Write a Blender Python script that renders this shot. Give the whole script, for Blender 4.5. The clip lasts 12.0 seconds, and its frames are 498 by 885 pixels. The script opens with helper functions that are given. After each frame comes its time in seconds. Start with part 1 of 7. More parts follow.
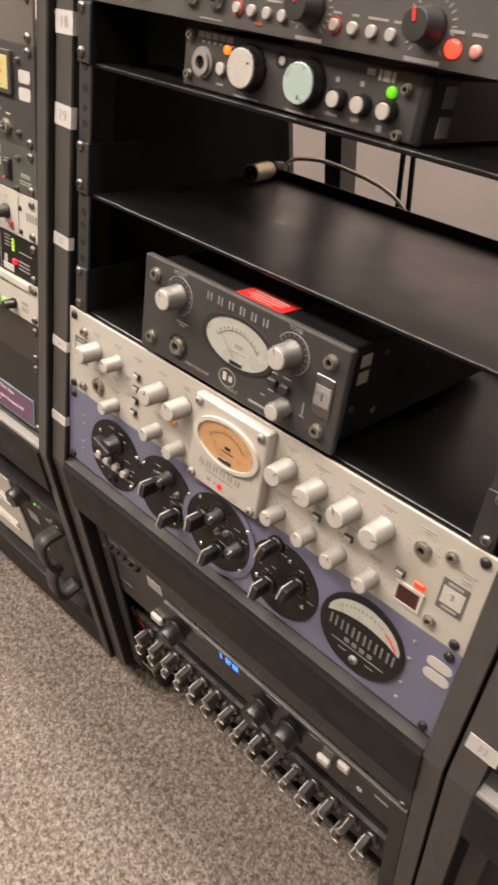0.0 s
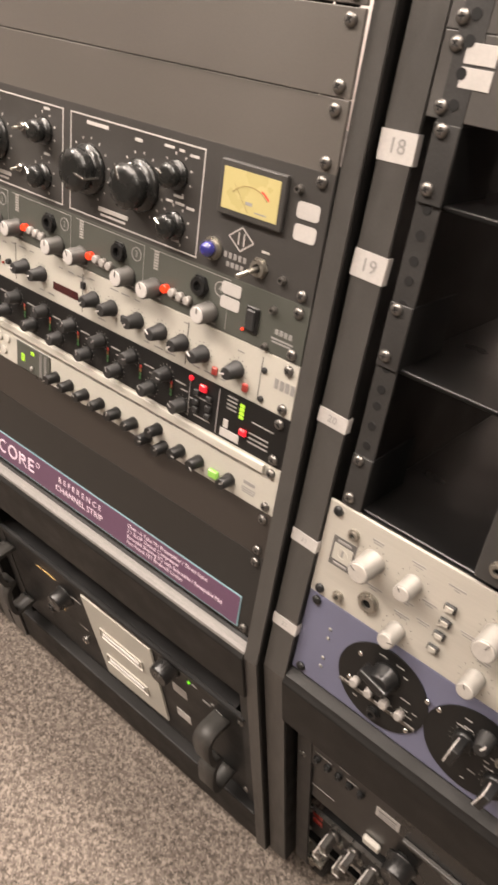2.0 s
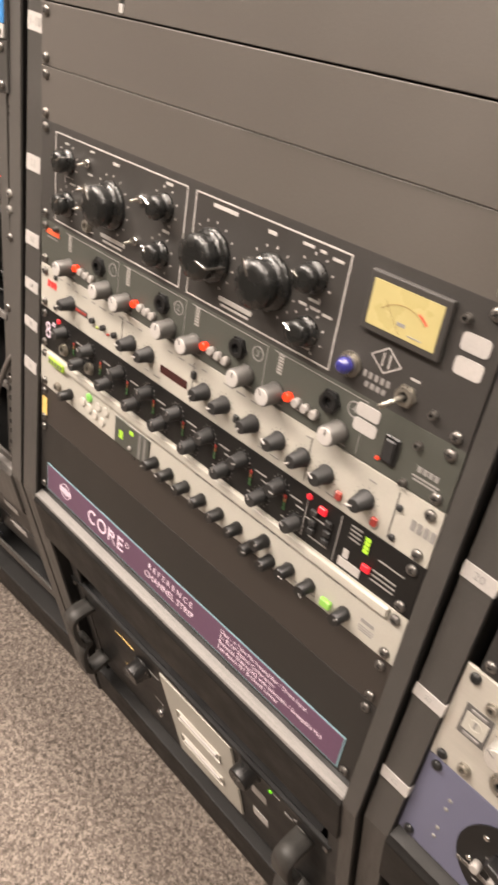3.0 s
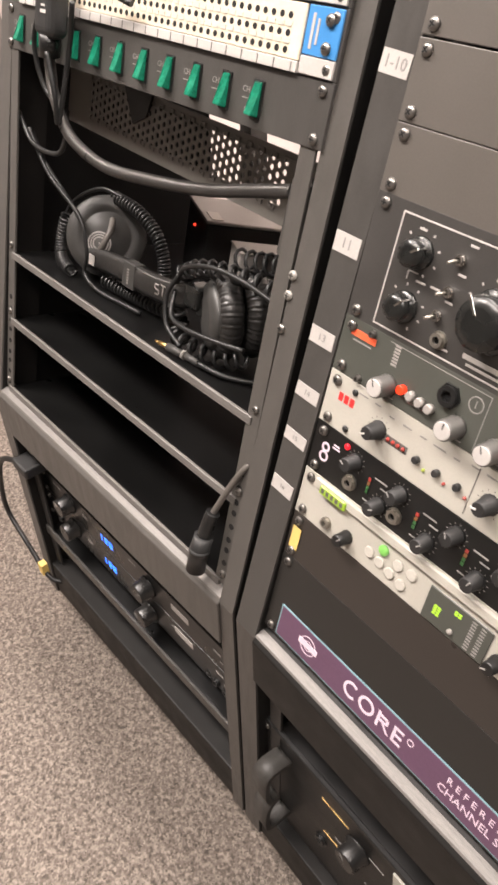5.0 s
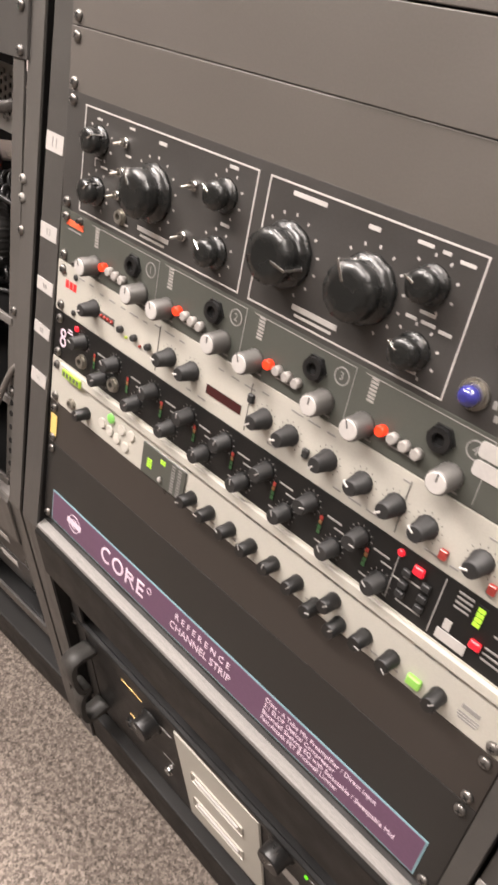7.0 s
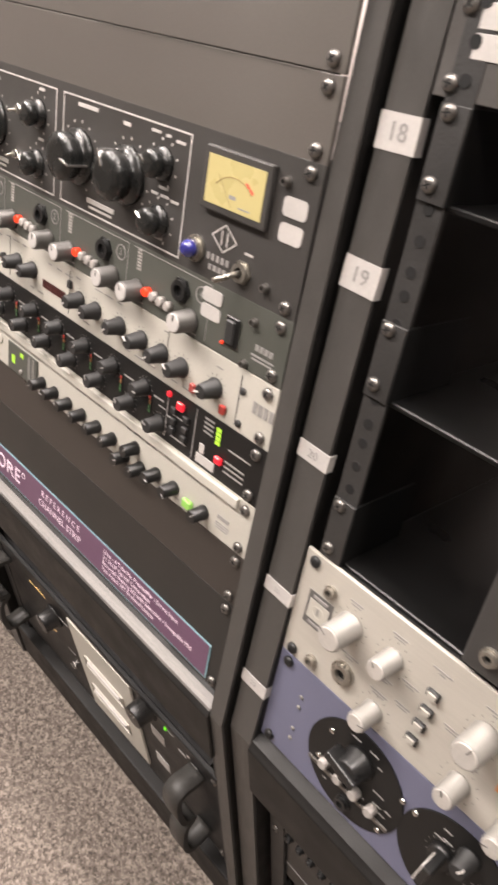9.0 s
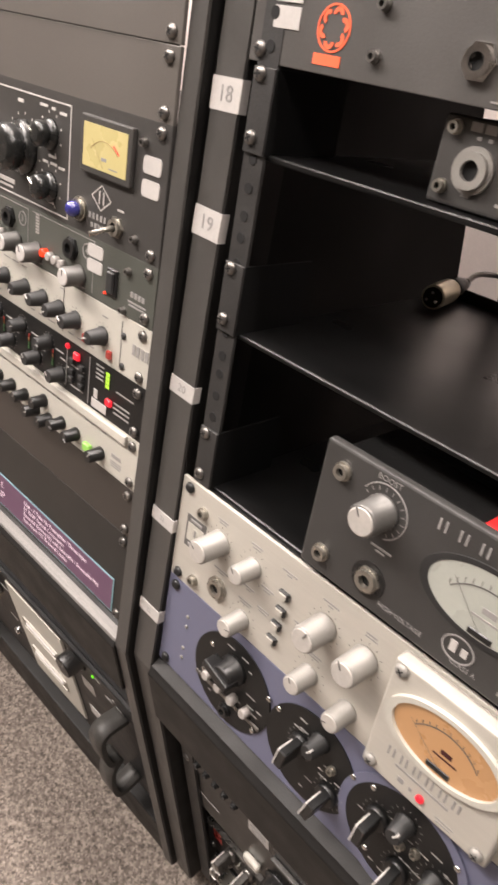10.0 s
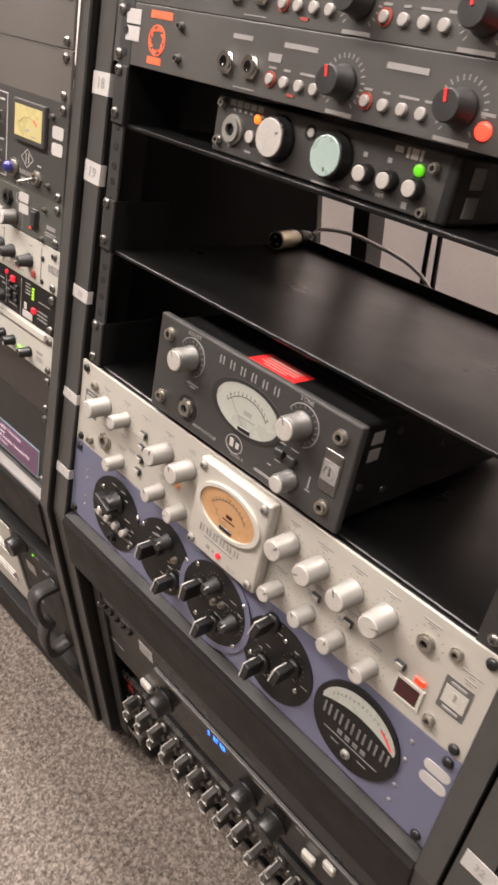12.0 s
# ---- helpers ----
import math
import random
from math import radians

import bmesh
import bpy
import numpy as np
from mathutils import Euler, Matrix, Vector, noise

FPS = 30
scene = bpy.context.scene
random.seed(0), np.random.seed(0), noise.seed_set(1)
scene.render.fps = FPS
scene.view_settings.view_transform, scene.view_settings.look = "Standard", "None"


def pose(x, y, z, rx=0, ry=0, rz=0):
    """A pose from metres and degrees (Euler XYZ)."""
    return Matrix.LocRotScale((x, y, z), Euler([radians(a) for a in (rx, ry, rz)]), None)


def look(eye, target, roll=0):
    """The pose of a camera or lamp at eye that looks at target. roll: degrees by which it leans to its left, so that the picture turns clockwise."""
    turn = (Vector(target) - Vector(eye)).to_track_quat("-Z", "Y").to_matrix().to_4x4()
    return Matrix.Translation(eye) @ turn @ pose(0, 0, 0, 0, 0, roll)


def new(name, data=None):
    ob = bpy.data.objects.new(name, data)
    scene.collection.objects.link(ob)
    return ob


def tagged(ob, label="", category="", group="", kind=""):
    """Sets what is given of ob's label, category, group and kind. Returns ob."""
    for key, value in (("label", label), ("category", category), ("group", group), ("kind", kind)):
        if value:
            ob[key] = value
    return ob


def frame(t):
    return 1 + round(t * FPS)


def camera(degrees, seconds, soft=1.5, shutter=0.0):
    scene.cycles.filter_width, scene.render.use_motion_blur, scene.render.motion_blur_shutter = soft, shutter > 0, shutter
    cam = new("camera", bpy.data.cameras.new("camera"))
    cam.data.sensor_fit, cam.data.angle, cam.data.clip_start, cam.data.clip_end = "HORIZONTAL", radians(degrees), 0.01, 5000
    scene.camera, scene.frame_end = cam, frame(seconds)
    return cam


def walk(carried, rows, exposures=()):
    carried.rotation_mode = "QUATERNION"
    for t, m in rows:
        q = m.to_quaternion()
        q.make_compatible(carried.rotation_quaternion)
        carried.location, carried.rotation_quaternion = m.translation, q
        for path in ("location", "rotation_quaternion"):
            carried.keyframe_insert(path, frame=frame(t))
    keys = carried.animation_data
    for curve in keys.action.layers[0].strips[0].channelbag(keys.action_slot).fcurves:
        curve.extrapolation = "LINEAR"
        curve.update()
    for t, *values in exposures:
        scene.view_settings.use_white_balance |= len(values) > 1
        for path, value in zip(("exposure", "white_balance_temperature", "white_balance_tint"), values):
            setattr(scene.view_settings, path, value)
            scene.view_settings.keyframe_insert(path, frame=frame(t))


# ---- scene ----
cam = camera(37.33, 12.0, soft=2.9, shutter=0.35)
PATH = [
    (0, (0.3028, 0.2971, 1.0681), (-0.7911, 1.3004, -0.2725), -4.01),
    (0.5, (0.2413, 0.2845, 1.0731), (-0.8495, 1.2950, -0.2645), -3.47),
    (1, (0.1469, 0.2853, 1.0879), (-0.9262, 1.3203, -0.2453), -3.41),
    (1.5, (0.0159, 0.2805, 1.0871), (-1.0238, 1.3510, -0.2445), -3.05),
    (2, (-0.0655, 0.2896, 1.0831), (-1.1047, 1.3756, -0.2362), -2.57),
    (2.5, (-0.1244, 0.3078, 1.0957), (-1.1970, 1.3667, -0.2189), -2.29),
    (3, (-0.1695, 0.3449, 1.1059), (-1.3488, 1.2930, -0.2019), -3.39),
    (3.5, (-0.2479, 0.3328, 1.1006), (-1.4621, 1.2406, -0.2039), -3.73),
    (3.7, (-0.2868, 0.3231, 1.1001), (-1.5092, 1.2168, -0.2065), -3.82),
    (5.3, (-0.4862, 0.2936, 1.0843), (-1.7392, 1.1961, -0.1867), -1.10),
    (5.5, (-0.4800, 0.2981, 1.0830), (-1.7219, 1.2125, -0.1904), -0.86),
    (6, (-0.4144, 0.3343, 1.0823), (-1.5976, 1.3133, -0.1989), -0.34),
    (6.5, (-0.3313, 0.3535, 1.0752), (-1.4713, 1.3730, -0.2137), -0.03),
    (6.7, (-0.3083, 0.3524, 1.0663), (-1.4460, 1.3756, -0.2216), -0.03),
    (8.3, (-0.1587, 0.3517, 1.0441), (-1.3542, 1.3165, -0.2365), -1.65),
    (8.5, (-0.1365, 0.3577, 1.0424), (-1.3274, 1.3306, -0.2363), -1.62),
    (9, (-0.0644, 0.3761, 1.0367), (-1.2532, 1.3658, -0.2311), -1.92),
    (9.5, (-0.0040, 0.3844, 1.0381), (-1.1880, 1.3915, -0.2204), -2.20),
    (10, (0.0428, 0.3845, 1.0292), (-1.1385, 1.4088, -0.2180), -2.05),
    (10.5, (0.1004, 0.3663, 1.0296), (-1.0799, 1.4071, -0.2047), -1.32),
    (11, (0.1742, 0.3409, 1.0336), (-1.0098, 1.3960, -0.1850), -0.46),
    (11.5, (0.2422, 0.3255, 1.0465), (-0.9546, 1.3768, -0.1628), -0.25),
    (12, (0.2935, 0.3177, 1.0604), (-0.9023, 1.3624, -0.1556), -0.65),
]
EXPOSURES = [(0.0, 0.15, 6400, 10), (3.5, 0.15, 6400, 10), (5.5, 0.20, 5980, 10), (12.0, 0.18, 5980, 10)]
walk(cam, [(t, look(eye, target, roll)) for t, eye, target, roll in PATH], EXPOSURES)

# ---- world, lights, exposure ----
world = bpy.data.worlds.new("world")
world.use_nodes = True
world.node_tree.nodes["Background"].inputs[0].default_value = (0.9, 0.85, 0.8, 1)
world.node_tree.nodes["Background"].inputs[1].default_value = 0.02
scene.world = world


def ceiling_lamp(x, y, sx, sy, watts):
    data = bpy.data.lights.new("unseen_panel_light", "AREA")
    data.shape, data.size, data.size_y, data.energy, data.color = "RECTANGLE", sx, sy, watts, (1.0, 0.858, 0.742)
    ob = new("unseen_panel_light", data)
    ob.matrix_world = pose(x, y, 2.555)
    return ob


# Unseen ceiling panels; the last two are added to brighten the north wall.
LAMPS = [(-2.1, -0.15), (-0.75, -0.15), (0.6, -0.15), (-1.1, 1.06), (0.3, 1.06)]
WATTS = [95, 50, 19, 63, 64]
for (lx, ly), watts in zip(LAMPS, WATTS):
    ceiling_lamp(lx, ly, 1.1, 0.44, watts)


# ---- materials ----
def mat(name, color, rough=0.5, metal=0.0, var=0.12, scale=30.0, bump=0.0, bscale=400.0, spec=0.5, emit=None, estr=0.0, stretch=None, coat=0.0):
    m = bpy.data.materials.new(name)
    m.use_nodes = True
    nt = m.node_tree
    b = nt.nodes["Principled BSDF"]
    b.inputs["Roughness"].default_value = rough
    b.inputs["Metallic"].default_value = metal
    b.inputs["Specular IOR Level"].default_value = spec
    b.inputs["Coat Weight"].default_value = coat
    tc = nt.nodes.new("ShaderNodeTexCoord")
    mp = nt.nodes.new("ShaderNodeMapping")
    nt.links.new(tc.outputs["Object"], mp.inputs[0])
    if stretch:
        mp.inputs["Scale"].default_value = stretch
    n1 = nt.nodes.new("ShaderNodeTexNoise")
    n1.inputs["Scale"].default_value = scale
    n1.inputs["Detail"].default_value = 6
    n2 = nt.nodes.new("ShaderNodeTexNoise")
    n2.inputs["Scale"].default_value = bscale
    n2.inputs["Detail"].default_value = 2
    nt.links.new(mp.outputs[0], n1.inputs[0])
    nt.links.new(mp.outputs[0], n2.inputs[0])
    add = nt.nodes.new("ShaderNodeMath")
    add.operation = "ADD"
    nt.links.new(n1.outputs[0], add.inputs[0])
    nt.links.new(n2.outputs[0], add.inputs[1])
    ramp = nt.nodes.new("ShaderNodeMapRange")
    ramp.inputs[1].default_value, ramp.inputs[2].default_value = 0.6, 1.4
    ramp.inputs[3].default_value, ramp.inputs[4].default_value = 1 - var, 1 + var
    nt.links.new(add.outputs[0], ramp.inputs[0])
    mix = nt.nodes.new("ShaderNodeVectorMath")
    mix.operation = "SCALE"
    mix.inputs[0].default_value = color
    nt.links.new(ramp.outputs[0], mix.inputs[3])
    nt.links.new(mix.outputs[0], b.inputs["Base Color"])
    r2 = nt.nodes.new("ShaderNodeMapRange")
    r2.inputs[1].default_value, r2.inputs[2].default_value = 0.3, 0.7
    r2.inputs[3].default_value, r2.inputs[4].default_value = max(rough - 0.08, 0.02), min(rough + 0.08, 1)
    nt.links.new(n1.outputs[0], r2.inputs[0])
    nt.links.new(r2.outputs[0], b.inputs["Roughness"])
    b.inputs["Specular IOR Level"].default_value = spec
    b.inputs["Coat Weight"].default_value = coat
    if bump:
        bp = nt.nodes.new("ShaderNodeBump")
        bp.inputs["Strength"].default_value = bump
        bp.inputs["Distance"].default_value = 0.001
        nt.links.new(n2.outputs[0], bp.inputs["Height"])
        nt.links.new(bp.outputs[0], b.inputs["Normal"])
    if emit:
        b.inputs["Emission Color"].default_value = (*emit, 1)
        b.inputs["Emission Strength"].default_value = estr
    return m


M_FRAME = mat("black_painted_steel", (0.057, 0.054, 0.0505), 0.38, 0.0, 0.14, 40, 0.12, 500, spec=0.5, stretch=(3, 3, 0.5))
M_WORN = mat("worn_grey_steel", (0.13, 0.122, 0.114), 0.48, 0.1, 0.35, 40, 0.1, 400, stretch=(0.6, 8, 8))
# Black of the bars; on post bodies it stands for side shade.
M_BAR = mat("black_bar_and_post_shade", (0.0085, 0.0079, 0.0073), 0.52, 0.0, 0.25, 30, 0.12, 600, spec=0.30)
M_SIDE = mat("matt_black_side_sheet", (0.004, 0.004, 0.004), 0.65, 0.0, 0.3, 12, 0.12, 900, spec=0.2)
M_STRAP = mat("worn_black_strap_handle", (0.042, 0.040, 0.037), 0.5, 0.0, 0.3, 50, 0.15, 500)
# Far rack's frame colour, lightened to carry its sheen.
M_FRAMEA = mat("sheen_grey_black_paint", (0.078, 0.073, 0.067), 0.42, 0.0, 0.14, 40, 0.10, 500, spec=0.5, stretch=(3, 3, 0.6))
M_RAIL = mat("black_rail_steel", (0.028, 0.027, 0.026), 0.5, 0.0, 0.3, 25, 0.2, 700)
M_SHELF = mat("black_satin_shelf", (0.0045, 0.0045, 0.0045), 0.33, 0.0, 0.3, 12, 0.12, 900, spec=0.40)
M_BLANK = mat("grey_black_blank_panel", (0.094, 0.085, 0.076), 0.46, 0.0, 0.08, 9, 0.06, 700, spec=0.5)
M_BLACK = mat("black_anodised_panel", (0.009, 0.0087, 0.0084), 0.45, 0.0, 0.15, 20, 0.15, 1400, spec=0.36)
M_CHARCOAL = mat("charcoal_panel", (0.040, 0.0385, 0.037), 0.42, 0.0, 0.12, 20, 0.2, 1500)
M_CHASSIS = mat("black_chassis", (0.008, 0.008, 0.008), 0.45, 0.0, 0.2, 25, 0.2, 900)
M_SILVER = mat("brushed_silver_panel", (0.455, 0.432, 0.384), 0.44, 0.15, 0.07, 30, 0.08, 900, stretch=(1, 1, 18))
M_CREAM = mat("light_grey_panel", (0.455, 0.438, 0.388), 0.45, 0.0, 0.06, 30, 0.1, 900)
M_BLUE = mat("slate_blue_panel", (0.128, 0.132, 0.196), 0.44, 0.0, 0.08, 25, 0.12, 1300)
M_GREENGREY = mat("dark_green_grey_panel", (0.070, 0.073, 0.063), 0.42, 0.0, 0.1, 20, 0.15, 1400)
M_LA = mat("dark_grey_compressor_panel", (0.045, 0.0425, 0.040), 0.44, 0.0, 0.12, 22, 0.08, 900)
M_KNOBB = mat("black_plastic_knob", (0.012, 0.012, 0.012), 0.32, 0.0, 0.2, 60, 0.0)
M_KNOBM = mat("matt_black_knob", (0.020, 0.020, 0.020), 0.5, 0.0, 0.2, 60, 0.1)
M_BAKELITE = mat("glossy_black_bakelite", (0.012, 0.0125, 0.012), 0.27, 0.0, 0.3, 60, 0.0, coat=0.10)
M_ALU = mat("satin_aluminium", (0.265, 0.254, 0.234), 0.45, 0.25, 0.08, 80, 0.05, 900)
M_ALUD = mat("dull_ribbed_aluminium", (0.125, 0.121, 0.114), 0.42, 0.4, 0.1, 90, 0.0)
M_ALUFACE = mat("bright_aluminium_face", (0.46, 0.437, 0.405), 0.40, 0.15, 0.10, 120, 0.0)
M_MINT = mat("pale_mint_knob_cap", (0.42, 0.54, 0.50), 0.3, 0.3, 0.05, 60, 0.0)
M_CHROME = mat("chrome", (0.75, 0.74, 0.72), 0.15, 1.0, 0.05, 60, 0.0)
M_SCREW = mat("dark_steel_screw", (0.19, 0.18, 0.168), 0.32, 0.8, 0.25, 90, 0.0)
M_SCREWB = mat("black_screw", (0.02, 0.02, 0.02), 0.35, 0.3, 0.25, 90, 0.0)
M_WHITE = mat("white_print", (0.47, 0.45, 0.43), 0.6, 0.0, 0.05, 60, 0.0)
M_GREYPRINT = mat("grey_print", (0.26, 0.25, 0.24), 0.6, 0.0, 0.1, 60, 0.0)
M_DIM = mat("dim_grey_print", (0.15, 0.145, 0.14), 0.6, 0.0, 0.1, 60, 0.0)
M_DARKPRINT = mat("dark_print", (0.10, 0.095, 0.09), 0.6, 0.0, 0.1, 60, 0.0)
M_PAPER = mat("white_paper_label", (0.44, 0.42, 0.40), 0.6, 0.0, 0.07, 70, 0.1, 500)
M_ORANGE = mat("orange_print", (0.80, 0.13, 0.05), 0.55, 0.0, 0.05, 60, 0.0)
M_DULLRED = mat("dull_red_print", (0.30, 0.055, 0.035), 0.55, 0.0, 0.05, 60, 0.0)
M_REDP = mat("red_label", (0.75, 0.03, 0.03), 0.5, 0.0, 0.06, 60, 0.0)
M_HOLE = mat("dark_hole", (0.003, 0.003, 0.003), 0.8, 0.0, 0.1, 60, 0.0)
M_RUBBER = mat("black_rubber", (0.010, 0.010, 0.010), 0.45, 0.0, 0.2, 60, 0.1)
M_PURPLE = mat("plum_purple_label", (0.115, 0.060, 0.105), 0.45, 0.0, 0.08, 20, 0.0)
M_CYAN = mat("pale_cyan_line", (0.20, 0.35, 0.39), 0.5, 0.0, 0.05, 60, 0.0)
M_LILAC = mat("lilac_white_print", (0.75, 0.62, 0.72), 0.5, 0.0, 0.05, 60, 0.0)
M_YELLOW = mat("yellow_tape", (0.72, 0.52, 0.16), 0.6, 0.0, 0.08, 60, 0.1)
M_PATCH = mat("cream_patch_field", (0.68, 0.60, 0.47), 0.5, 0.0, 0.08, 60, 0.1)
M_BLUEP = mat("blue_printed_end_plate", (0.05, 0.22, 0.52), 0.45, 0.0, 0.08, 60, 0.0)
M_GREENSW = mat("translucent_green_rocker", (0.010, 0.120, 0.070), 0.16, 0.0, 0.55, 90, 0.0, emit=(0.03, 0.6, 0.30), estr=0.05)
M_BROWNP = mat("dark_red_window", (0.045, 0.012, 0.012), 0.15, 0.0, 0.1, 60, 0.0)
M_BRASS = mat("brass", (0.65, 0.45, 0.18), 0.3, 1.0, 0.08, 60, 0.0)
M_NICKEL = mat("aged_nickel", (0.34, 0.32, 0.28), 0.3, 0.8, 0.12, 90, 0.0)
M_BLUEJEWEL = mat("blue_jewel", (0.03, 0.03, 0.17), 0.08, 0.0, 0.1, 60, 0.0, coat=0.8)


def glow(name, color, strength):
    return mat(name, tuple(0.5 * c for c in color), 0.3, 0.0, 0.03, 60, 0.0, emit=color, estr=strength)


G_RED = glow("lit_red_lamp", (1.0, 0.045, 0.02), 2.6)
G_ORED = glow("lit_orange_red_lamp", (1.0, 0.05, 0.012), 1.0)
G_PINK = glow("lit_pink_red_lamp", (0.9, 0.02, 0.035), 0.7)
G_AMBER = glow("lit_amber_lamp", (1.0, 0.16, 0.01), 1.8)
G_GREEN = glow("lit_green_lamp", (0.20, 0.9, 0.012), 0.42)
G_BLUE = glow("lit_blue_digits", (0.03, 0.16, 1.0), 3.5)
G_YG = glow("lit_yellow_green_bar", (0.50, 0.85, 0.05), 0.6)
M_BRONZE = mat("faded_brown_print", (0.30, 0.21, 0.08), 0.6, 0.0, 0.1, 60, 0.0)
G_METER = glow("lit_yellow_meter_face", (0.74, 0.62, 0.27), 0.22)
G_PEACH = glow("lit_peach_meter_face", (0.66, 0.36, 0.16), 0.22)
M_METER = mat("pale_meter_face", (0.36, 0.37, 0.33), 0.3, 0.0, 0.04, 40, 0.0)
M_OFFRED = mat("unlit_red_lamp", (0.35, 0.05, 0.04), 0.25, 0.0, 0.1, 60, 0.0)
M_BTN = mat("grey_push_button", (0.34, 0.32, 0.30), 0.4, 0.0, 0.08, 60, 0.0)
M_BTNW = mat("ivory_push_button", (0.52, 0.50, 0.45), 0.35, 0.0, 0.06, 60, 0.0)


def carpet_material():
    m = bpy.data.materials.new("grey_brown_loop_carpet")
    m.use_nodes = True
    nt = m.node_tree
    b = nt.nodes["Principled BSDF"]
    b.inputs["Roughness"].default_value = 0.95
    b.inputs["Specular IOR Level"].default_value = 0.15
    tc = nt.nodes.new("ShaderNodeTexCoord")
    fine = nt.nodes.new("ShaderNodeTexVoronoi")
    fine.inputs["Scale"].default_value = 330
    mid = nt.nodes.new("ShaderNodeTexNoise")
    mid.inputs["Scale"].default_value = 125
    mid.inputs["Detail"].default_value = 4
    big = nt.nodes.new("ShaderNodeTexNoise")
    big.inputs["Scale"].default_value = 4
    for n in (fine, mid, big):
        nt.links.new(tc.outputs["Object"], n.inputs["Vector"])
    ramp = nt.nodes.new("ShaderNodeValToRGB")
    e = ramp.color_ramp.elements
    e[0].position, e[0].color = 0.30, (0.066, 0.056, 0.048, 1)
    e[1].position, e[1].color = 0.74, (0.262, 0.226, 0.195, 1)
    mid_el = e.new(0.5)
    mid_el.color = (0.140, 0.118, 0.101, 1)
    sep = nt.nodes.new("ShaderNodeSeparateColor")
    nt.links.new(fine.outputs["Color"], sep.inputs[0])
    mixv = nt.nodes.new("ShaderNodeMath")
    mixv.operation = "MULTIPLY_ADD"
    mixv.inputs[1].default_value = 0.30
    nt.links.new(sep.outputs[0], mixv.inputs[0])
    sc = nt.nodes.new("ShaderNodeMath")
    sc.operation = "MULTIPLY_ADD"
    sc.inputs[1].default_value, sc.inputs[2].default_value = 0.72, 0.0
    nt.links.new(mid.outputs[0], sc.inputs[0])
    nt.links.new(sc.outputs[0], mixv.inputs[2])
    nt.links.new(mixv.outputs[0], ramp.inputs[0])
    hue = nt.nodes.new("ShaderNodeVectorMath")
    hue.operation = "SCALE"
    r = nt.nodes.new("ShaderNodeMapRange")
    r.inputs[3].default_value, r.inputs[4].default_value = 0.85, 1.15
    nt.links.new(big.outputs[0], r.inputs[0])
    nt.links.new(ramp.outputs[0], hue.inputs[0])
    nt.links.new(r.outputs[0], hue.inputs[3])
    nt.links.new(hue.outputs[0], b.inputs["Base Color"])
    bp = nt.nodes.new("ShaderNodeBump")
    bp.inputs["Strength"].default_value = 0.7
    bp.inputs["Distance"].default_value = 0.004
    nt.links.new(mixv.outputs[0], bp.inputs["Height"])
    nt.links.new(bp.outputs[0], b.inputs["Normal"])
    return m


M_CARPET = carpet_material()
M_WALL = mat("pinkish_white_wall_paint", (0.78, 0.69, 0.65), 0.7, 0.0, 0.05, 5, 0.15, 250)
# For walls out of view, dark so they return little light.
M_DARKWALL = mat("dark_unseen_wall", (0.16, 0.145, 0.13), 0.9, 0.0, 0.15, 30, 0.4, 500)
M_CEIL = mat("white_ceiling_tile", (0.75, 0.73, 0.70), 0.9, 0.0, 0.05, 8, 0.3, 300)


# ---- mesh helpers ----
def add_box(bm, x0, x1, y0, y1, z0, z1, bevel=0.0, seg=2):
    m = Matrix.Translation(((x0 + x1) / 2, (y0 + y1) / 2, (z0 + z1) / 2)) @ Matrix.Diagonal((abs(x1 - x0), abs(y1 - y0), abs(z1 - z0), 1))
    got = bmesh.ops.create_cube(bm, size=1.0, matrix=m)
    if bevel:
        edges = {e for v in got["verts"] for e in v.link_edges}
        bmesh.ops.bevel(bm, geom=list(edges), offset=bevel, segments=seg, affect="EDGES", profile=0.5)
    return bm


def box(x0, x1, y0, y1, z0, z1, bevel=0.0, seg=2):
    return add_box(bmesh.new(), x0, x1, y0, y1, z0, z1, bevel, seg)


def add_lathe(bm, profile, seg=24, cx=0.0, cz=0.0, ripple=0.0, teeth=0, m=None):
    """Turn (radius, y) pairs round the y axis at (cx, cz); the first and last rings are capped."""
    rings = []
    for r, y in profile:
        ring = []
        for k in range(seg):
            a = 2 * math.pi * k / seg
            rr = r * (1 + (ripple * (1 if (k * teeth * 2 // seg) % 2 else -1) if teeth else 0))
            p = Vector((cx + rr * math.cos(a), y, cz + rr * math.sin(a)))
            ring.append(bm.verts.new(m @ p if m else p))
        rings.append(ring)
    for a, b in zip(rings, rings[1:]):
        for k in range(seg):
            f = bm.faces.new((a[k], a[(k + 1) % seg], b[(k + 1) % seg], b[k]))
            f.smooth = True
    bm.faces.new(rings[0][::-1])
    bm.faces.new(rings[-1])
    return bm


def lathe(profile, seg=24, **kw):
    return add_lathe(bmesh.new(), profile, seg, **kw)


def add_disc(bm, cx, cz, r, y0, y1, seg=20, rz=None):
    return add_lathe(bm, [(r, y0), (r, y1)], seg, cx, cz) if rz is None else add_oval(bm, cx, cz, r, rz, y0, y1, seg)


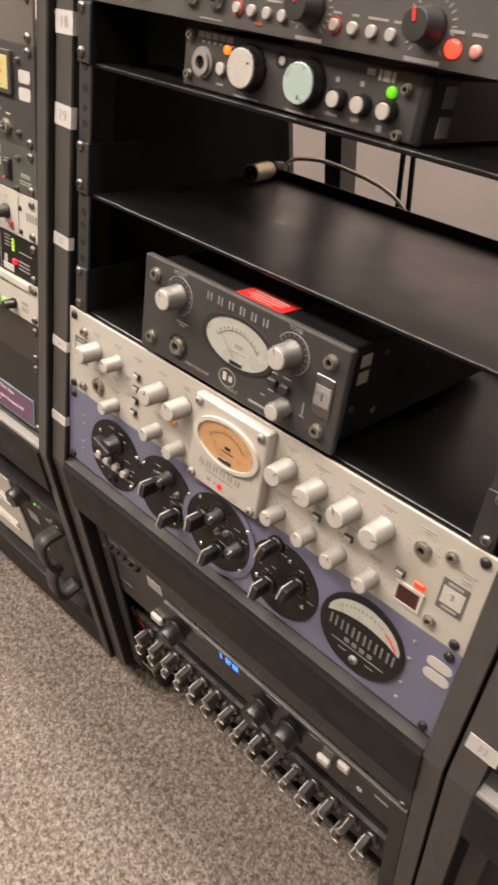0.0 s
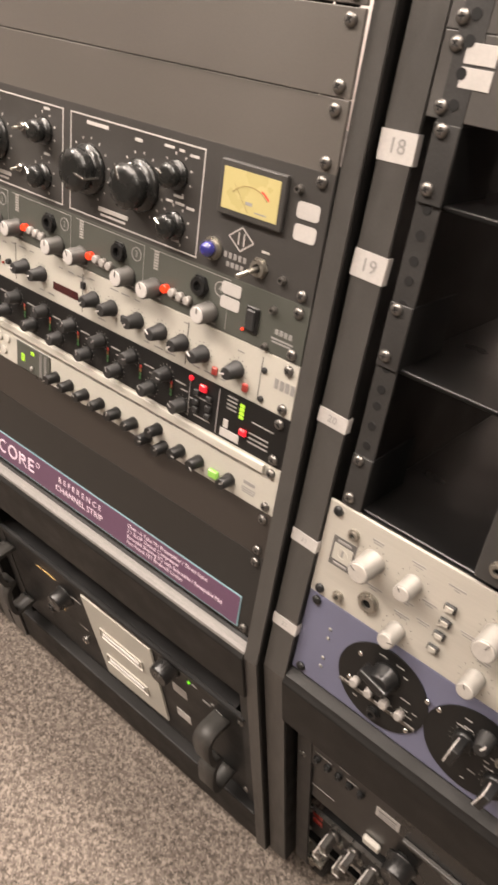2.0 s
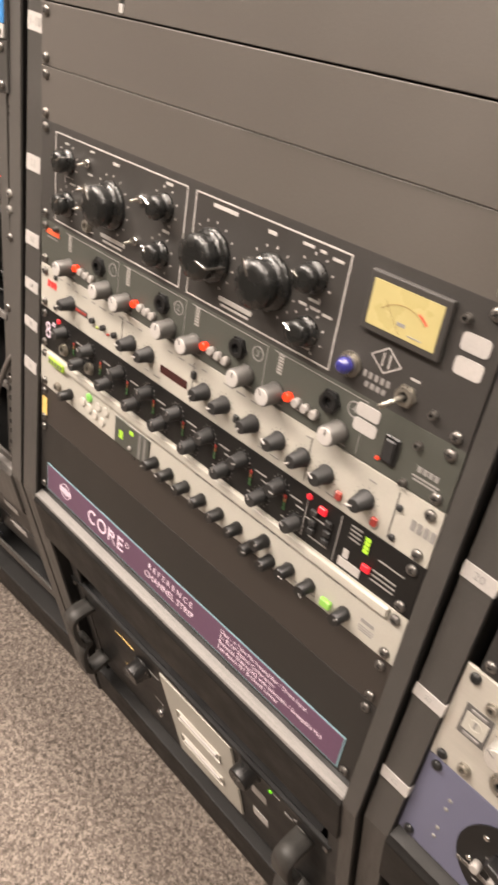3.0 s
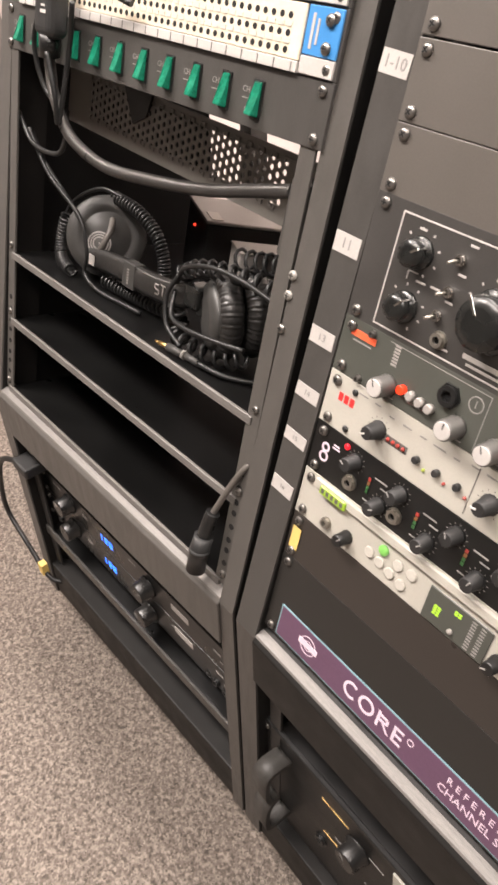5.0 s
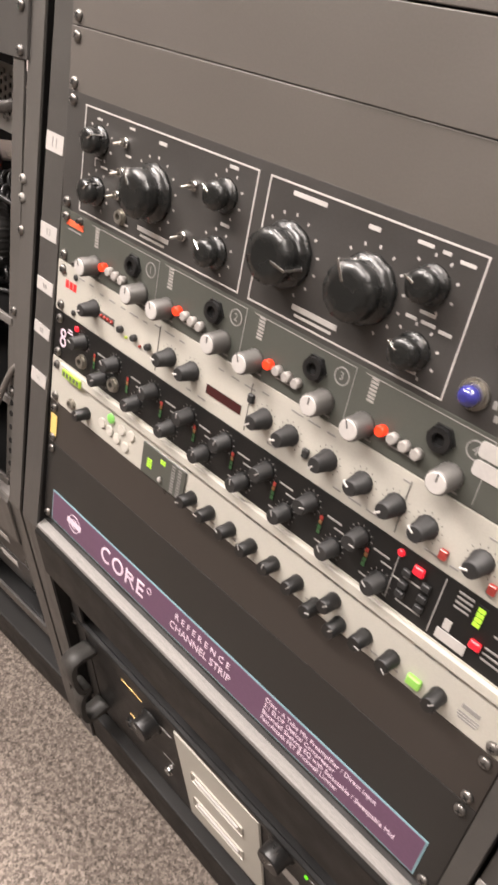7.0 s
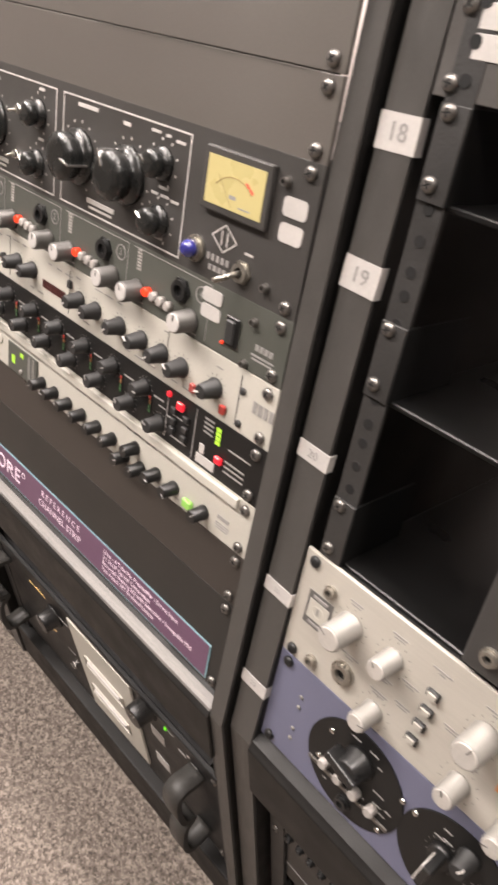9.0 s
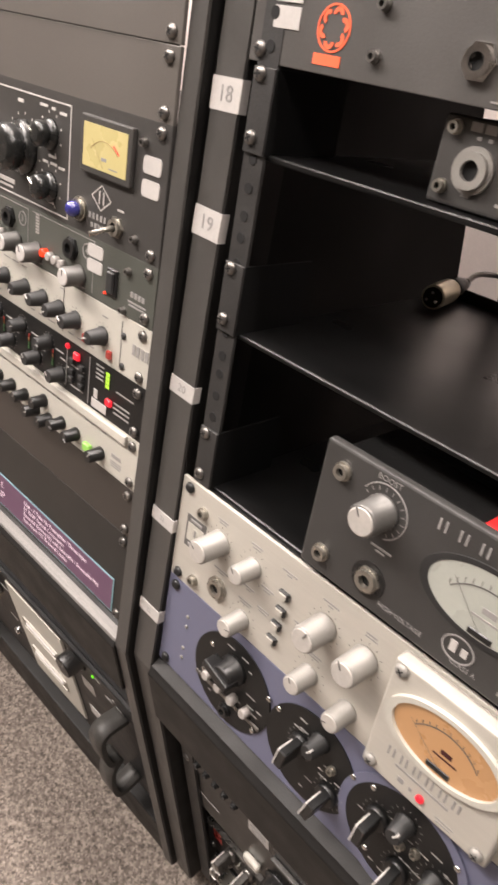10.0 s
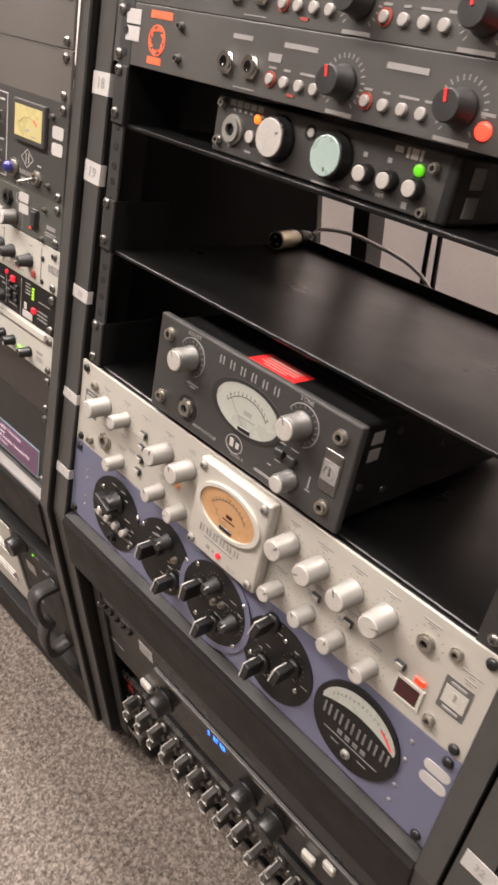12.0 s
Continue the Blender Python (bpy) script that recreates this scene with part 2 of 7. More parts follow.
def add_oval(bm, cx, cz, rx, rz, y0, y1, seg=40, tilt=0.0):
    rings = []
    for y in (y0, y1):
        ring = []
        for k in range(seg):
            a = 2 * math.pi * k / seg
            px, pz = rx * math.cos(a), rz * math.sin(a)
            ring.append(bm.verts.new((cx + px * math.cos(tilt) - pz * math.sin(tilt), y, cz + px * math.sin(tilt) + pz * math.cos(tilt))))
        rings.append(ring)
    a, b = rings
    for k in range(seg):
        bm.faces.new((a[k], a[(k + 1) % seg], b[(k + 1) % seg], b[k]))
    bm.faces.new(a[::-1])
    bm.faces.new(b)
    return bm


def add_ring(bm, cx, cz, ro, ri, y0, y1, seg=28, a0=0.0, a1=360.0, rz=1.0):
    full = a1 - a0 >= 359.9
    n = seg if full else seg + 1
    loops = []
    for r, y in ((ro, y0), (ro, y1), (ri, y1), (ri, y0)):
        loops.append([bm.verts.new((cx + r * math.cos(radians(a0 + (a1 - a0) * k / seg)), y, cz + rz * r * math.sin(radians(a0 + (a1 - a0) * k / seg)))) for k in range(n)])
    for j in range(4):
        p, q = loops[j], loops[(j + 1) % 4]
        for k in range(seg):
            k2 = (k + 1) % n
            bm.faces.new((p[k], p[k2], q[k2], q[k]))
    return bm


def add_tube(bm, pts, r, seg=8, m=None):
    """A round cable along the points."""
    pts = [Vector(p) for p in pts]
    rings = []
    side = None
    for i, p in enumerate(pts):
        d = (pts[min(i + 1, len(pts) - 1)] - pts[max(i - 1, 0)]).normalized()
        if side is None:
            side = d.orthogonal().normalized()
        side = (side - d * side.dot(d)).normalized()
        up = d.cross(side)
        rings.append([bm.verts.new(p + r * (math.cos(2 * math.pi * k / seg) * side + math.sin(2 * math.pi * k / seg) * up)) for k in range(seg)])
    for a, b in zip(rings, rings[1:]):
        for k in range(seg):
            f = bm.faces.new((a[k], a[(k + 1) % seg], b[(k + 1) % seg], b[k]))
            f.smooth = True
    bm.faces.new(rings[0][::-1])
    bm.faces.new(rings[-1])
    return bm


def smooth_path(pts, n=12):
    """Catmull-Rom through the points."""
    p = [Vector(q) for q in pts]
    p = [2 * p[0] - p[1]] + p + [2 * p[-1] - p[-2]]
    out = []
    for i in range(1, len(p) - 2):
        for k in range(n):
            t = k / n
            a, b, c, d = p[i - 1], p[i], p[i + 1], p[i + 2]
            out.append(0.5 * ((2 * b) + (c - a) * t + (2 * a - 5 * b + 4 * c - d) * t * t + (3 * b - a - 3 * c + d) * t ** 3))
    out.append(p[-2])
    return out


def mesh_of(name, bm, material):
    bmesh.ops.recalc_face_normals(bm, faces=bm.faces)
    me = bpy.data.meshes.new(name)
    bm.to_mesh(me)
    bm.free()
    me.materials.append(material)
    return me


PRINT = {"printed_legend", "dial_scale", "small_dial_scale", "brand_mark", "brand_line", "model_mark", "level_scale", "ear_slot", "vent_slot", "rail_hole", "neck_rib", "display_scale", "strip_line", "logo_mark", "legend", "meter_marking", "meter_scale", "label_print", "legend_line", "section_line", "gold_line", "pin", "cup_emblem", "side_screw", "product_mark", "emblem", "logo_pointer"}


def part(name, bm, material, parent, label="", at=None):
    ob = new(name, mesh_of(name, bm, material))
    if name in PRINT:
        ob["kind"] = "stuff"
    ob.parent = parent
    if at is not None:
        ob.matrix_basis = at
    if label:
        ob["label"] = label
    return ob


def again(ob, parent, at):
    """One more part on the same mesh."""
    o = new(ob.name.split(".")[0], ob.data)
    o.parent = parent
    o.matrix_basis = at
    if "label" in ob:
        o["label"] = ob["label"]
    return o


def thing(name, m, label, category, group="", kind=""):
    ob = new(name)
    ob.empty_display_size = 0.02
    ob.matrix_basis = m
    return tagged(ob, label, category, group, kind)


def solid(name, bm, material, label, category, kind="", m=None, group=""):
    ob = new(name, mesh_of(name, bm, material))
    if m is not None:
        ob.matrix_basis = m
    return tagged(ob, label, category, group, kind)


def lettering(text, size, material, parent, x, y, z, name="lettering", align="CENTER", rot=0.0, wide=1.0):
    """Built-in font, flat on the face that looks along -y."""
    cu = bpy.data.curves.new("text", "FONT")
    cu.body, cu.size, cu.align_x, cu.align_y, cu.resolution_u = text, size, align, "CENTER", 2
    cu.extrude = 0.0001
    tmp = bpy.data.objects.new("text", cu)
    me = bpy.data.meshes.new_from_object(tmp)
    bpy.data.objects.remove(tmp)
    me.materials.clear()
    me.materials.append(material)
    ob = new(name, me)
    ob.parent = parent
    ob.matrix_basis = pose(x, y, z, 90, 0, 0) @ pose(0, 0, 0, 0, 0, rot) @ Matrix.Diagonal((wide, 1, 1, 1))
    return ob


def bars(rows, y=-0.0004, h=None):
    """Small printed bars (x, z, width, height) on a face, as one mesh."""
    bm = bmesh.new()
    for x, z, w, hh in rows:
        add_box(bm, x - w / 2, x + w / 2, y, 0.0, z - hh / 2, z + hh / 2)
    return bm


# ---- the room ----
LEAN_BACK = 14.7
KNEE_Y, KNEE_Z = 0.5655, 0.5
U = 0.04445
PROUD = 0.009
RACK_A = pose(-0.8475, 0.5385, 0, 0, 0, 4.3) @ pose(-0.2640, PROUD, 0)
RACK_B, RACK_C, RACK_D = pose(-0.5743, 0.5530, 0, 0, 0, 1.27), pose(-0.0485, KNEE_Y, 0), pose(0.4815, KNEE_Y, 0)


def upper(rack, x=0.0, v=0.0, y=0.0):
    """A pose on the leaning face of a rack: x across, v up the face, y into it."""
    return rack @ pose(0, 0, KNEE_Z, -LEAN_BACK) @ pose(x, y, v)


def lower(rack, x=0.0, z=0.0, y=0.0):
    return rack @ pose(x, y, z)


X0, X1, Y0, Y1, H = -3.4, 2.6, -3.2, 1.35, 2.6
solid("floor", box(X0 - 0.1, X1 + 0.1, Y0 - 0.1, Y1 + 0.1, -0.1, 0.0), M_CARPET, "grey-brown flecked loop-pile carpet floor", "floor", "structure")
solid("wall_north", box(X0 - 0.1, X1 + 0.1, Y1, Y1 + 0.1, 0.0, H), M_WALL, "pinkish white painted wall behind the racks", "wall", "structure")
solid("wall_south", box(X0 - 0.1, X1 + 0.1, Y0 - 0.1, Y0, 0.0, H), M_DARKWALL, "plain unseen wall, darkened to cut the fill light", "wall", "structure")
solid("wall_west", box(X0 - 0.1, X0, Y0, Y1, 0.0, H), M_DARKWALL, "plain unseen wall, darkened to cut the fill light", "wall", "structure")
solid("wall_east", box(X1, X1 + 0.1, Y0, Y1, 0.0, H), M_DARKWALL, "plain unseen wall, darkened to cut the fill light", "wall", "structure")
solid("ceiling", box(X0 - 0.1, X1 + 0.1, Y0 - 0.1, Y1 + 0.1, H, H + 0.1), M_CEIL, "white ceiling", "ceiling", "structure")
for lx, ly in LAMPS:
    lamp = thing("unseen_ceiling_light", pose(lx, ly, 2.57), "unseen flat white ceiling light panel", "ceiling light", "ceiling lights")
    part("frame", box(-0.58, 0.58, -0.25, 0.25, 0.0, 0.03, 0.004), M_CEIL, lamp)


# ---- racks ----
def add_face_prism(bm, outline, x0, x1):
    """Extrude a (y, z) outline along x."""
    a = [bm.verts.new((x0, y, z)) for y, z in outline]
    b = [bm.verts.new((x1, y, z)) for y, z in outline]
    n = len(outline)
    for k in range(n):
        bm.faces.new((a[k], a[(k + 1) % n], b[(k + 1) % n], b[k]))
    bm.faces.new(a[::-1])
    bm.faces.new(b)
    return bm


TAN, COS, SIN = math.tan(radians(LEAN_BACK)), math.cos(radians(LEAN_BACK)), math.sin(radians(LEAN_BACK))
TOP_V, FOOT = 0.70, 0.075


def rack_frame(base, label, bar, left=(0.2665, 0.0248), right=(0.2610, 0.0193), group="equipment racks", flush=True, worn=True, paint=None):
    """A studio rack: upright lower half, upper half that leans back, side frames, rails, cross bars and castors."""
    r = thing("equipment_rack", base, label, "rack", group)
    d = 0.05
    ty, tz = TOP_V * SIN, KNEE_Z + TOP_V * COS
    front = [(-PROUD, FOOT), (-PROUD, KNEE_Z), (ty + 0.006 * COS, tz - 0.006 * SIN)]
    for s, (out_w, post_w) in ((-1, left), (1, right)):
        xa, xb = sorted((s * out_w, s * (out_w - post_w)))
        bm = bmesh.new()
        add_face_prism(bm, front + [(ty + d, tz), (d - PROUD, KNEE_Z - 0.006), (d - PROUD, FOOT)], xa, xb)
        bmesh.ops.bevel(bm, geom=list(bm.edges), offset=0.0015, segments=2, affect="EDGES")
        # Body is black so the shade of its sides sits in the colour.
        post = part("post", bm, M_BAR, r)
        # Thin plate added in a paler colour for the light on the front.
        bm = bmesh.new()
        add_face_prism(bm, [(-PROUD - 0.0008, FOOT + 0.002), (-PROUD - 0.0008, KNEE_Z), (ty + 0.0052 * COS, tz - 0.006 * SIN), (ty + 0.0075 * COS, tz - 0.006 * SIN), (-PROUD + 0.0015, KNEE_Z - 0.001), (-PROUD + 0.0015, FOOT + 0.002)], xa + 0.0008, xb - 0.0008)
        part("lit_post_face", bm, paint or M_FRAME, post, "post front, light on it painted as a paler grey-black")
        bm = bmesh.new()
        xa, xb = sorted((s * (out_w - 0.004), s * (out_w - 0.010)))
        add_face_prism(bm, [(d - PROUD - 0.004, FOOT + 0.03), (d - PROUD - 0.004, KNEE_Z), (ty + d - 0.004, tz - 0.01), (0.388, tz - 0.01), (0.388, FOOT + 0.03)], xa, xb)
        part("side_panel", bm, M_SIDE, r)
        # drilled rail on the leaning half
        bm = bmesh.new()
        xc, ry = (s * 0.2252, 0.0006) if flush else (s * 0.2275, -0.0015)
        add_box(bm, xc - 0.0080, xc + 0.0080, ry, ry + 0.0024, 0.012, TOP_V - 0.01)
        rail = part("rail", bm, paint or M_RAIL, r, at=pose(0, 0, KNEE_Z, -LEAN_BACK))
        bm = bmesh.new()
        for k in range(15 if flush else 3):
            for off in (0.00635, 0.0222, 0.0381):
                add_lathe(bm, [(0.0032, ry - 0.0005), (0.0032, ry + 0.0006)], 10, xc, 0.0140 + U * k + off)
        part("rail_hole", bm, M_HOLE, rail)
        bm = box(s * 0.2275 - 0.0085, s * 0.2275 + 0.0085, 0.004, 0.007, FOOT + 0.01, KNEE_Z - 0.02)
        part("lower_rail", bm, M_RAIL, r)
        bm = bmesh.new()
        add_box(bm, s * 0.219 - 0.0125, s * 0.219 + 0.0125, 0.425, 0.455, FOOT + 0.008, KNEE_Z + TOP_V * COS - 0.05)
        part("rear_post", bm, M_FRAME, r)
    bm = bmesh.new()
    add_face_prism(bm, [(-PROUD - 0.004, KNEE_Z - 0.066), (-PROUD - 0.004, KNEE_Z - 0.001), (-PROUD + 0.001, KNEE_Z + 0.004), (0.012, KNEE_Z + 0.010), (0.014, KNEE_Z - 0.066)], -left[0] + left[1] - 0.001, right[0] - right[1] + 0.001)
    bmesh.ops.bevel(bm, geom=list(bm.edges), offset=0.001, segments=1, affect="EDGES")
    kb = part("knee_bar", bm, paint or M_BAR, r, "black painted bar with worn lighter top edge" if worn else "")
    # Worn top edge; the grey also holds the light on its upward face.
    bm = bmesh.new()
    add_face_prism(bm, [(-PROUD - 0.0005, KNEE_Z + 0.0035), (-PROUD + 0.001, KNEE_Z + 0.0052), (0.0005, KNEE_Z + 0.0078), (0.0005, KNEE_Z + 0.0050)], -left[0] + left[1], right[0] - right[1])
    part("edge_strip", bm, M_WORN if worn else M_BAR, kb, "worn grey metal edge, light from above in its colour" if worn else "scuffed black edge")
    if bar:
        part("bottom_bar", box(-left[0] + left[1], right[0] - right[1], -PROUD + 0.002, 0.03, FOOT + 0.004, FOOT + 0.075, 0.002), M_BAR, r)
    part("floor_plate", box(-left[0] + left[1], right[0] - right[1], 0.03, 0.50, FOOT + 0.004, FOOT + 0.012), M_SHELF, r)
    part("top_plate", box(-left[0], right[0], ty, 0.46, tz - 0.012, tz, 0.002), M_FRAME, r)
    for sx in (-1, 1):
        for y in (0.035, 0.45):
            bm = bmesh.new()
            for o in (-0.012, 0.012):
                add_lathe(bm, [(0.020, -0.008), (0.026, -0.006), (0.026, 0.006), (0.020, 0.008)], 24, m=pose(sx * 0.225 + o, y + 0.012, 0.026, 0, 0, 90))
            c = part("castor", bm, M_RUBBER, r)
            part("castor_fork", add_box(box(sx * 0.225 - 0.004, sx * 0.225 + 0.004, y - 0.012, y + 0.02, 0.022, FOOT + 0.004, 0.001), sx * 0.225 - 0.022, sx * 0.225 + 0.022, y - 0.022, y + 0.026, FOOT - 0.004, FOOT + 0.005), M_NICKEL, c)
    return r


# The far rack gets the sheen-lightened frame colour.
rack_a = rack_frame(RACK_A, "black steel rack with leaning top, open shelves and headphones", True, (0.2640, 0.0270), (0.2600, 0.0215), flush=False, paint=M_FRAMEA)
rack_b = rack_frame(RACK_B, "black steel rack with leaning top, full of audio processors", True, (0.2720, 0.0300), (0.2575, 0.0158))
rack_c = rack_frame(RACK_C, "black steel rack with leaning top, preamplifiers above open shelves", False, worn=False)
rack_d = rack_frame(RACK_D, "black steel rack with leaning top at the row's end", False)

C0, B0 = 0.0116, 0.0166


# ---- small repeated pieces ----
MESHES = {}


def shared(key, name, material, build):
    """A mesh that alike pieces share."""
    if key not in MESHES:
        MESHES[key] = mesh_of(name, build(), material)
    return MESHES[key]


def piece(name, me, parent, x, z, y=0.0, turn=0.0, label=""):
    """A part on a shared mesh at (x, z) of a face, turned clockwise round the face's normal."""
    ob = new(name, me)
    ob.parent = parent
    ob.matrix_basis = pose(x, y, z) @ pose(0, 0, 0, 0, turn, 0)
    if label:
        ob["label"] = label
    return ob


def screw_mesh(dark, bright=False):
    def build():
        bm = lathe([(0.0042, 0.0), (0.0042, -0.0012), (0.0034, -0.0024), (0.0018, -0.0030)], 14)
        return bm
    return shared(("screw", dark, bright), "screw", M_ALU if bright else M_SCREWB if dark else M_SCREW, build)


def slot_mesh():
    return shared("slot", "screw_slot", M_HOLE, lambda: add_box(box(-0.0022, 0.0022, -0.0032, -0.0029, -0.0004, 0.0004), -0.0004, 0.0004, -0.0032, -0.0029, -0.0022, 0.0022))


def screw(parent, x, z, dark=False, y=-0.003, bright=False):
    s = piece("screw", screw_mesh(dark, bright), parent, x, z, y, random.uniform(0, 90))
    piece("screw_slot", slot_mesh(), s, 0, 0)
    return s


STYLES = {
    # body profile (radius, y), segments, ripple, teeth, material; cap radius, y0, y1, material; pointer half width, z0, z1, y0, y1, material
    "alu_big": ([(0.0098, 0), (0.0098, -0.0015), (0.0092, -0.002), (0.0090, -0.020), (0.0084, -0.0212)], 28, 0.012, 14, M_ALU, (0.0080, -0.0210, -0.0218, M_ALUFACE), (0.0004, 0.003, 0.0085, -0.0216, -0.0224, M_DARKPRINT)),
    "alu_small": ([(0.0078, 0), (0.0078, -0.0012), (0.0072, -0.0018), (0.0070, -0.016), (0.0064, -0.0172)], 26, 0.012, 13, M_ALU, (0.0062, -0.0170, -0.0177, M_ALUFACE), (0.0004, 0.002, 0.0065, -0.0176, -0.0182, M_DARKPRINT)),
    "v5_big": ([(0.0105, 0), (0.0105, -0.002), (0.0098, -0.0025), (0.0096, -0.017), (0.0088, -0.0186)], 48, 0.02, 24, M_ALUD, (0.0082, -0.0184, -0.0193, M_ALUFACE), (0.0004, 0.003, 0.0085, -0.019, -0.0197, M_DARKPRINT)),
    "v5_small": ([(0.0082, 0), (0.0082, -0.002), (0.0076, -0.0025), (0.0074, -0.014), (0.0068, -0.0152)], 40, 0.02, 20, M_ALUD, (0.0064, -0.0150, -0.0158, M_ALUFACE), None),
    "grace": ([(0.0155, 0), (0.0155, -0.003), (0.0144, -0.004), (0.0138, -0.0085), (0.0130, -0.0098)], 36, 0.02, 18, M_KNOBB, (0.0127, -0.0095, -0.0108, M_MINT), (0.0007, 0.007, 0.0095, -0.0105, -0.0112, M_DARKPRINT)),
    "grace_white": ([(0.0155, 0), (0.0155, -0.003), (0.0144, -0.004), (0.0138, -0.0085), (0.0130, -0.0098)], 36, 0.02, 18, M_KNOBB, (0.0127, -0.0095, -0.0108, M_ALUFACE), (0.0007, 0.007, 0.0095, -0.0105, -0.0112, M_DARKPRINT)),
    "grace_small": ([(0.0068, 0), (0.0068, -0.002), (0.0060, -0.003), (0.0058, -0.007)], 24, 0, 0, M_KNOBB, (0.0050, -0.0068, -0.0082, M_ALUFACE), None),
    "red_line": ([(0.0104, 0), (0.0104, -0.003), (0.0090, -0.0045), (0.0086, -0.0155), (0.0080, -0.0168)], 32, 0.0, 0, M_KNOBM, None, (0.0008, 0.0015, 0.0080, -0.0166, -0.0175, M_REDP)),
    "bakelite_big": ([(0.0200, 0), (0.0200, -0.003), (0.0185, -0.0042), (0.0145, -0.0052), (0.0145, -0.0075), (0.0166, -0.0095), (0.0170, -0.0160), (0.0160, -0.0188), (0.0105, -0.0202)], 44, 0.012, 11, M_BAKELITE, None, (0.0009, 0.006, 0.0180, -0.0032, -0.0208, M_CHROME)),
    "bakelite_small": ([(0.0108, 0), (0.0108, -0.002), (0.0098, -0.003), (0.0078, -0.0038), (0.0078, -0.0055), (0.0090, -0.0070), (0.0092, -0.0110), (0.0084, -0.0130), (0.0050, -0.0140)], 32, 0.012, 9, M_BAKELITE, None, (0.0007, 0.003, 0.0098, -0.0030, -0.0145, M_CHROME)),
    "white_cap": ([(0.0080, 0), (0.0080, -0.002), (0.0074, -0.003), (0.0072, -0.014), (0.0066, -0.015)], 40, 0.04, 20, M_ALUD, (0.0064, -0.0148, -0.0156, M_WHITE), (0.0005, 0.001, 0.0062, -0.0154, -0.0160, M_DARKPRINT)),
    "taper": ([(0.0074, 0), (0.0074, -0.0015), (0.0066, -0.0022), (0.0052, -0.0135), (0.0046, -0.0142)], 28, 0.03, 14, M_KNOBM, None, (0.0006, 0.001, 0.0058, -0.0120, -0.0150, M_WHITE)),
    "octo": ([(0.0068, 0), (0.0068, -0.002), (0.0060, -0.003), (0.0054, -0.0125), (0.0048, -0.0132)], 26, 0.03, 13, M_KNOBM, None, (0.0005, 0.001, 0.0052, -0.0128, -0.0137, M_GREYPRINT)),
    "aphex": ([(0.0058, 0), (0.0058, -0.002), (0.0053, -0.003), (0.0051, -0.0125), (0.0045, -0.0134)], 26, 0.03, 13, M_KNOBB, None, (0.0005, 0.001, 0.0052, -0.0131, -0.0139, M_GREYPRINT)),
    "amp": ([(0.0165, 0), (0.0165, -0.002), (0.0140, -0.003), (0.0135, -0.018), (0.0125, -0.0195)], 36, 0.02, 18, M_KNOBB, None, (0.0007, 0.004, 0.0125, -0.0190, -0.0200, M_GREYPRINT)),
}


def knob(parent, style, x, z, turn=0.0, y=-0.003):
    prof, seg, ripple, teeth, mname, cap, ptr = STYLES[style]
    k = piece("knob", shared((style, 0), "knob", mname, lambda: lathe(prof, seg, ripple=ripple, teeth=teeth)), parent, x, z, y, turn)
    if cap:
        piece("cap", shared((style, 1), "cap", cap[3], lambda: lathe([(cap[0], cap[1]), (cap[0], cap[2] + 0.0003), (cap[0] - 0.0006, cap[2])], 28)), k, 0, 0)
    if ptr:
        piece("pointer", shared((style, 2), "pointer", ptr[5], lambda: box(-ptr[0], ptr[0], ptr[4], ptr[3], ptr[1], ptr[2], 0.0002, 1)), k, 0, 0)
    return k


def bar_knob(parent, x, z, turn=0.0, y=-0.003):
    """A black fin-shaped knob with a bright line along its edges."""
    def build():
        bm = lathe([(0.0085, 0), (0.0085, -0.003), (0.0072, -0.005)], 26)
        return add_box(bm, -0.0034, 0.0034, -0.022, -0.004, -0.0080, 0.0080, 0.0008, 1)
    k = piece("knob", shared("bar", "knob", M_KNOBB, build), parent, x, z, y, turn)
    piece("pointer", shared("barp", "pointer", M_PAPER, lambda: add_box(box(-0.0036, -0.0024, -0.0225, -0.0215, -0.0075, 0.0075), -0.0036, -0.0026, -0.0218, -0.0090, 0.0074, 0.0083)), k, 0, 0)
    return k


def ticks(rows, r0, r1, n, a0, a1, w=0.0006, y=-0.0034):
    """Dial strokes round the centres (x, z), as one mesh."""
    bm = bmesh.new()
    for x, z in rows:
        for k in range(n):
            a = radians(a0 + (a1 - a0) * k / (n - 1))
            d = Vector((math.sin(a), 0, math.cos(a)))
            s = Vector((math.cos(a), 0, -math.sin(a))) * (w / 2)
            c = Vector((x, y, z))
            bm.faces.new([bm.verts.new(c + p) for p in (d * r0 - s, d * r0 + s, d * r1 + s, d * r1 - s)])
    return bm


def jack(parent, x, z, r=0.0062, y=-0.003, material=None, name="jack_socket", hexa=False):
    material = material or M_CHROME
    j = piece(name, shared((name, r, material.name, hexa), name, material, lambda: add_ring(add_ring(bmesh.new(), 0, 0, r * 1.25, r * 0.6, 0, -0.0018, 6 if hexa else 24), 0, 0, r, r * 0.55, -0.0018, -0.0042, 24)), parent, x, z, y)
    piece("socket_hole", shared(("jh", r), "socket_hole", M_HOLE, lambda: lathe([(r * 0.62, -0.0006), (r * 0.62, -0.0012)], 20)), j, 0, 0)
    return j


def lamp(parent, x, z, r, material, y=-0.003, h=0.0022, label=""):
    return piece("lamp", shared(("lamp", r, material.name, h), "lamp", material, lambda: lathe([(r, 0), (r, -h * 0.6), (r * 0.7, -h * 0.9), (r * 0.3, -h)], 16)), parent, x, z, y, 0, label)


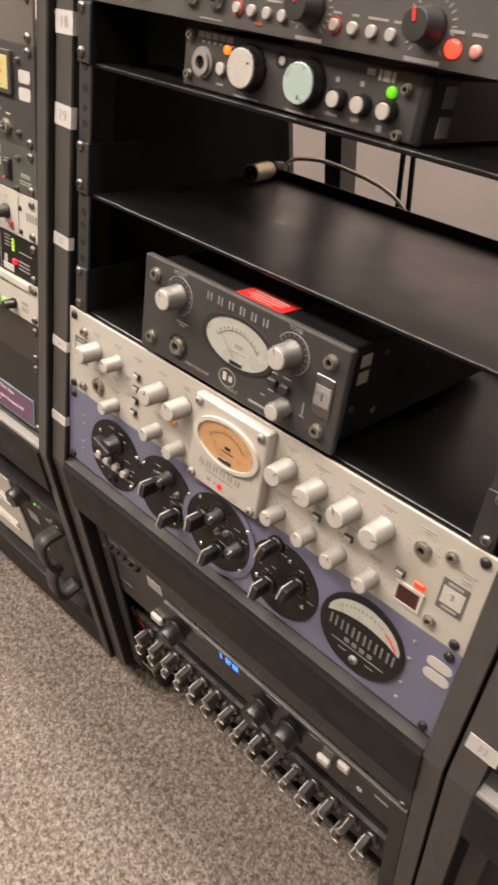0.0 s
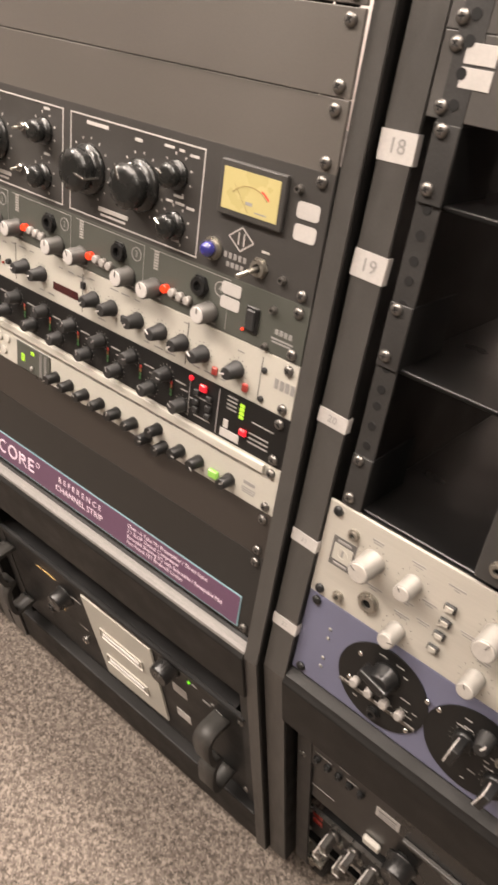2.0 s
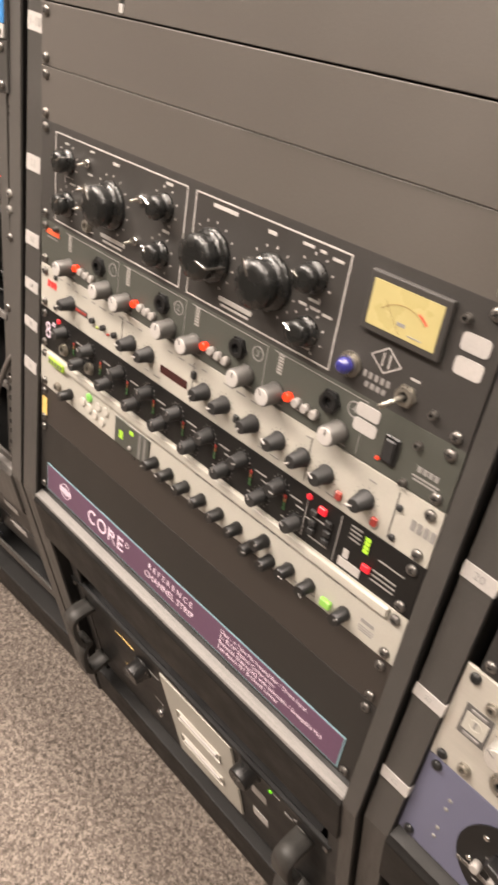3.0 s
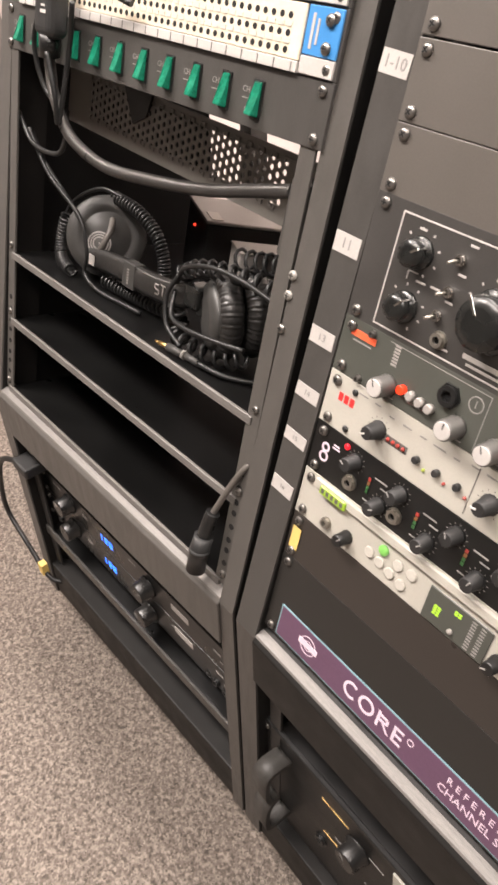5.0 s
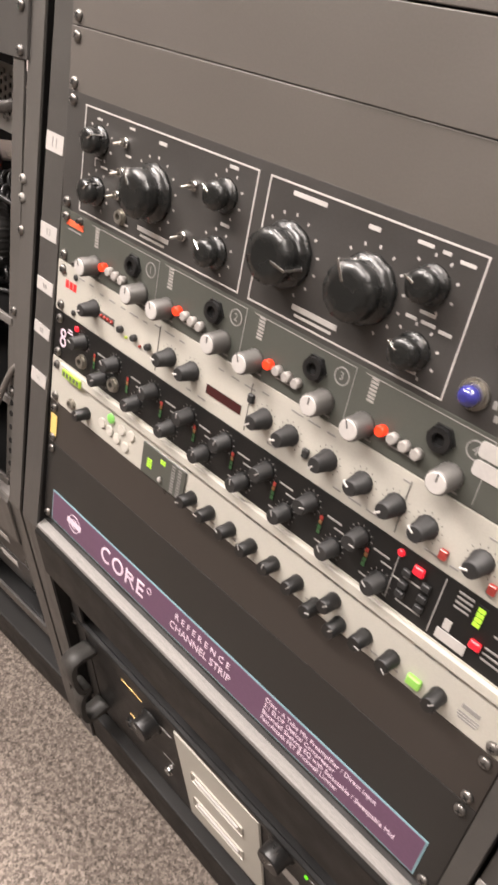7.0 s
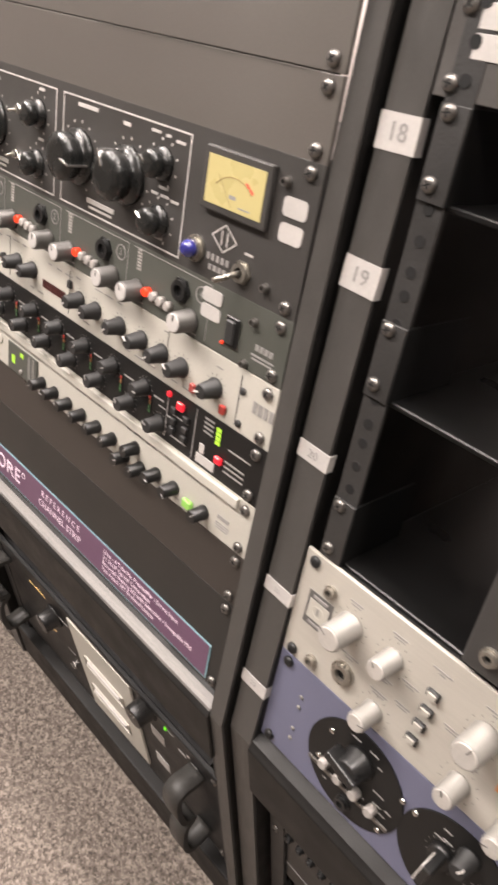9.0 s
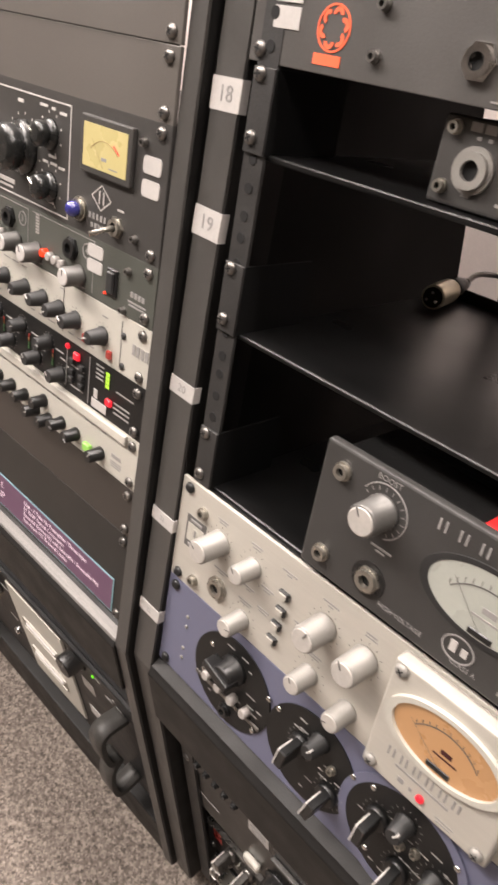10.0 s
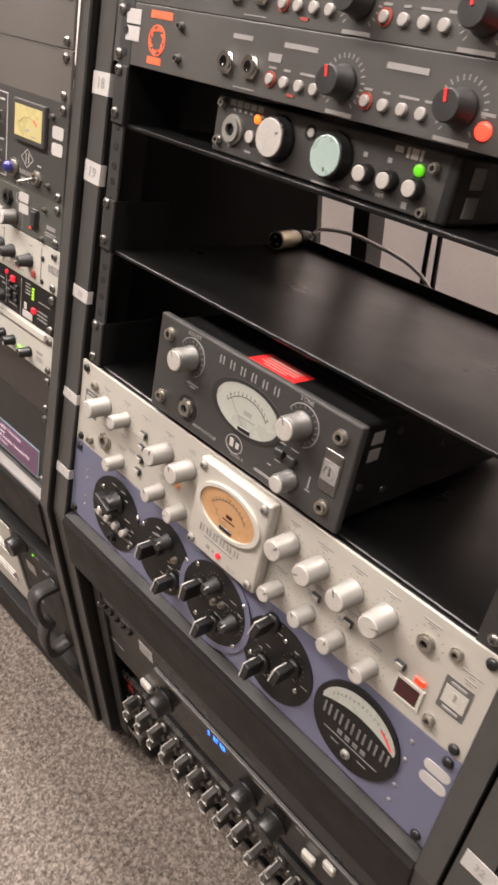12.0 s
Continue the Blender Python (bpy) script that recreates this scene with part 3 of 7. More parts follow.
def button(parent, x, z, w, h, material, y=-0.003, d=0.003, label=""):
    return piece("button", shared(("btn", w, h, d, material.name), "button", material, lambda: box(-w / 2, w / 2, -d, 0, -h / 2, h / 2, min(w, h) * 0.12, 1)), parent, x, z, y, 0, label)


def round_button(parent, x, z, r, material, ring=None, y=-0.003, d=0.003):
    b = piece("button", shared(("rbtn", r, d, material.name), "button", material, lambda: lathe([(r, 0), (r, -d * 0.8), (r * 0.85, -d)], 20)), parent, x, z, y)
    if ring:
        piece("ring", shared(("rring", r, ring.name), "ring", ring, lambda: add_ring(bmesh.new(), 0, 0, r * 1.45, r * 1.12, 0, -0.0012, 24)), b, 0, 0)
    return b


def panel(bm_or_none, w, h, material, t, bevel=0.0009, y0=-0.003, holes=True):
    p = part("front_panel", box(-w / 2, w / 2, y0, 0.0, 0.00015, h - 0.00015, bevel * 0.6, 2), material, t)
    return p


def slots(t, w, h, n=1, y=-0.003):
    """Rack-ear slots, dark, seen beside the screws."""
    bm = bmesh.new()
    for s in (-1, 1):
        for z in ([0.0063, h - 0.0063] if n == 2 else [h / 2]):
            add_box(bm, s * 0.2325 - 0.0055, s * 0.2325 + 0.0055, y - 0.0003, y + 0.001, z - 0.0032, z + 0.0032, 0.0012, 1)
    part("ear_slot", bm, M_HOLE, t)


def rack_device(name, base, v, units, material, label, category, x=0.0, w=0.4826, depth=0.22, y=0.0, screws=((-1, 0), (1, 0), (-1, 1), (1, 1)), dark=False, group="", h=None):
    h = h or units * U
    t = thing(name, upper(base, x, v, y), label, category, group)
    panel(None, w, h, material, t)
    part("chassis", box(-w / 2 + 0.022, w / 2 - 0.022, 0.0, depth, 0.002, h - 0.002, 0.001, 1), M_CHASSIS, t)
    for sx, top in screws:
        screw(t, sx * 0.2325, h - 0.0064 if top else 0.0064, dark)
    return t


mm = 0.001


# ---- rack in the middle of the picture's end: channel strips and preamplifiers ----
def twin_meter_strip():
    """Silver channel strip with a raised meter block."""
    t = rack_device("channel_strip", RACK_C, C0 + 2 * U, 2, M_SILVER, "silver two-unit channel strip with amber-lit oval meter", "channel strip", dark=True)
    turns = [-60, 20, -30, 40, -110, -20, 70, -40]
    for (x, z), a in zip([(-195, 58), (-95.5, 58.5), (-63, 58.5), (62, 62), (93, 60.5), (125.5, 61.5), (156, 62)], turns):
        knob(t, "alu_big", x * mm, z * mm, a)
    for (x, z), a in zip([(-161, 59.5), (-162, 13), (-97.5, 16), (-64, 14), (60, 17), (94, 17.5), (124.5, 16.5), (156.5, 15.5)], turns[::-1]):
        knob(t, "alu_small", x * mm, z * mm, a)
    jack(t, -0.1895, 0.0215, 0.0072, material=M_NICKEL, name="microphone_socket")
    for x, z in ((-215, 70.5), (-215, 10), (210, 12.5), (210.5, 72.5)):
        jack(t, x * mm, z * mm, 0.0038, material=M_NICKEL, name="nut")
    for x, z in ((-130, 59), (-130, 45.5), (-131, 32.5), (-132, 19), (98, 36), (130, 36), (178, 36)):
        b = button(t, x * mm, z * mm, 0.0088, 0.0062, M_KNOBM)
        piece("button_face", shared("btnface", "button_face", M_SILVER, lambda: box(-0.0030, 0.0030, -0.0042, -0.003, -0.0018, 0.0018)), b, 0, 0)
    button(t, 0.195, 0.0345, 0.0085, 0.0052, G_ORED, d=0.002, label="glowing orange-red button")
    part("window", box(0.180, 0.198, -0.0045, -0.002, 0.0125, 0.0275, 0.0006, 1), M_BROWNP, t, "dark red display window")
    bm = bmesh.new()
    for x in (0.1785, 0.1995):
        add_box(bm, x - 0.0012, x + 0.0012, -0.005, -0.002, 0.0110, 0.0290)
    for z in (0.0118, 0.0282):
        add_box(bm, 0.1798, 0.1982, -0.005, -0.002, z - 0.001, z + 0.001)
    part("window_frame", bm, M_CREAM, t)
    jack(t, 0.189, 0.0645, 0.0055, material=M_NICKEL, name="recessed_control")
    button(t, -0.075, 0.0365, 0.0075, 0.0048, glow("amber_button", (0.8, 0.32, 0.12), 0.25), label="amber lit button")
    # logo squares
    for x, z in ((-0.2205, 0.0480), (0.2200, 0.0410)):
        lg = part("logo_plate", box(x - 0.0105, x + 0.0105, -0.0034, -0.002, z - 0.0135, z + 0.0135), M_DARKPRINT, t)
        part("logo_mark", add_ring(box(x - 0.0085, x + 0.0085, -0.0037, -0.003, z - 0.0075, z + 0.0075), x, z, 0.0048, 0.0040, -0.004, -0.0036, 20), M_CREAM, lg)
        part("logo_pointer", bars([(x, z + 0.001, 0.0016, 0.006), (x, z + 0.0105, 0.012, 0.0018), (x, z - 0.0105, 0.012, 0.0018)], -0.0042), M_GREYPRINT, lg)
    rows = []
    rnd = random.Random(3)
    for x, z in ((-195, 76), (-161, 77), (-95, 77), (-63, 77), (62, 80), (93, 79), (126, 80), (156, 80), (-162, 29), (-97, 33), (-130, 76), (189, 81), (-161, 42), (-189, 37), (60, 35), (94, 36), (124, 34), (156, 34), (225, 66), (225, 60), (98, 45), (130, 45), (-145, 52), (-145, 34), (-112, 46), (80, 50), (142, 50)):
        rows += [(x * mm, z * mm, rnd.uniform(0.008, 0.016), 0.0011), (x * mm, z * mm - 0.0022, rnd.uniform(0.004, 0.010), 0.0009)]
    part("printed_legend", bars([(x, z, w, h) for x, z, w, h in rows], -0.0033), M_GREYPRINT, t)
    part("dial_scale", ticks([(x * mm, z * mm) for x, z in ((-195, 58), (-95.5, 58.5), (-63, 58.5), (62, 62), (93, 60.5), (125.5, 61.5), (156, 62), (-161, 59.5), (-162, 13), (-97.5, 16), (60, 17), (94, 17.5), (124.5, 16.5), (156.5, 15.5), (189, 64.5))], 0.0118, 0.0132, 11, -140, 140, 0.0005, -0.0032), M_DARKPRINT, t)
    # raised meter block
    blk = part("meter_block", box(-0.040, 0.0455, -0.0145, -0.003, 0.0035, 0.0875, 0.0022, 3), M_SILVER, t)
    part("meter_rim", add_ring(bmesh.new(), 0.003, 0.056, 0.0385, 0.0335, -0.0144, -0.0172, 48, rz=0.58), M_CREAM, blk)
    part("meter_face", add_oval(bmesh.new(), 0.003, 0.056, 0.0338, 0.0195, -0.0150, -0.0140, 48), G_PEACH, blk, "glowing peach meter dial")
    bm = add_ring(bmesh.new(), 0.003, 0.040, 0.0262, 0.0256, -0.0152, -0.0154, 30, 40, 140)
    for k in range(11):
        a = radians(135 - 9 * k)
        c = Vector((0.003 + 0.0275 * math.cos(a), -0.0153, 0.040 + 0.0275 * math.sin(a)))
        add_box(bm, c.x - 0.0002, c.x + 0.0002, -0.0154, -0.0150, c.z - 0.0009, c.z + 0.0009)
    bm.faces.new([bm.verts.new(Vector((0.003, -0.0156, 0.042)) + Vector(p)) for p in ((-0.0003, 0, 0), (0.0003, 0, 0), (-0.0232, 0, 0.0178), (-0.0236, 0, 0.0178))])
    part("meter_scale", bm, M_DARKPRINT, blk)
    part("meter_marking", bars([(0.005, 0.0535, 0.0070, 0.0030), (0.005, 0.0495, 0.0150, 0.0010)], -0.0153), M_BROWNP, blk)
    part("needle_cover", box(-0.004, 0.011, -0.0160, -0.0148, 0.0385, 0.0425, 0.0005, 1), M_KNOBB, blk)
    part("brand_mark", bars([(-0.0255 + 0.0088 * k + o, 0.0268, 0.0011, 0.0066) for k in range(6) for o in (0.0, 0.0036)] + [(-0.001, 0.0205, 0.036, 0.0013)], -0.0149), M_GREYPRINT, blk)
    for x, z in ((-0.034, 0.082), (0.039, 0.082), (-0.034, 0.0095), (0.039, 0.0095)):
        screw(blk, x, z, y=-0.0145, bright=True)
    lamp(blk, 0.001, 0.0125, 0.0026, G_PINK, -0.0145)
    part("legend", bars([(-0.013, 0.0130, 0.004, 0.0036), (-0.006, 0.0125, 0.002, 0.0025), (0.018, 0.0100, 0.012, 0.0008), (0.018, 0.0078, 0.010, 0.0008)], -0.0148), M_GREYPRINT, blk)
    return t


def slab_oval(x0, x1, z0, z1, y0, y1, steps=6):
    """A flat sticker with round ends between y0 (front) and y1."""
    rad, zc = (z1 - z0) / 2, (z0 + z1) / 2
    ring = [(x1 - rad + rad * math.cos(radians(a)), zc + rad * math.sin(radians(a))) for a in np.linspace(-90, 90, steps + 1)]
    ring += [(x0 + rad + rad * math.cos(radians(a)), zc + rad * math.sin(radians(a))) for a in np.linspace(90, 270, steps + 1)]
    bm = bmesh.new()
    front = [bm.verts.new((x, y0, z)) for x, z in ring]
    back = [bm.verts.new((x, y1, z)) for x, z in ring]
    bm.faces.new(front)
    for i in range(len(ring)):
        j = (i + 1) % len(ring)
        bm.faces.new((front[j], front[i], back[i], back[j]))
    return bm


def blue_channel_strip():
    t = rack_device("channel_strip", RACK_C, C0, 2, M_BLUE, "slate-blue two-unit channel strip with black oval plates", "channel strip", dark=True)
    # black oval plates
    specs = [(-0.1590, 0.0430, 0.0405, 0.0385), (-0.0795, 0.0430, 0.0400, 0.0370), (-0.0030, 0.0435, 0.0415, 0.0385), (0.0775, 0.0430, 0.0395, 0.0370)]
    plates = []
    for i, (x, z, rx, rz) in enumerate(specs):
        plates.append(part("oval_plate", add_oval(bmesh.new(), x, z, rx, rz, -0.0042 - 0.0002 * (i == 2), -0.002, 56), M_BLACK, t))
    part("plate_trim", add_ring(bmesh.new(), -0.0030, 0.0435, 0.0480, 0.0415, -0.0041, -0.0047, 64, rz=0.0385 / 0.0415), M_BLUE, t, "blue ring round the oval plate")
    part("gain_knob", add_box(lathe([(0.0120, 0), (0.0120, -0.003), (0.0098, -0.005), (0.0092, -0.014), (0.0084, -0.0152)], 36), -0.0034, 0.0034, -0.0180, -0.005, -0.0100, 0.0165, 0.0012, 2), M_KNOBB, t, "large black bar knob", at=pose(-0.1580, -0.004, 0.0570, 0, -75, 0))
    strip = part("button_strip", box(-0.195, -0.124, -0.0055, -0.004, 0.0240, 0.0275, 0.0005, 1), M_SCREW, plates[0])
    for k in range(4):
        round_button(plates[0], -0.1800 + 0.0140 * k, 0.0345 - 0.0005 * k, 0.0038, M_BTN, y=-0.004, d=0.007)
    jack(plates[0], -0.159, 0.0140, 0.0048, y=-0.004, material=M_KNOBB)
    for x, z in ((-0.183, 0.062), (-0.122, 0.060), (-0.187, 0.033), (-0.130, 0.020), (-0.045, 0.062), (-0.112, 0.060), (-0.06, 0.018), (-0.030, 0.068), (0.032, 0.066), (0.030, 0.020), (-0.022, 0.018), (0.103, 0.032), (0.082, 0.068), (0.050, 0.030)):
        lamp(t, x, z, 0.0023, M_CHROME, -0.004, 0.0018)
    for x, z, a in ((-88, 49, 8), (-58, 30, 14), (-21, 50, 5), (1.5, 25, 10), (65, 75, 16), (65, 31, 8), (95, 51, 13)):
        bar_knob(t, x * mm, z * mm, a, -0.0042)
    for x, z in ((-74, 64), (-4, 63), (24, 42)):
        k = knob(t, "taper", x * mm, z * mm, 30, -0.0042)
    for x, z in ((-60, 52), (8, 50), (-2, 46)):
        jack(t, x * mm, z * mm, 0.0026, -0.0042, M_NICKEL, "toggle_switch")
    rnd = random.Random(5)
    rows = []
    for x, z, rx, rz in specs:
        for k in range(13):
            a, q = rnd.uniform(0, 6.28), rnd.uniform(0.25, 0.85)
            rows.append((x + rx * q * math.cos(a), z + rz * q * math.sin(a), rnd.uniform(0.003, 0.009), 0.0009))
    part("printed_legend", bars(rows, -0.00455), M_GREYPRINT, t)
    part("dial_scale", ticks([(-0.058, 0.030), (-0.021, 0.050), (0.0015, 0.025), (0.065, 0.075), (0.065, 0.031), (0.095, 0.051), (-0.088, 0.049), (-0.004, 0.063), (0.024, 0.042)], 0.0105, 0.0122, 13, -140, 140, 0.0005, -0.0047), M_GREYPRINT, t)
    # meter oval
    mo = part("meter_plate", add_oval(bmesh.new(), 0.1625, 0.0455, 0.0405, 0.0370, -0.0052, -0.002, 64), M_BLACK, t)
    bm = bmesh.new()
    # the dial window, a segment of the oval
    zc = 0.056
    xs = np.linspace(-0.0345, 0.0345, 25)
    bot = [(0.1635 + x, zc - 0.004 + 0.009 * (1 - (x / 0.0345) ** 2) * 0.9) for x in xs]
    topp = [(0.1635 + x, 0.0465 + 0.0310 * math.sqrt(max(0.0, 1 - (x / 0.0368) ** 2))) for x in xs]
    a = [bm.verts.new((x, -0.0057, z)) for x, z in bot]
    b = [bm.verts.new((x, -0.0057, max(z, bot[i][1] + 0.0005))) for i, (x, z) in enumerate(topp)]
    for i in range(len(xs) - 1):
        bm.faces.new((a[i], a[i + 1], b[i + 1], b[i]))
    part("meter_face", bm, M_METER, mo, "pale grey meter dial with red end")
    bm = bmesh.new()
    for k in range(15):
        an = radians(128 - 5.4 * k)
        add_box(bm, 0.1635 + 0.042 * math.cos(an) - 0.0002, 0.1635 + 0.042 * math.cos(an) + 0.0002, -0.0061, -0.0056, 0.029 + 0.042 * math.sin(an) - 0.0012, 0.029 + 0.042 * math.sin(an) + 0.0012)
    part("meter_scale", bm, M_DARKPRINT, mo)
    part("red_zone", add_ring(bmesh.new(), 0.1635, 0.029, 0.0415, 0.0402, -0.0057, -0.0061, 10, 40, 62), M_REDP, mo)
    part("brand_mark", bars([(0.1335 + 0.0112 * k + o, 0.0452, 0.0018, 0.0105) for k in range(6) for o in (0.0, 0.0052)] + [(0.1520 + 0.0076 * k, 0.0335, 0.0046, 0.0040) for k in range(4)] + [(0.1635, 0.0285, 0.052, 0.0008), (0.150, 0.0225, 0.008, 0.0008), (0.177, 0.0225, 0.008, 0.0008)], -0.0057), M_DIM, mo)
    screw(mo, 0.1625, 0.0195, y=-0.005, bright=True)
    for x, heights in ((-0.2145, (0.021, 0.031, 0.053, 0.063)), (0.2050, (0.0137, 0.0300, 0.0570, 0.0750))):
        for z in heights:
            lamp(t, x, z, 0.0016, M_ALU, -0.003, 0.0012)
    for z, w in ((0.0690, 0.0215), (0.0572, 0.0220)):
        part("sticker", slab_oval(0.2175, 0.2175 + w, z - 0.0046, z + 0.0046, -0.0036, -0.003), M_PAPER, t, "white blank sticker")
    return t


def half_rack_preamp():
    """Charcoal half-width preamplifier that stands on the shelf."""
    t = thing("preamplifier", upper(RACK_C, -0.0120, 0.1945, 0.0), "charcoal half-width preamplifier with oval meter on a shelf", "preamplifier")
    H = 0.0865
    part("front_panel", box(-0.1115, 0.1115, -0.007, 0.0, 0.001, H, 0.0015, 2), M_CHARCOAL, t)
    for x in (-0.085, 0.085):
        for y in (0.03, 0.21):
            part("foot", lathe([(0.0075, -0.0040), (0.0075, 0.0046)], 16, m=pose(x, y, 0.0, 90)), M_RUBBER, t)
    body = part("chassis", box(-0.1045, 0.1045, 0.0, 0.245, 0.004, H - 0.004, 0.002, 2), M_CHASSIS, t)
    bm = bmesh.new()
    for k in range(5):
        for a, b in ((-0.080, -0.012), (0.002, 0.078)):
            add_box(bm, a, b, 0.040 + 0.009 * k, 0.0435 + 0.009 * k, H - 0.0042, H - 0.0037)
    part("vent_slot", bm, M_HOLE, body)
    lb = part("warning_label", box(-0.0155, 0.0345, 0.005, 0.030, H - 0.0041, H - 0.0035), M_REDP, body, "red printed warning sticker")
    bm = bmesh.new()
    for k, w in enumerate((0.030, 0.046, 0.044, 0.046)):
        add_box(bm, 0.0095 - w * 0.4, 0.0095 + w * 0.4, 0.0095 + 0.0042 * k, 0.0095 + 0.0042 * k + (0.0022 if k == 3 else 0.0008), H - 0.0036, H - 0.0032)
    part("label_print", bm, M_PAPER, lb)
    for z in (0.055, 0.069):
        part("side_sticker", box(0.1043, 0.1048, 0.018, 0.031, z - 0.005, z + 0.005, 0.0002, 1), M_BTN, body)
    bm = bmesh.new()
    for y, z in ((0.05, 0.07), (0.05, 0.02), (0.12, 0.045), (0.018, 0.030)):
        add_lathe(bm, [(0.003, -0.0008), (0.003, 0.0008)], 12, m=pose(0.1046, y, z, 0, 0, 90))
    part("side_screw", bm, M_SCREW, body)
    F = -0.007
    for x, z in ((-0.0960, 0.0725), (0.0960, 0.0722), (-0.0970, 0.0155), (0.0955, 0.0152)):
        jack(t, x, z, 0.0046, F, M_NICKEL, "bolt")
    knob(t, "v5_big", -0.0660, 0.0632, -30, F)
    knob(t, "v5_big", 0.0605, 0.0640, -20, F)
    knob(t, "v5_small", 0.0615, 0.0188, 0, F)
    jack(t, -0.0622, 0.0195, 0.0068, F, M_NICKEL, "input_socket", True)
    part("socket_recess", add_ring(bmesh.new(), -0.0622, 0.0195, 0.0115, 0.0085, F, F - 0.0006, 30), M_KNOBB, t)
    bm = ticks([(-0.0660, 0.0632), (0.0605, 0.0640)], 0.0125, 0.0150, 12, -60, 150, 0.0006, F - 0.0005)
    for x in (-0.0660, 0.0605):
        add_ring(bm, x, 0.0636, 0.0165, 0.0158, F, F - 0.0005, 30, -70, 150)
    part("dial_scale", bm, M_GREYPRINT, t)
    lettering("BOOST", 0.0050, M_GREYPRINT, t, -0.0660, F - 0.0004, 0.0825)
    lettering("TONE", 0.0050, M_GREYPRINT, t, 0.0605, F - 0.0004, 0.0828)
    part("brand_mark", bars([(-0.0325 + 0.0123 * k + o, 0.0765, 0.0012, 0.0066) for k in range(6) for o in (0.0, 0.0038)], F - 0.0004), M_GREYPRINT, t)
    lettering("HIGH VOLTAGE", 0.0042, M_GREYPRINT, t, -0.0370, F - 0.0004, 0.0095)
    lettering("CLASS A", 0.0042, M_GREYPRINT, t, 0.0045, F - 0.0004, 0.0080)
    part("printed_legend", bars([(0.038, 0.0085, 0.026, 0.0022), (-0.060, 0.0420, 0.014, 0.0012), (-0.060, 0.0395, 0.006, 0.0010), (0.046, 0.0420, 0.009, 0.001), (0.060, 0.0425, 0.008, 0.001), (0.046, 0.0265, 0.006, 0.001), (0.0790, 0.0195, 0.005, 0.001), (0.0790, 0.0260, 0.0012, 0.010), (0.0385, 0.0195, 0.0040, 0.001)], F - 0.0004), M_GREYPRINT, t)
    part("logo_oval", add_ring(bmesh.new(), -0.0010, 0.0165, 0.0098, 0.0088, F, F - 0.0005, 36, rz=0.82), M_GREYPRINT, t)
    part("logo_mark", bars([(-0.0040, 0.0170, 0.0040, 0.0070), (0.0027, 0.0165, 0.0036, 0.0050)], F - 0.0004), M_WHITE, t)
    for x in (0.0475, 0.0600):
        b = button(t, x, 0.0345, 0.0085, 0.0065, M_KNOBM, F, 0.004)
    sw = part("power_switch", box(0.0865, 0.1035, F - 0.0012, F, 0.0270, 0.0600, 0.0006, 1), M_SCREW, t, "grey square power switch plate")
    part("switch_face", add_ring(box(0.0880, 0.1020, F - 0.0018, F - 0.001, 0.0360, 0.0520), 0.095, 0.044, 0.0052, 0.0044, F - 0.0018, F - 0.0023, 24), M_GREYPRINT, sw)
    part("switch_mark", bars([(0.095, 0.044, 0.0012, 0.0060)], F - 0.0025), M_DARKPRINT, sw)
    rim = part("meter_rim", add_ring(bmesh.new(), 0.0055, 0.0490, 0.0405, 0.0355, F, F - 0.0010, 56, rz=0.55), M_KNOBM, t)
    part("meter_face", add_oval(bmesh.new(), 0.0055, 0.0490, 0.0356, 0.0196, F - 0.0006, F, 56), M_METER, rim, "pale oval meter dial")
    bm = add_ring(bmesh.new(), 0.0055, 0.0290, 0.0300, 0.0293, F - 0.0006, F - 0.0009, 30, 42, 138)
    for k in range(12):
        a = radians(136 - 8.3 * k)
        add_box(bm, 0.0055 + 0.0318 * math.cos(a) - 0.0002, 0.0055 + 0.0318 * math.cos(a) + 0.0002, F - 0.0009, F - 0.0005, 0.029 + 0.0318 * math.sin(a) - 0.0014, 0.029 + 0.0318 * math.sin(a) + 0.0014)
    bm.faces.new([bm.verts.new(Vector((0.0055, F - 0.0012, 0.034)) + Vector(p)) for p in ((-0.0003, 0, 0), (0.0003, 0, 0), (-0.0212, 0, 0.0222), (-0.0216, 0, 0.0222))])
    part("meter_scale", bm, M_DARKPRINT, rim)
    part("meter_marking", bars([(0.0075, 0.0470, 0.0085, 0.0036), (0.0075, 0.0420, 0.0180, 0.0012)], F - 0.0008), M_GREYPRINT, rim)
    part("needle_cover", box(-0.0005, 0.0135, F - 0.0014, F - 0.0004, 0.0305, 0.0345, 0.0005, 1), M_KNOBB, rim)
    return t


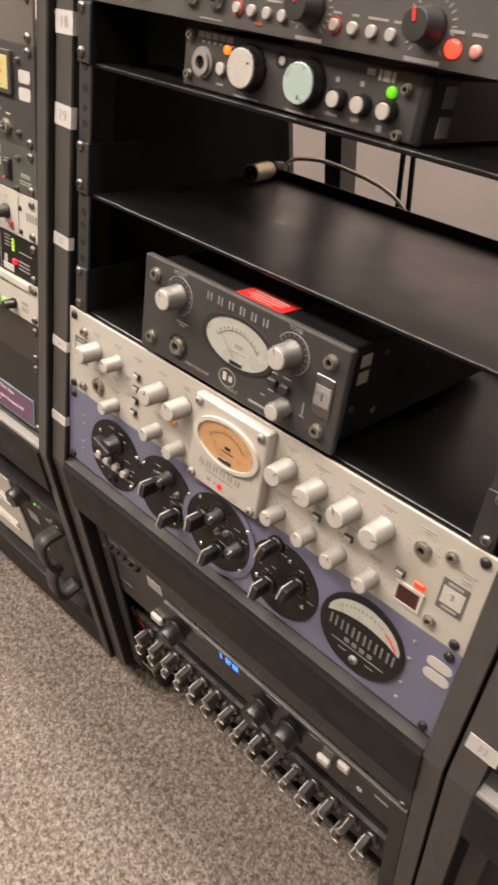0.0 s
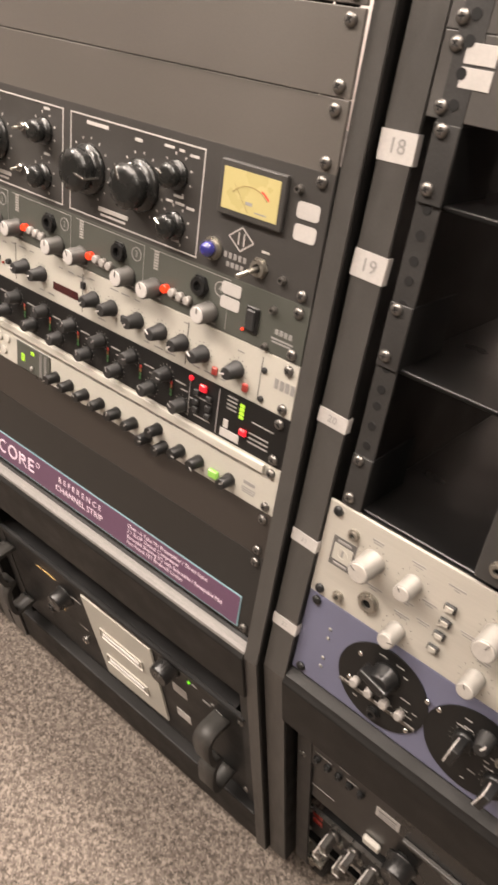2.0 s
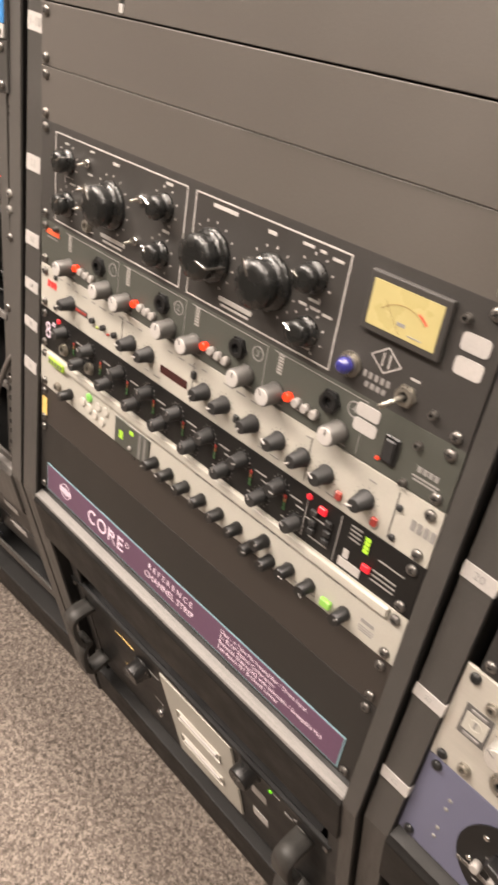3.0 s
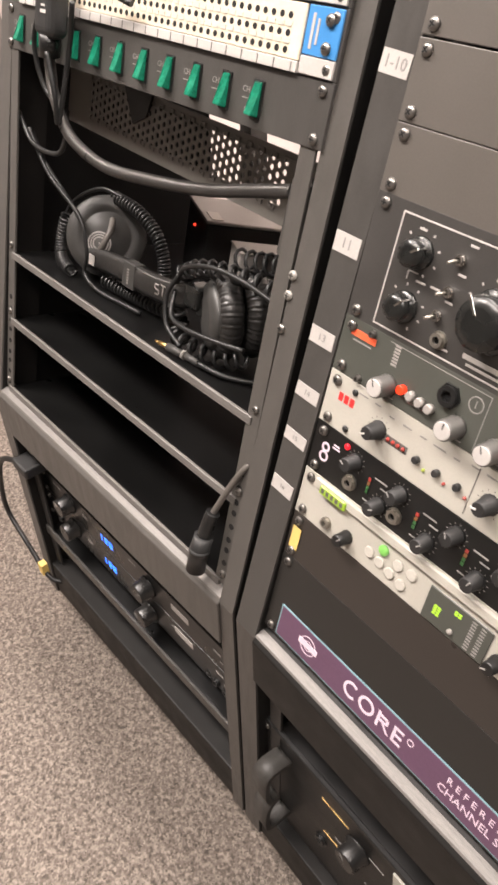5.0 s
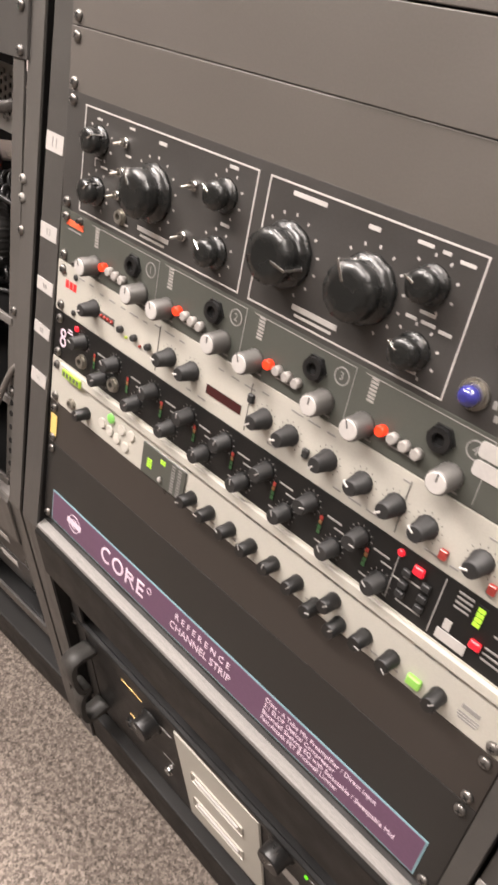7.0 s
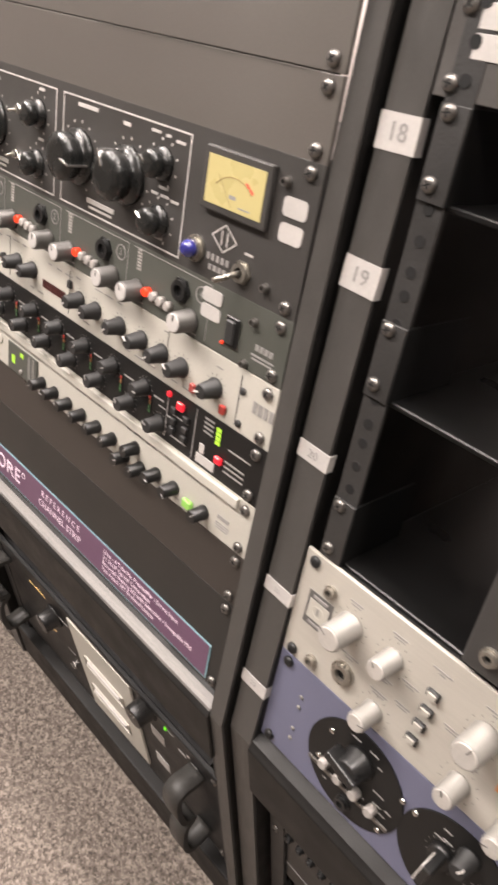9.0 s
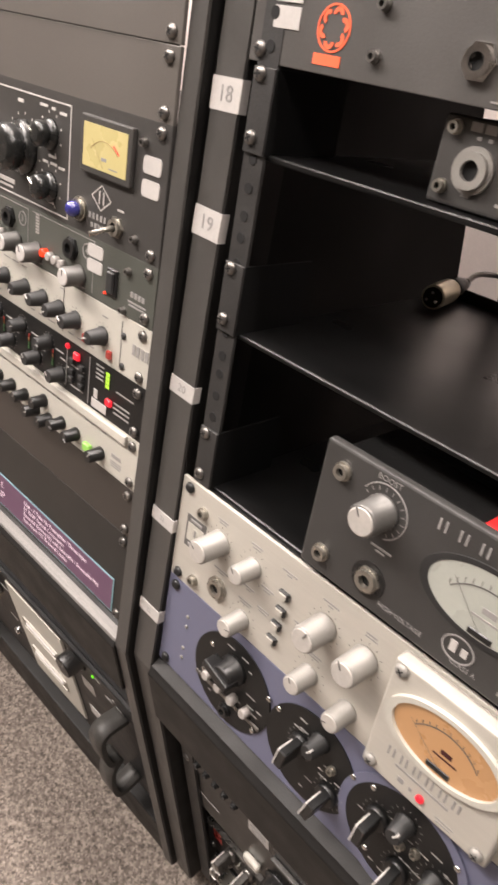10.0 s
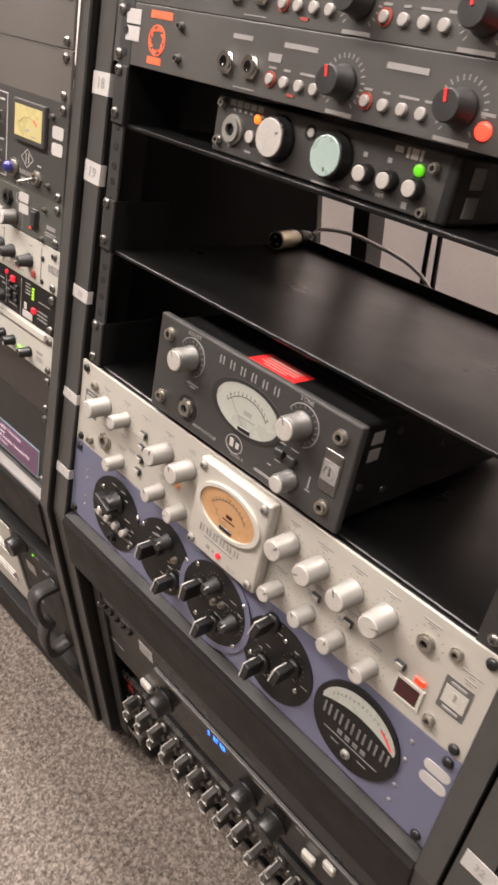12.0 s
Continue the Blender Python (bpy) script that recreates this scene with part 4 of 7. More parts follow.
def orange_logo_preamp(v, label):
    t = rack_device("preamplifier", RACK_C, v, 1, mat_preamp, label, "preamplifier", y=0.004, screws=((-1, 0), (-1, 1), (1, 0), (1, 1)), group="twin preamplifiers")
    for x in (-0.0988, -0.0732):
        jack(t, x, 0.0170, 0.0068, material=M_CHROME, name="input_socket", hexa=True)
    for x in (-0.0525, 0.0314):
        round_button(t, x, 0.0125, 0.0034, M_BTN, M_DULLRED)
    for x in (-0.0390, -0.0250, -0.0114, 0.0453, 0.0594, 0.0733):
        round_button(t, x, 0.0122, 0.0036, M_BTN)
    for x in (0.0110, 0.0975):
        knob(t, "red_line", x, 0.0195, -12)
    lamp(t, 0.1150, 0.0108, 0.0048, G_RED, label="glowing red lamp")
    lamp(t, 0.1290, 0.0112, 0.0036, mat("dim_pink_lamp", (0.55, 0.25, 0.22), 0.3), label="dim pink lamp")
    part("dial_scale", ticks([(0.0110, 0.0195), (0.0975, 0.0195)], 0.0138, 0.0168, 21, -140, 140, 0.0009, -0.0034), M_GREYPRINT, t)
    for z in (0.0345, 0.0225):
        part("sticker", box(-0.226, -0.207, -0.0036, -0.003, z - 0.0052, z + 0.0052, 0.0002, 1), M_PAPER, t, "white blank sticker")
    part("brand_mark", bars([(-0.1805, 0.0385, 0.027, 0.0052), (-0.1850, 0.0068, 0.018, 0.0050)], -0.0034), M_ORANGE, t, "orange printed bars")
    bm = add_ring(bmesh.new(), -0.1838, 0.0210, 0.0108, 0.0098, -0.003, -0.0034, 40)
    for k in range(6):
        a = radians(60 * k + 15)
        c = Vector((-0.1838 + 0.0062 * math.cos(a), 0, 0.0210 + 0.0062 * math.sin(a)))
        add_ring(bm, c.x, c.z, 0.0034, 0.0014, -0.003, -0.0034, 12, 60 * k - 60, 60 * k + 120)
    part("logo_mark", bm, M_ORANGE, t, "round orange leaf-like mark")
    for z in (0.0335, 0.0120):
        jack(t, -0.1548, z, 0.0026, material=M_SCREW, name="socket_screw")
    part("printed_legend", bars([(-0.086, 0.034, 0.020, 0.0030), (-0.030, 0.0340, 0.030, 0.0030), (0.056, 0.0335, 0.030, 0.0034), (0.012, 0.0022, 0.022, 0.0024), (0.0965, 0.0022, 0.024, 0.0024), (-0.078, 0.0030, 0.022, 0.0008), (-0.0525, 0.0195, 0.007, 0.0014), (-0.0385, 0.0195, 0.006, 0.0014), (-0.0200, 0.0195, 0.013, 0.0014), (0.0314, 0.0190, 0.006, 0.0014), (0.0455, 0.0190, 0.005, 0.0014), (0.0620, 0.0190, 0.014, 0.0014), (0.0760, 0.0190, 0.005, 0.0014), (0.1150, 0.0190, 0.009, 0.0018), (0.1290, 0.0190, 0.009, 0.0018), (-0.0520, 0.0255, 0.012, 0.0050)], -0.0034), M_GREYPRINT, t)
    part("orange_mark", bars([(-0.0320, 0.0055, 0.007, 0.0018)], -0.0035), M_DULLRED, t)
    return t


mat_preamp = mat("dark_grey_powder_panel", (0.066, 0.062, 0.058), 0.45, 0.0, 0.1, 20, 0.08, 900)


def small_preamp():
    """Black half-width one-unit preamplifier with big bright knobs."""
    t = thing("preamplifier", upper(RACK_C, -0.0080, 0.4122, 0.017), "small black half-width preamplifier with bright round knobs", "preamplifier")
    H = 0.0400
    part("front_panel", box(-0.1085, 0.1085, -0.004, 0.0, -0.0, H, 0.0022, 3), M_LA, t)
    body = part("chassis", box(-0.1075, 0.1075, 0.0, 0.20, 0.0008, H - 0.001, 0.0015, 2), M_CHASSIS, t)
    part("side_cheek", box(0.1000, 0.1095, -0.0045, 0.030, -0.0005, H + 0.0005, 0.003, 3), M_BLACK, t)
    for z in (0.0115, 0.0285):
        part("side_sticker", box(0.1093, 0.1100, 0.010, 0.024, z - 0.0062, z + 0.0062, 0.0002, 1), M_BTN, body)
    F = -0.004
    jack(t, -0.0865, 0.0182, 0.0085, F, M_ALU, "instrument_socket")
    round_button(t, -0.0665, 0.0170, 0.0044, M_ALUFACE, y=F)
    k1 = knob(t, "grace_white", -0.0385, 0.0212, 60, F)
    k2 = knob(t, "grace", 0.0150, 0.0205, 170, F)
    for x in (0.0430, 0.0625, 0.0825):
        knob(t, "grace_small", x, 0.0160, 0, F)
    part("recess", lathe([(0.0050, F), (0.0050, F - 0.0004)], 20, cx=-0.0105, cz=0.0305), M_HOLE, t)
    round_button(t, -0.0095, 0.0305, 0.0030, M_BTN, y=F, d=0.001)
    lamp(t, -0.0624, 0.0296, 0.0030, G_AMBER, F, label="glowing amber lamp")
    lamp(t, 0.0820, 0.0265, 0.0036, G_GREEN, F, label="glowing green lamp")
    for x, z in ((-0.1010, 0.0345), (-0.1010, 0.0085), (0.0925, 0.0300), (0.0920, 0.0040)):
        jack(t, x, z, 0.0028, F, M_NICKEL, "bolt")
    part("brand_mark", bars([(-0.0905 + 0.0074 * k, 0.0362, 0.0060, 0.0040) for k in range(5)] + [(-0.088 + 0.0060 * k, 0.0318, 0.0022, 0.0016) for k in range(6)], F - 0.0004), M_GREYPRINT, t)
    part("model_mark", bars([(0.0640, 0.0352, 0.0060, 0.0035), (0.0710, 0.0345, 0.0020, 0.0060), (0.0760, 0.0345, 0.0052, 0.0060), (0.0810, 0.0345, 0.0020, 0.0060)], F - 0.0004), M_ALUFACE, t)
    part("printed_legend", bars([(-0.087, 0.0070, 0.005, 0.0014), (-0.0675, 0.0065, 0.007, 0.0014), (-0.040, 0.0022, 0.024, 0.0014), (0.012, 0.0018, 0.026, 0.0014), (0.0395, 0.0270, 0.003, 0.003), (0.0590, 0.0275, 0.003, 0.003), (0.0775, 0.0050, 0.004, 0.004)], F - 0.0004), M_GREYPRINT, t)
    lettering("ribbon", 0.0040, M_WHITE, t, 0.0385, F - 0.0004, 0.0062)
    lettering("HPF", 0.0040, M_WHITE, t, 0.0580, F - 0.0004, 0.0060)
    return t


def rack_shelf(base, v, depth, label, x=0.0, w=0.452, lip=0.0, side=0.008, y0=0.004, t_edge=0.0035, material=None, edge=None):
    material = material or M_SHELF
    s = thing("rack_shelf", upper(base, x, v), label, "shelf", "rack shelves")
    part("tray", box(-w / 2, w / 2, y0, depth, -t_edge, 0.0, 0.0008, 1), material, s)
    if edge:
        part("front_edge", box(-w / 2, w / 2, y0 - 0.004, y0 - 0.0002, -t_edge - 0.001, 0.0015, 0.0006, 1), edge, s, "worn grey front edge")
    for sx in (-1, 1):
        if edge:
            screw(s, sx * 0.2285, 0.010, y=-0.0012)
        else:
            ear = part("ear", box(min(sx * 0.2165, sx * 0.2330), max(sx * 0.2165, sx * 0.2330), -0.0016, 0.0004, -0.0010, 0.0430, 0.0003, 1), M_RAIL, s)
            part("flange", box(min(sx * 0.2165, sx * 0.2180), max(sx * 0.2165, sx * 0.2180), 0.0006, 0.060, -0.0010, 0.0430), M_SIDE, s)
            screw(ear, sx * 0.2272, 0.0072, y=-0.0014)
            screw(ear, sx * 0.2272, 0.0395, y=-0.0014)
    part("back_lip", box(-w / 2, w / 2, depth - 0.0015, depth, 0.0, 0.010), material, s)
    return s


blue_channel_strip()
twin_meter_strip()
rack_shelf(RACK_C, 0.1905, 0.27, "black satin steel rack shelf carrying a preamplifier")
rack_shelf(RACK_C, 0.3048, 0.252, "empty black satin steel rack shelf")
rack_shelf(RACK_C, 0.4117, 0.26, "black satin steel rack shelf carrying a small preamplifier")
half_rack_preamp()
small_preamp()
orange_logo_preamp(0.4565, "dark grey preamplifier with red-lined knobs and orange logo")
orange_logo_preamp(0.4565 + U, "dark grey preamplifier with red-lined knobs, upper of two")


def add_oblong(x, z, w, h, r, y0, y1):
    """A thin plate with round corners."""
    bm = bmesh.new()
    rim = []
    for k in range(20):
        a = 2 * math.pi * (k + 0.5) / 20
        rim.append((x + math.copysign(w / 2 - r, math.cos(a)) + r * math.cos(a), z + math.copysign(h / 2 - r, math.sin(a)) + r * math.sin(a)))
    a, c = [[bm.verts.new((px, y, pz)) for px, pz in rim] for y in (y0, y1)]
    bm.faces.new(a)
    bm.faces.new(c[::-1])
    for k in range(20):
        bm.faces.new((a[k], c[k], c[(k + 1) % 20], a[(k + 1) % 20]))
    return bm


# ---- rack of processors ----
def tube_channel_strip():
    t = rack_device("channel_strip", RACK_B, B0 + 7 * U - 0.0008, 2, M_LA, "dark grey tube channel strip with glossy knobs and yellow meter", "channel strip")
    for x0, x1 in ((-0.2160, -0.0290), (-0.0195, 0.1315)):
        bm = bmesh.new()
        z0, z1, w = 0.0040, 0.0822, 0.0010
        add_box(bm, x0, x1, -0.0034, -0.0029, z1 - w, z1)
        add_box(bm, x0, x1, -0.0034, -0.0029, z0, z0 + w)
        add_box(bm, x0, x0 + w, -0.0034, -0.0029, z0 + w, z1 - w)
        add_box(bm, x1 - w, x1, -0.0034, -0.0029, z0 + w, z1 - w)
        part("printed_outline", bm, M_WHITE, t, "white printed outline")
    for x, z, a in ((-0.1265, 0.0415, -35), (0.0050, 0.0415, 100), (0.0668, 0.0425, -30)):
        knob(t, "bakelite_big", x, z, a)
    for x, z, a in ((-0.1945, 0.0610, 55), (-0.1940, 0.0245, 40), (-0.0545, 0.0600, -60), (-0.0555, 0.0228, -50), (0.1050, 0.0590, -70), (0.1062, 0.0220, -60)):
        knob(t, "bakelite_small", x, z, a)
    for x, z in ((-0.163, 0.067), (-0.164, 0.046), (-0.167, 0.029), (-0.085, 0.058), (-0.089, 0.023)):
        sw = jack(t, x, z, 0.0030, material=M_CHROME, name="toggle_switch")
        piece("lever", shared("lever", "lever", M_NICKEL, lambda: add_tube(bmesh.new(), [(0, -0.002, 0), (-0.0015, -0.006, -0.0008), (-0.003, -0.0095, -0.002)], 0.0011, 8)), sw, 0, 0)
    jack(t, -0.1600, 0.0150, 0.0048, material=M_NICKEL)
    sw = jack(t, 0.1930, 0.0148, 0.0062, material=M_NICKEL, name="power_toggle", hexa=True)
    piece("lever", shared("lever2", "lever", M_NICKEL, lambda: add_tube(bmesh.new(), [(0, -0.002, 0), (-0.002, -0.010, -0.002), (-0.005, -0.019, -0.005)], 0.0019, 10)), sw, 0, 0)
    jw = jack(t, 0.1475, 0.0162, 0.0070, material=M_NICKEL, name="pilot_lamp")
    piece("jewel", shared("jewel", "jewel", M_BLUEJEWEL, lambda: lathe([(0.0060, -0.003), (0.0060, -0.008), (0.0045, -0.0105), (0.0020, -0.0118)], 12)), jw, 0, 0, label="dark blue faceted jewel")
    bz = part("meter_bezel", box(0.1500, 0.2080, -0.0072, -0.003, 0.0440, 0.0810, 0.0010, 2), M_LA, t)
    part("meter_face", box(0.1540, 0.2040, -0.0076, -0.0070, 0.0485, 0.0765), G_METER, bz, "softly lit yellow meter dial")
    bm = add_ring(bmesh.new(), 0.1790, 0.045, 0.0225, 0.0220, -0.0076, -0.0079, 24, 45, 135)
    bm.faces.new([bm.verts.new(Vector((0.1790, -0.0080, 0.050)) + Vector(p)) for p in ((-0.0003, 0, 0), (0.0003, 0, 0), (-0.0140, 0, 0.0170), (-0.0144, 0, 0.0170))])
    part("meter_scale", bm, M_BRONZE, bz)
    part("meter_marking", bars([(0.1790, 0.0560, 0.006, 0.0022), (0.1900, 0.0515, 0.010, 0.0008)], -0.0078), M_GREYPRINT, bz)
    part("red_zone", add_ring(bmesh.new(), 0.1790, 0.045, 0.0242, 0.0232, -0.0076, -0.0079, 8, 45, 65), M_REDP, bz)
    bm = bmesh.new()
    for a, b in (((0, 1), (1.35, 0)), ((1.35, 0), (0, -1)), ((0, -1), (-1.35, 0)), ((-1.35, 0), (0, 1))):
        p, q = Vector((a[0], 0, a[1])) * 0.0085, Vector((b[0], 0, b[1])) * 0.0085
        n = (q - p).cross(Vector((0, 1, 0))).normalized() * 0.0005
        c = Vector((0.1730, -0.0034, 0.0295))
        bm.faces.new([bm.verts.new(c + o) for o in (p - n, q - n, q + n, p + n)])
    add_box(bm, 0.1700, 0.1710, -0.0034, -0.003, 0.0250, 0.0340)
    add_box(bm, 0.1750, 0.1760, -0.0034, -0.003, 0.0250, 0.0340)
    part("logo_mark", bm, M_WHITE, t)
    part("model_mark", bars([(0.1600 + 0.0046 * k, 0.0155, 0.0026, 0.0042) for k in range(5)] + [(0.1630 + 0.0045 * k, 0.0090, 0.0028, 0.0036) for k in range(4)], -0.0034), M_GREYPRINT, t)
    for z in (0.0620, 0.0475):
        part("sticker", add_oblong(0.2258, z, 0.0185, 0.0110, 0.0030, -0.0036, -0.003), M_PAPER, t, "white blank sticker")
    for x, z in ((0.2165, 0.0745), (0.2145, 0.0125)):
        jack(t, x, z, 0.0024, material=M_SCREW, name="socket_screw")
    rows = [(-0.122, 0.0755, 0.008, 0.0022), (-0.122, 0.0135, 0.036, 0.0032), (-0.122, 0.0090, 0.028, 0.0016), (0.0140, 0.0770, 0.026, 0.0026), (0.0620, 0.0750, 0.008, 0.0024), (0.0360, 0.0135, 0.036, 0.0034), (0.0360, 0.0090, 0.030, 0.0016), (-0.051, 0.0780, 0.008, 0.0020), (-0.051, 0.0420, 0.008, 0.0020), (0.095, 0.0770, 0.010, 0.0018), (0.108, 0.0765, 0.005, 0.0018), (0.121, 0.0750, 0.009, 0.0018), (0.108, 0.0440, 0.010, 0.0018), (0.099, 0.0390, 0.007, 0.0018), (0.110, 0.0390, 0.009, 0.0018), (0.121, 0.0380, 0.008, 0.0018), (0.108, 0.0110, 0.008, 0.0018), (-0.157, 0.0775, 0.006, 0.0014), (-0.159, 0.0585, 0.006, 0.0014), (-0.162, 0.0395, 0.006, 0.0014), (-0.1545, 0.0105, 0.006, 0.0014), (-0.199, 0.0450, 0.0008, 0.006), (-0.1950, 0.0480, 0.008, 0.0008), (-0.1750, 0.0440, 0.008, 0.0014), (-0.1870, 0.0435, 0.008, 0.0014), (-0.1970, 0.0755, 0.006, 0.0014), (0.196, 0.0265, 0.007, 0.0014)]
    part("printed_legend", bars(rows, -0.0034), M_WHITE, t)
    bm = ticks([(-0.1265, 0.0415), (0.0050, 0.0415), (0.0668, 0.0425)], 0.0235, 0.0255, 13, -140, 150, 0.0014, -0.0034)
    part("dial_scale", bm, M_WHITE, t)
    part("small_dial_scale", ticks([(-0.1945, 0.0610), (-0.1940, 0.0245), (-0.0545, 0.0600), (-0.0555, 0.0228), (0.1050, 0.0590), (0.1062, 0.0220)], 0.0140, 0.0160, 7, -90, 150, 0.0014, -0.0034), M_WHITE, t)
    return t


def four_channel_preamp():
    t = rack_device("preamplifier", RACK_B, B0 + 6 * U, 1, M_GREENGREY, "dark green-grey four-channel preamplifier with white knobs", "preamplifier")
    for k, x0 in enumerate((-0.1390, -0.0465, 0.0465, 0.1390)):
        for dx, z in ((-0.0490, 0.0115), (0.0120, 0.0115)):
            knob(t, "white_cap", x0 + dx, z, -25 if dx < 0 else 0)
        jack(t, x0, 0.0285, 0.0072, material=M_KNOBB, name="input_socket", hexa=True)
        for j in range(4):
            round_button(t, x0 - 0.0355 + 0.0085 * j, 0.0150 - 0.0005 * j, 0.0034, G_ORED if j == 0 else M_BTN, d=0.005)
        bm = bmesh.new()
        for j in range(7):
            add_box(bm, x0 - 0.0520, x0 - 0.0470, -0.0034, -0.003, 0.0262 + 0.0023 * j, 0.0276 + 0.0023 * j)
        part("level_scale", bm, M_BTN, t)
        part("number_ring", add_ring(bmesh.new(), x0 + 0.0200, 0.0320, 0.0058, 0.0050, -0.003, -0.0034, 24), M_GREYPRINT, t)
        lettering(str(k + 1), 0.0075, M_GREYPRINT, t, x0 + 0.0200, -0.0034, 0.0320, "channel_number")
        bm = bmesh.new()
        add_box(bm, x0 - 0.0570, x0 + 0.0290, -0.0033, -0.0029, 0.0412, 0.0417)
        add_box(bm, x0 + 0.0285, x0 + 0.0290, -0.0033, -0.0029, 0.0030, 0.0412)
        part("channel_line", bm, M_GREYPRINT, t)
        part("printed_legend", bars([(x0 - 0.0465, 0.0038, 0.010, 0.001), (x0 + 0.014, 0.0035, 0.010, 0.001), (x0 - 0.020, 0.0085, 0.020, 0.001)], -0.0033), M_GREYPRINT, t)
    part("brand_mark", bars([(-0.2200, 0.0345, 0.024, 0.0050)], -0.0034), M_ORANGE, t, "orange brand bar")
    part("brand_line", bars([(-0.2200, 0.0290, 0.018, 0.0010)], -0.0034), M_GREYPRINT, t)
    for z in (0.0350, 0.0240):
        part("sticker", add_oblong(0.1700, z, 0.0190, 0.0092, 0.0026, -0.0037, -0.003), M_PAPER, t, "white blank sticker")
    sw = part("rocker_switch", box(0.1870, 0.1990, -0.0050, -0.003, 0.0095, 0.0295, 0.0008, 1), M_KNOBB, t)
    part("rocker", box(0.1890, 0.1970, -0.0070, -0.0045, 0.0115, 0.0275, 0.0010, 1), M_KNOBM, sw)
    lamp(t, 0.1850, 0.0095, 0.0012, G_ORED)
    part("model_mark", bars([(0.2160 + 0.0042 * k, 0.0180, 0.0030, 0.0040) for k in range(4)] + [(0.2220, 0.0125, 0.020, 0.0012), (0.2220, 0.0100, 0.018, 0.0012)], -0.0034), M_GREYPRINT, t)
    for x, z in ((-0.2120, 0.0400), (-0.2140, 0.0040), (0.2110, 0.0330), (0.2080, 0.0040)):
        jack(t, x, z, 0.0022, material=M_SCREW, name="socket_screw")
    return t


def cream_processor():
    t = rack_device("microphone_processor", RACK_B, B0 + 5 * U, 1, M_CREAM, "light grey microphone processor with black tapered knobs", "audio processor")
    for (x, z), a in zip([(-184, 21.5), (-85, 21.5), (-59, 22), (16, 21.5), (40, 21.5), (73, 21.5), (101, 21.5), (126, 21), (149, 20), (185, 20.5)], [-120, -100, -110, -130, -115, -140, -60, -130, -60, -110]):
        knob(t, "taper", x * mm, z * mm, a)
    for x in (-146, -128, -110):
        round_button(t, x * mm, 0.0190, 0.0028, M_KNOBM, d=0.004)
        lamp(t, x * mm + 0.0075, 0.0150, 0.0012, glow("small_yellow_lamp", (0.6, 0.7, 0.1), 0.3) if x == -146 else M_OFFRED)
    part("display_window", box(-0.0420, -0.0060, -0.0036, -0.003, 0.0130, 0.0200), M_BROWNP, t, "dark red level window")
    bm = bmesh.new()
    for k in range(4):
        lamp(t, -0.1735 + 0.0048 * k, 0.0195, 0.0016, M_OFFRED)
    part("meter_window", box(-0.1760, -0.1560, -0.0033, -0.003, 0.0165, 0.0225), M_DARKPRINT, t)
    for x, z in ((0.0020, 0.0300), (0.0560, 0.0170), (0.1640, 0.0110), (0.1960, 0.0095)):
        button(t, x, z, 0.0050, 0.0065, M_OFFRED if x > 0.1 else M_KNOBM, d=0.003)
    for x, z in ((-0.2130, 0.0370), (-0.2130, 0.0060), (0.2110, 0.0300), (0.2115, 0.0065)):
        lamp(t, x, z, 0.0026, M_KNOBM, -0.003, 0.0020)
    part("brand_mark", bars([(-0.2255 + 0.0058 * k, 0.0275, 0.0042, 0.0066) for k in range(3)], -0.0034), M_REDP, t, "red brand mark")
    part("model_mark", bars([(0.2235 + 0.0050 * k, 0.0240, 0.0035, 0.0080) for k in range(4)], -0.0034), M_GREYPRINT, t)
    rows = []
    rnd = random.Random(9)
    for k in range(28):
        rows.append((-0.205 + 0.0145 * k, rnd.choice((0.0065, 0.0385, 0.0360)), rnd.uniform(0.005, 0.011), 0.0010))
    part("printed_legend", bars(rows, -0.0034), M_GREYPRINT, t)
    bm = bmesh.new()
    for x in (-0.1000, 0.0000, 0.1310, 0.2080):
        add_box(bm, x - 0.0003, x + 0.0003, -0.0034, -0.003, 0.0040, 0.0400)
    part("section_line", bm, M_DARKPRINT, t)
    part("dial_scale", ticks([(x * mm, z * mm) for x, z in ((-184, 21.5), (-85, 21.5), (-59, 22), (16, 21.5), (40, 21.5), (73, 21.5), (101, 21.5), (126, 21), (149, 20), (185, 20.5))], 0.0090, 0.0104, 11, -140, 140, 0.0005, -0.0033), M_DARKPRINT, t)
    return t


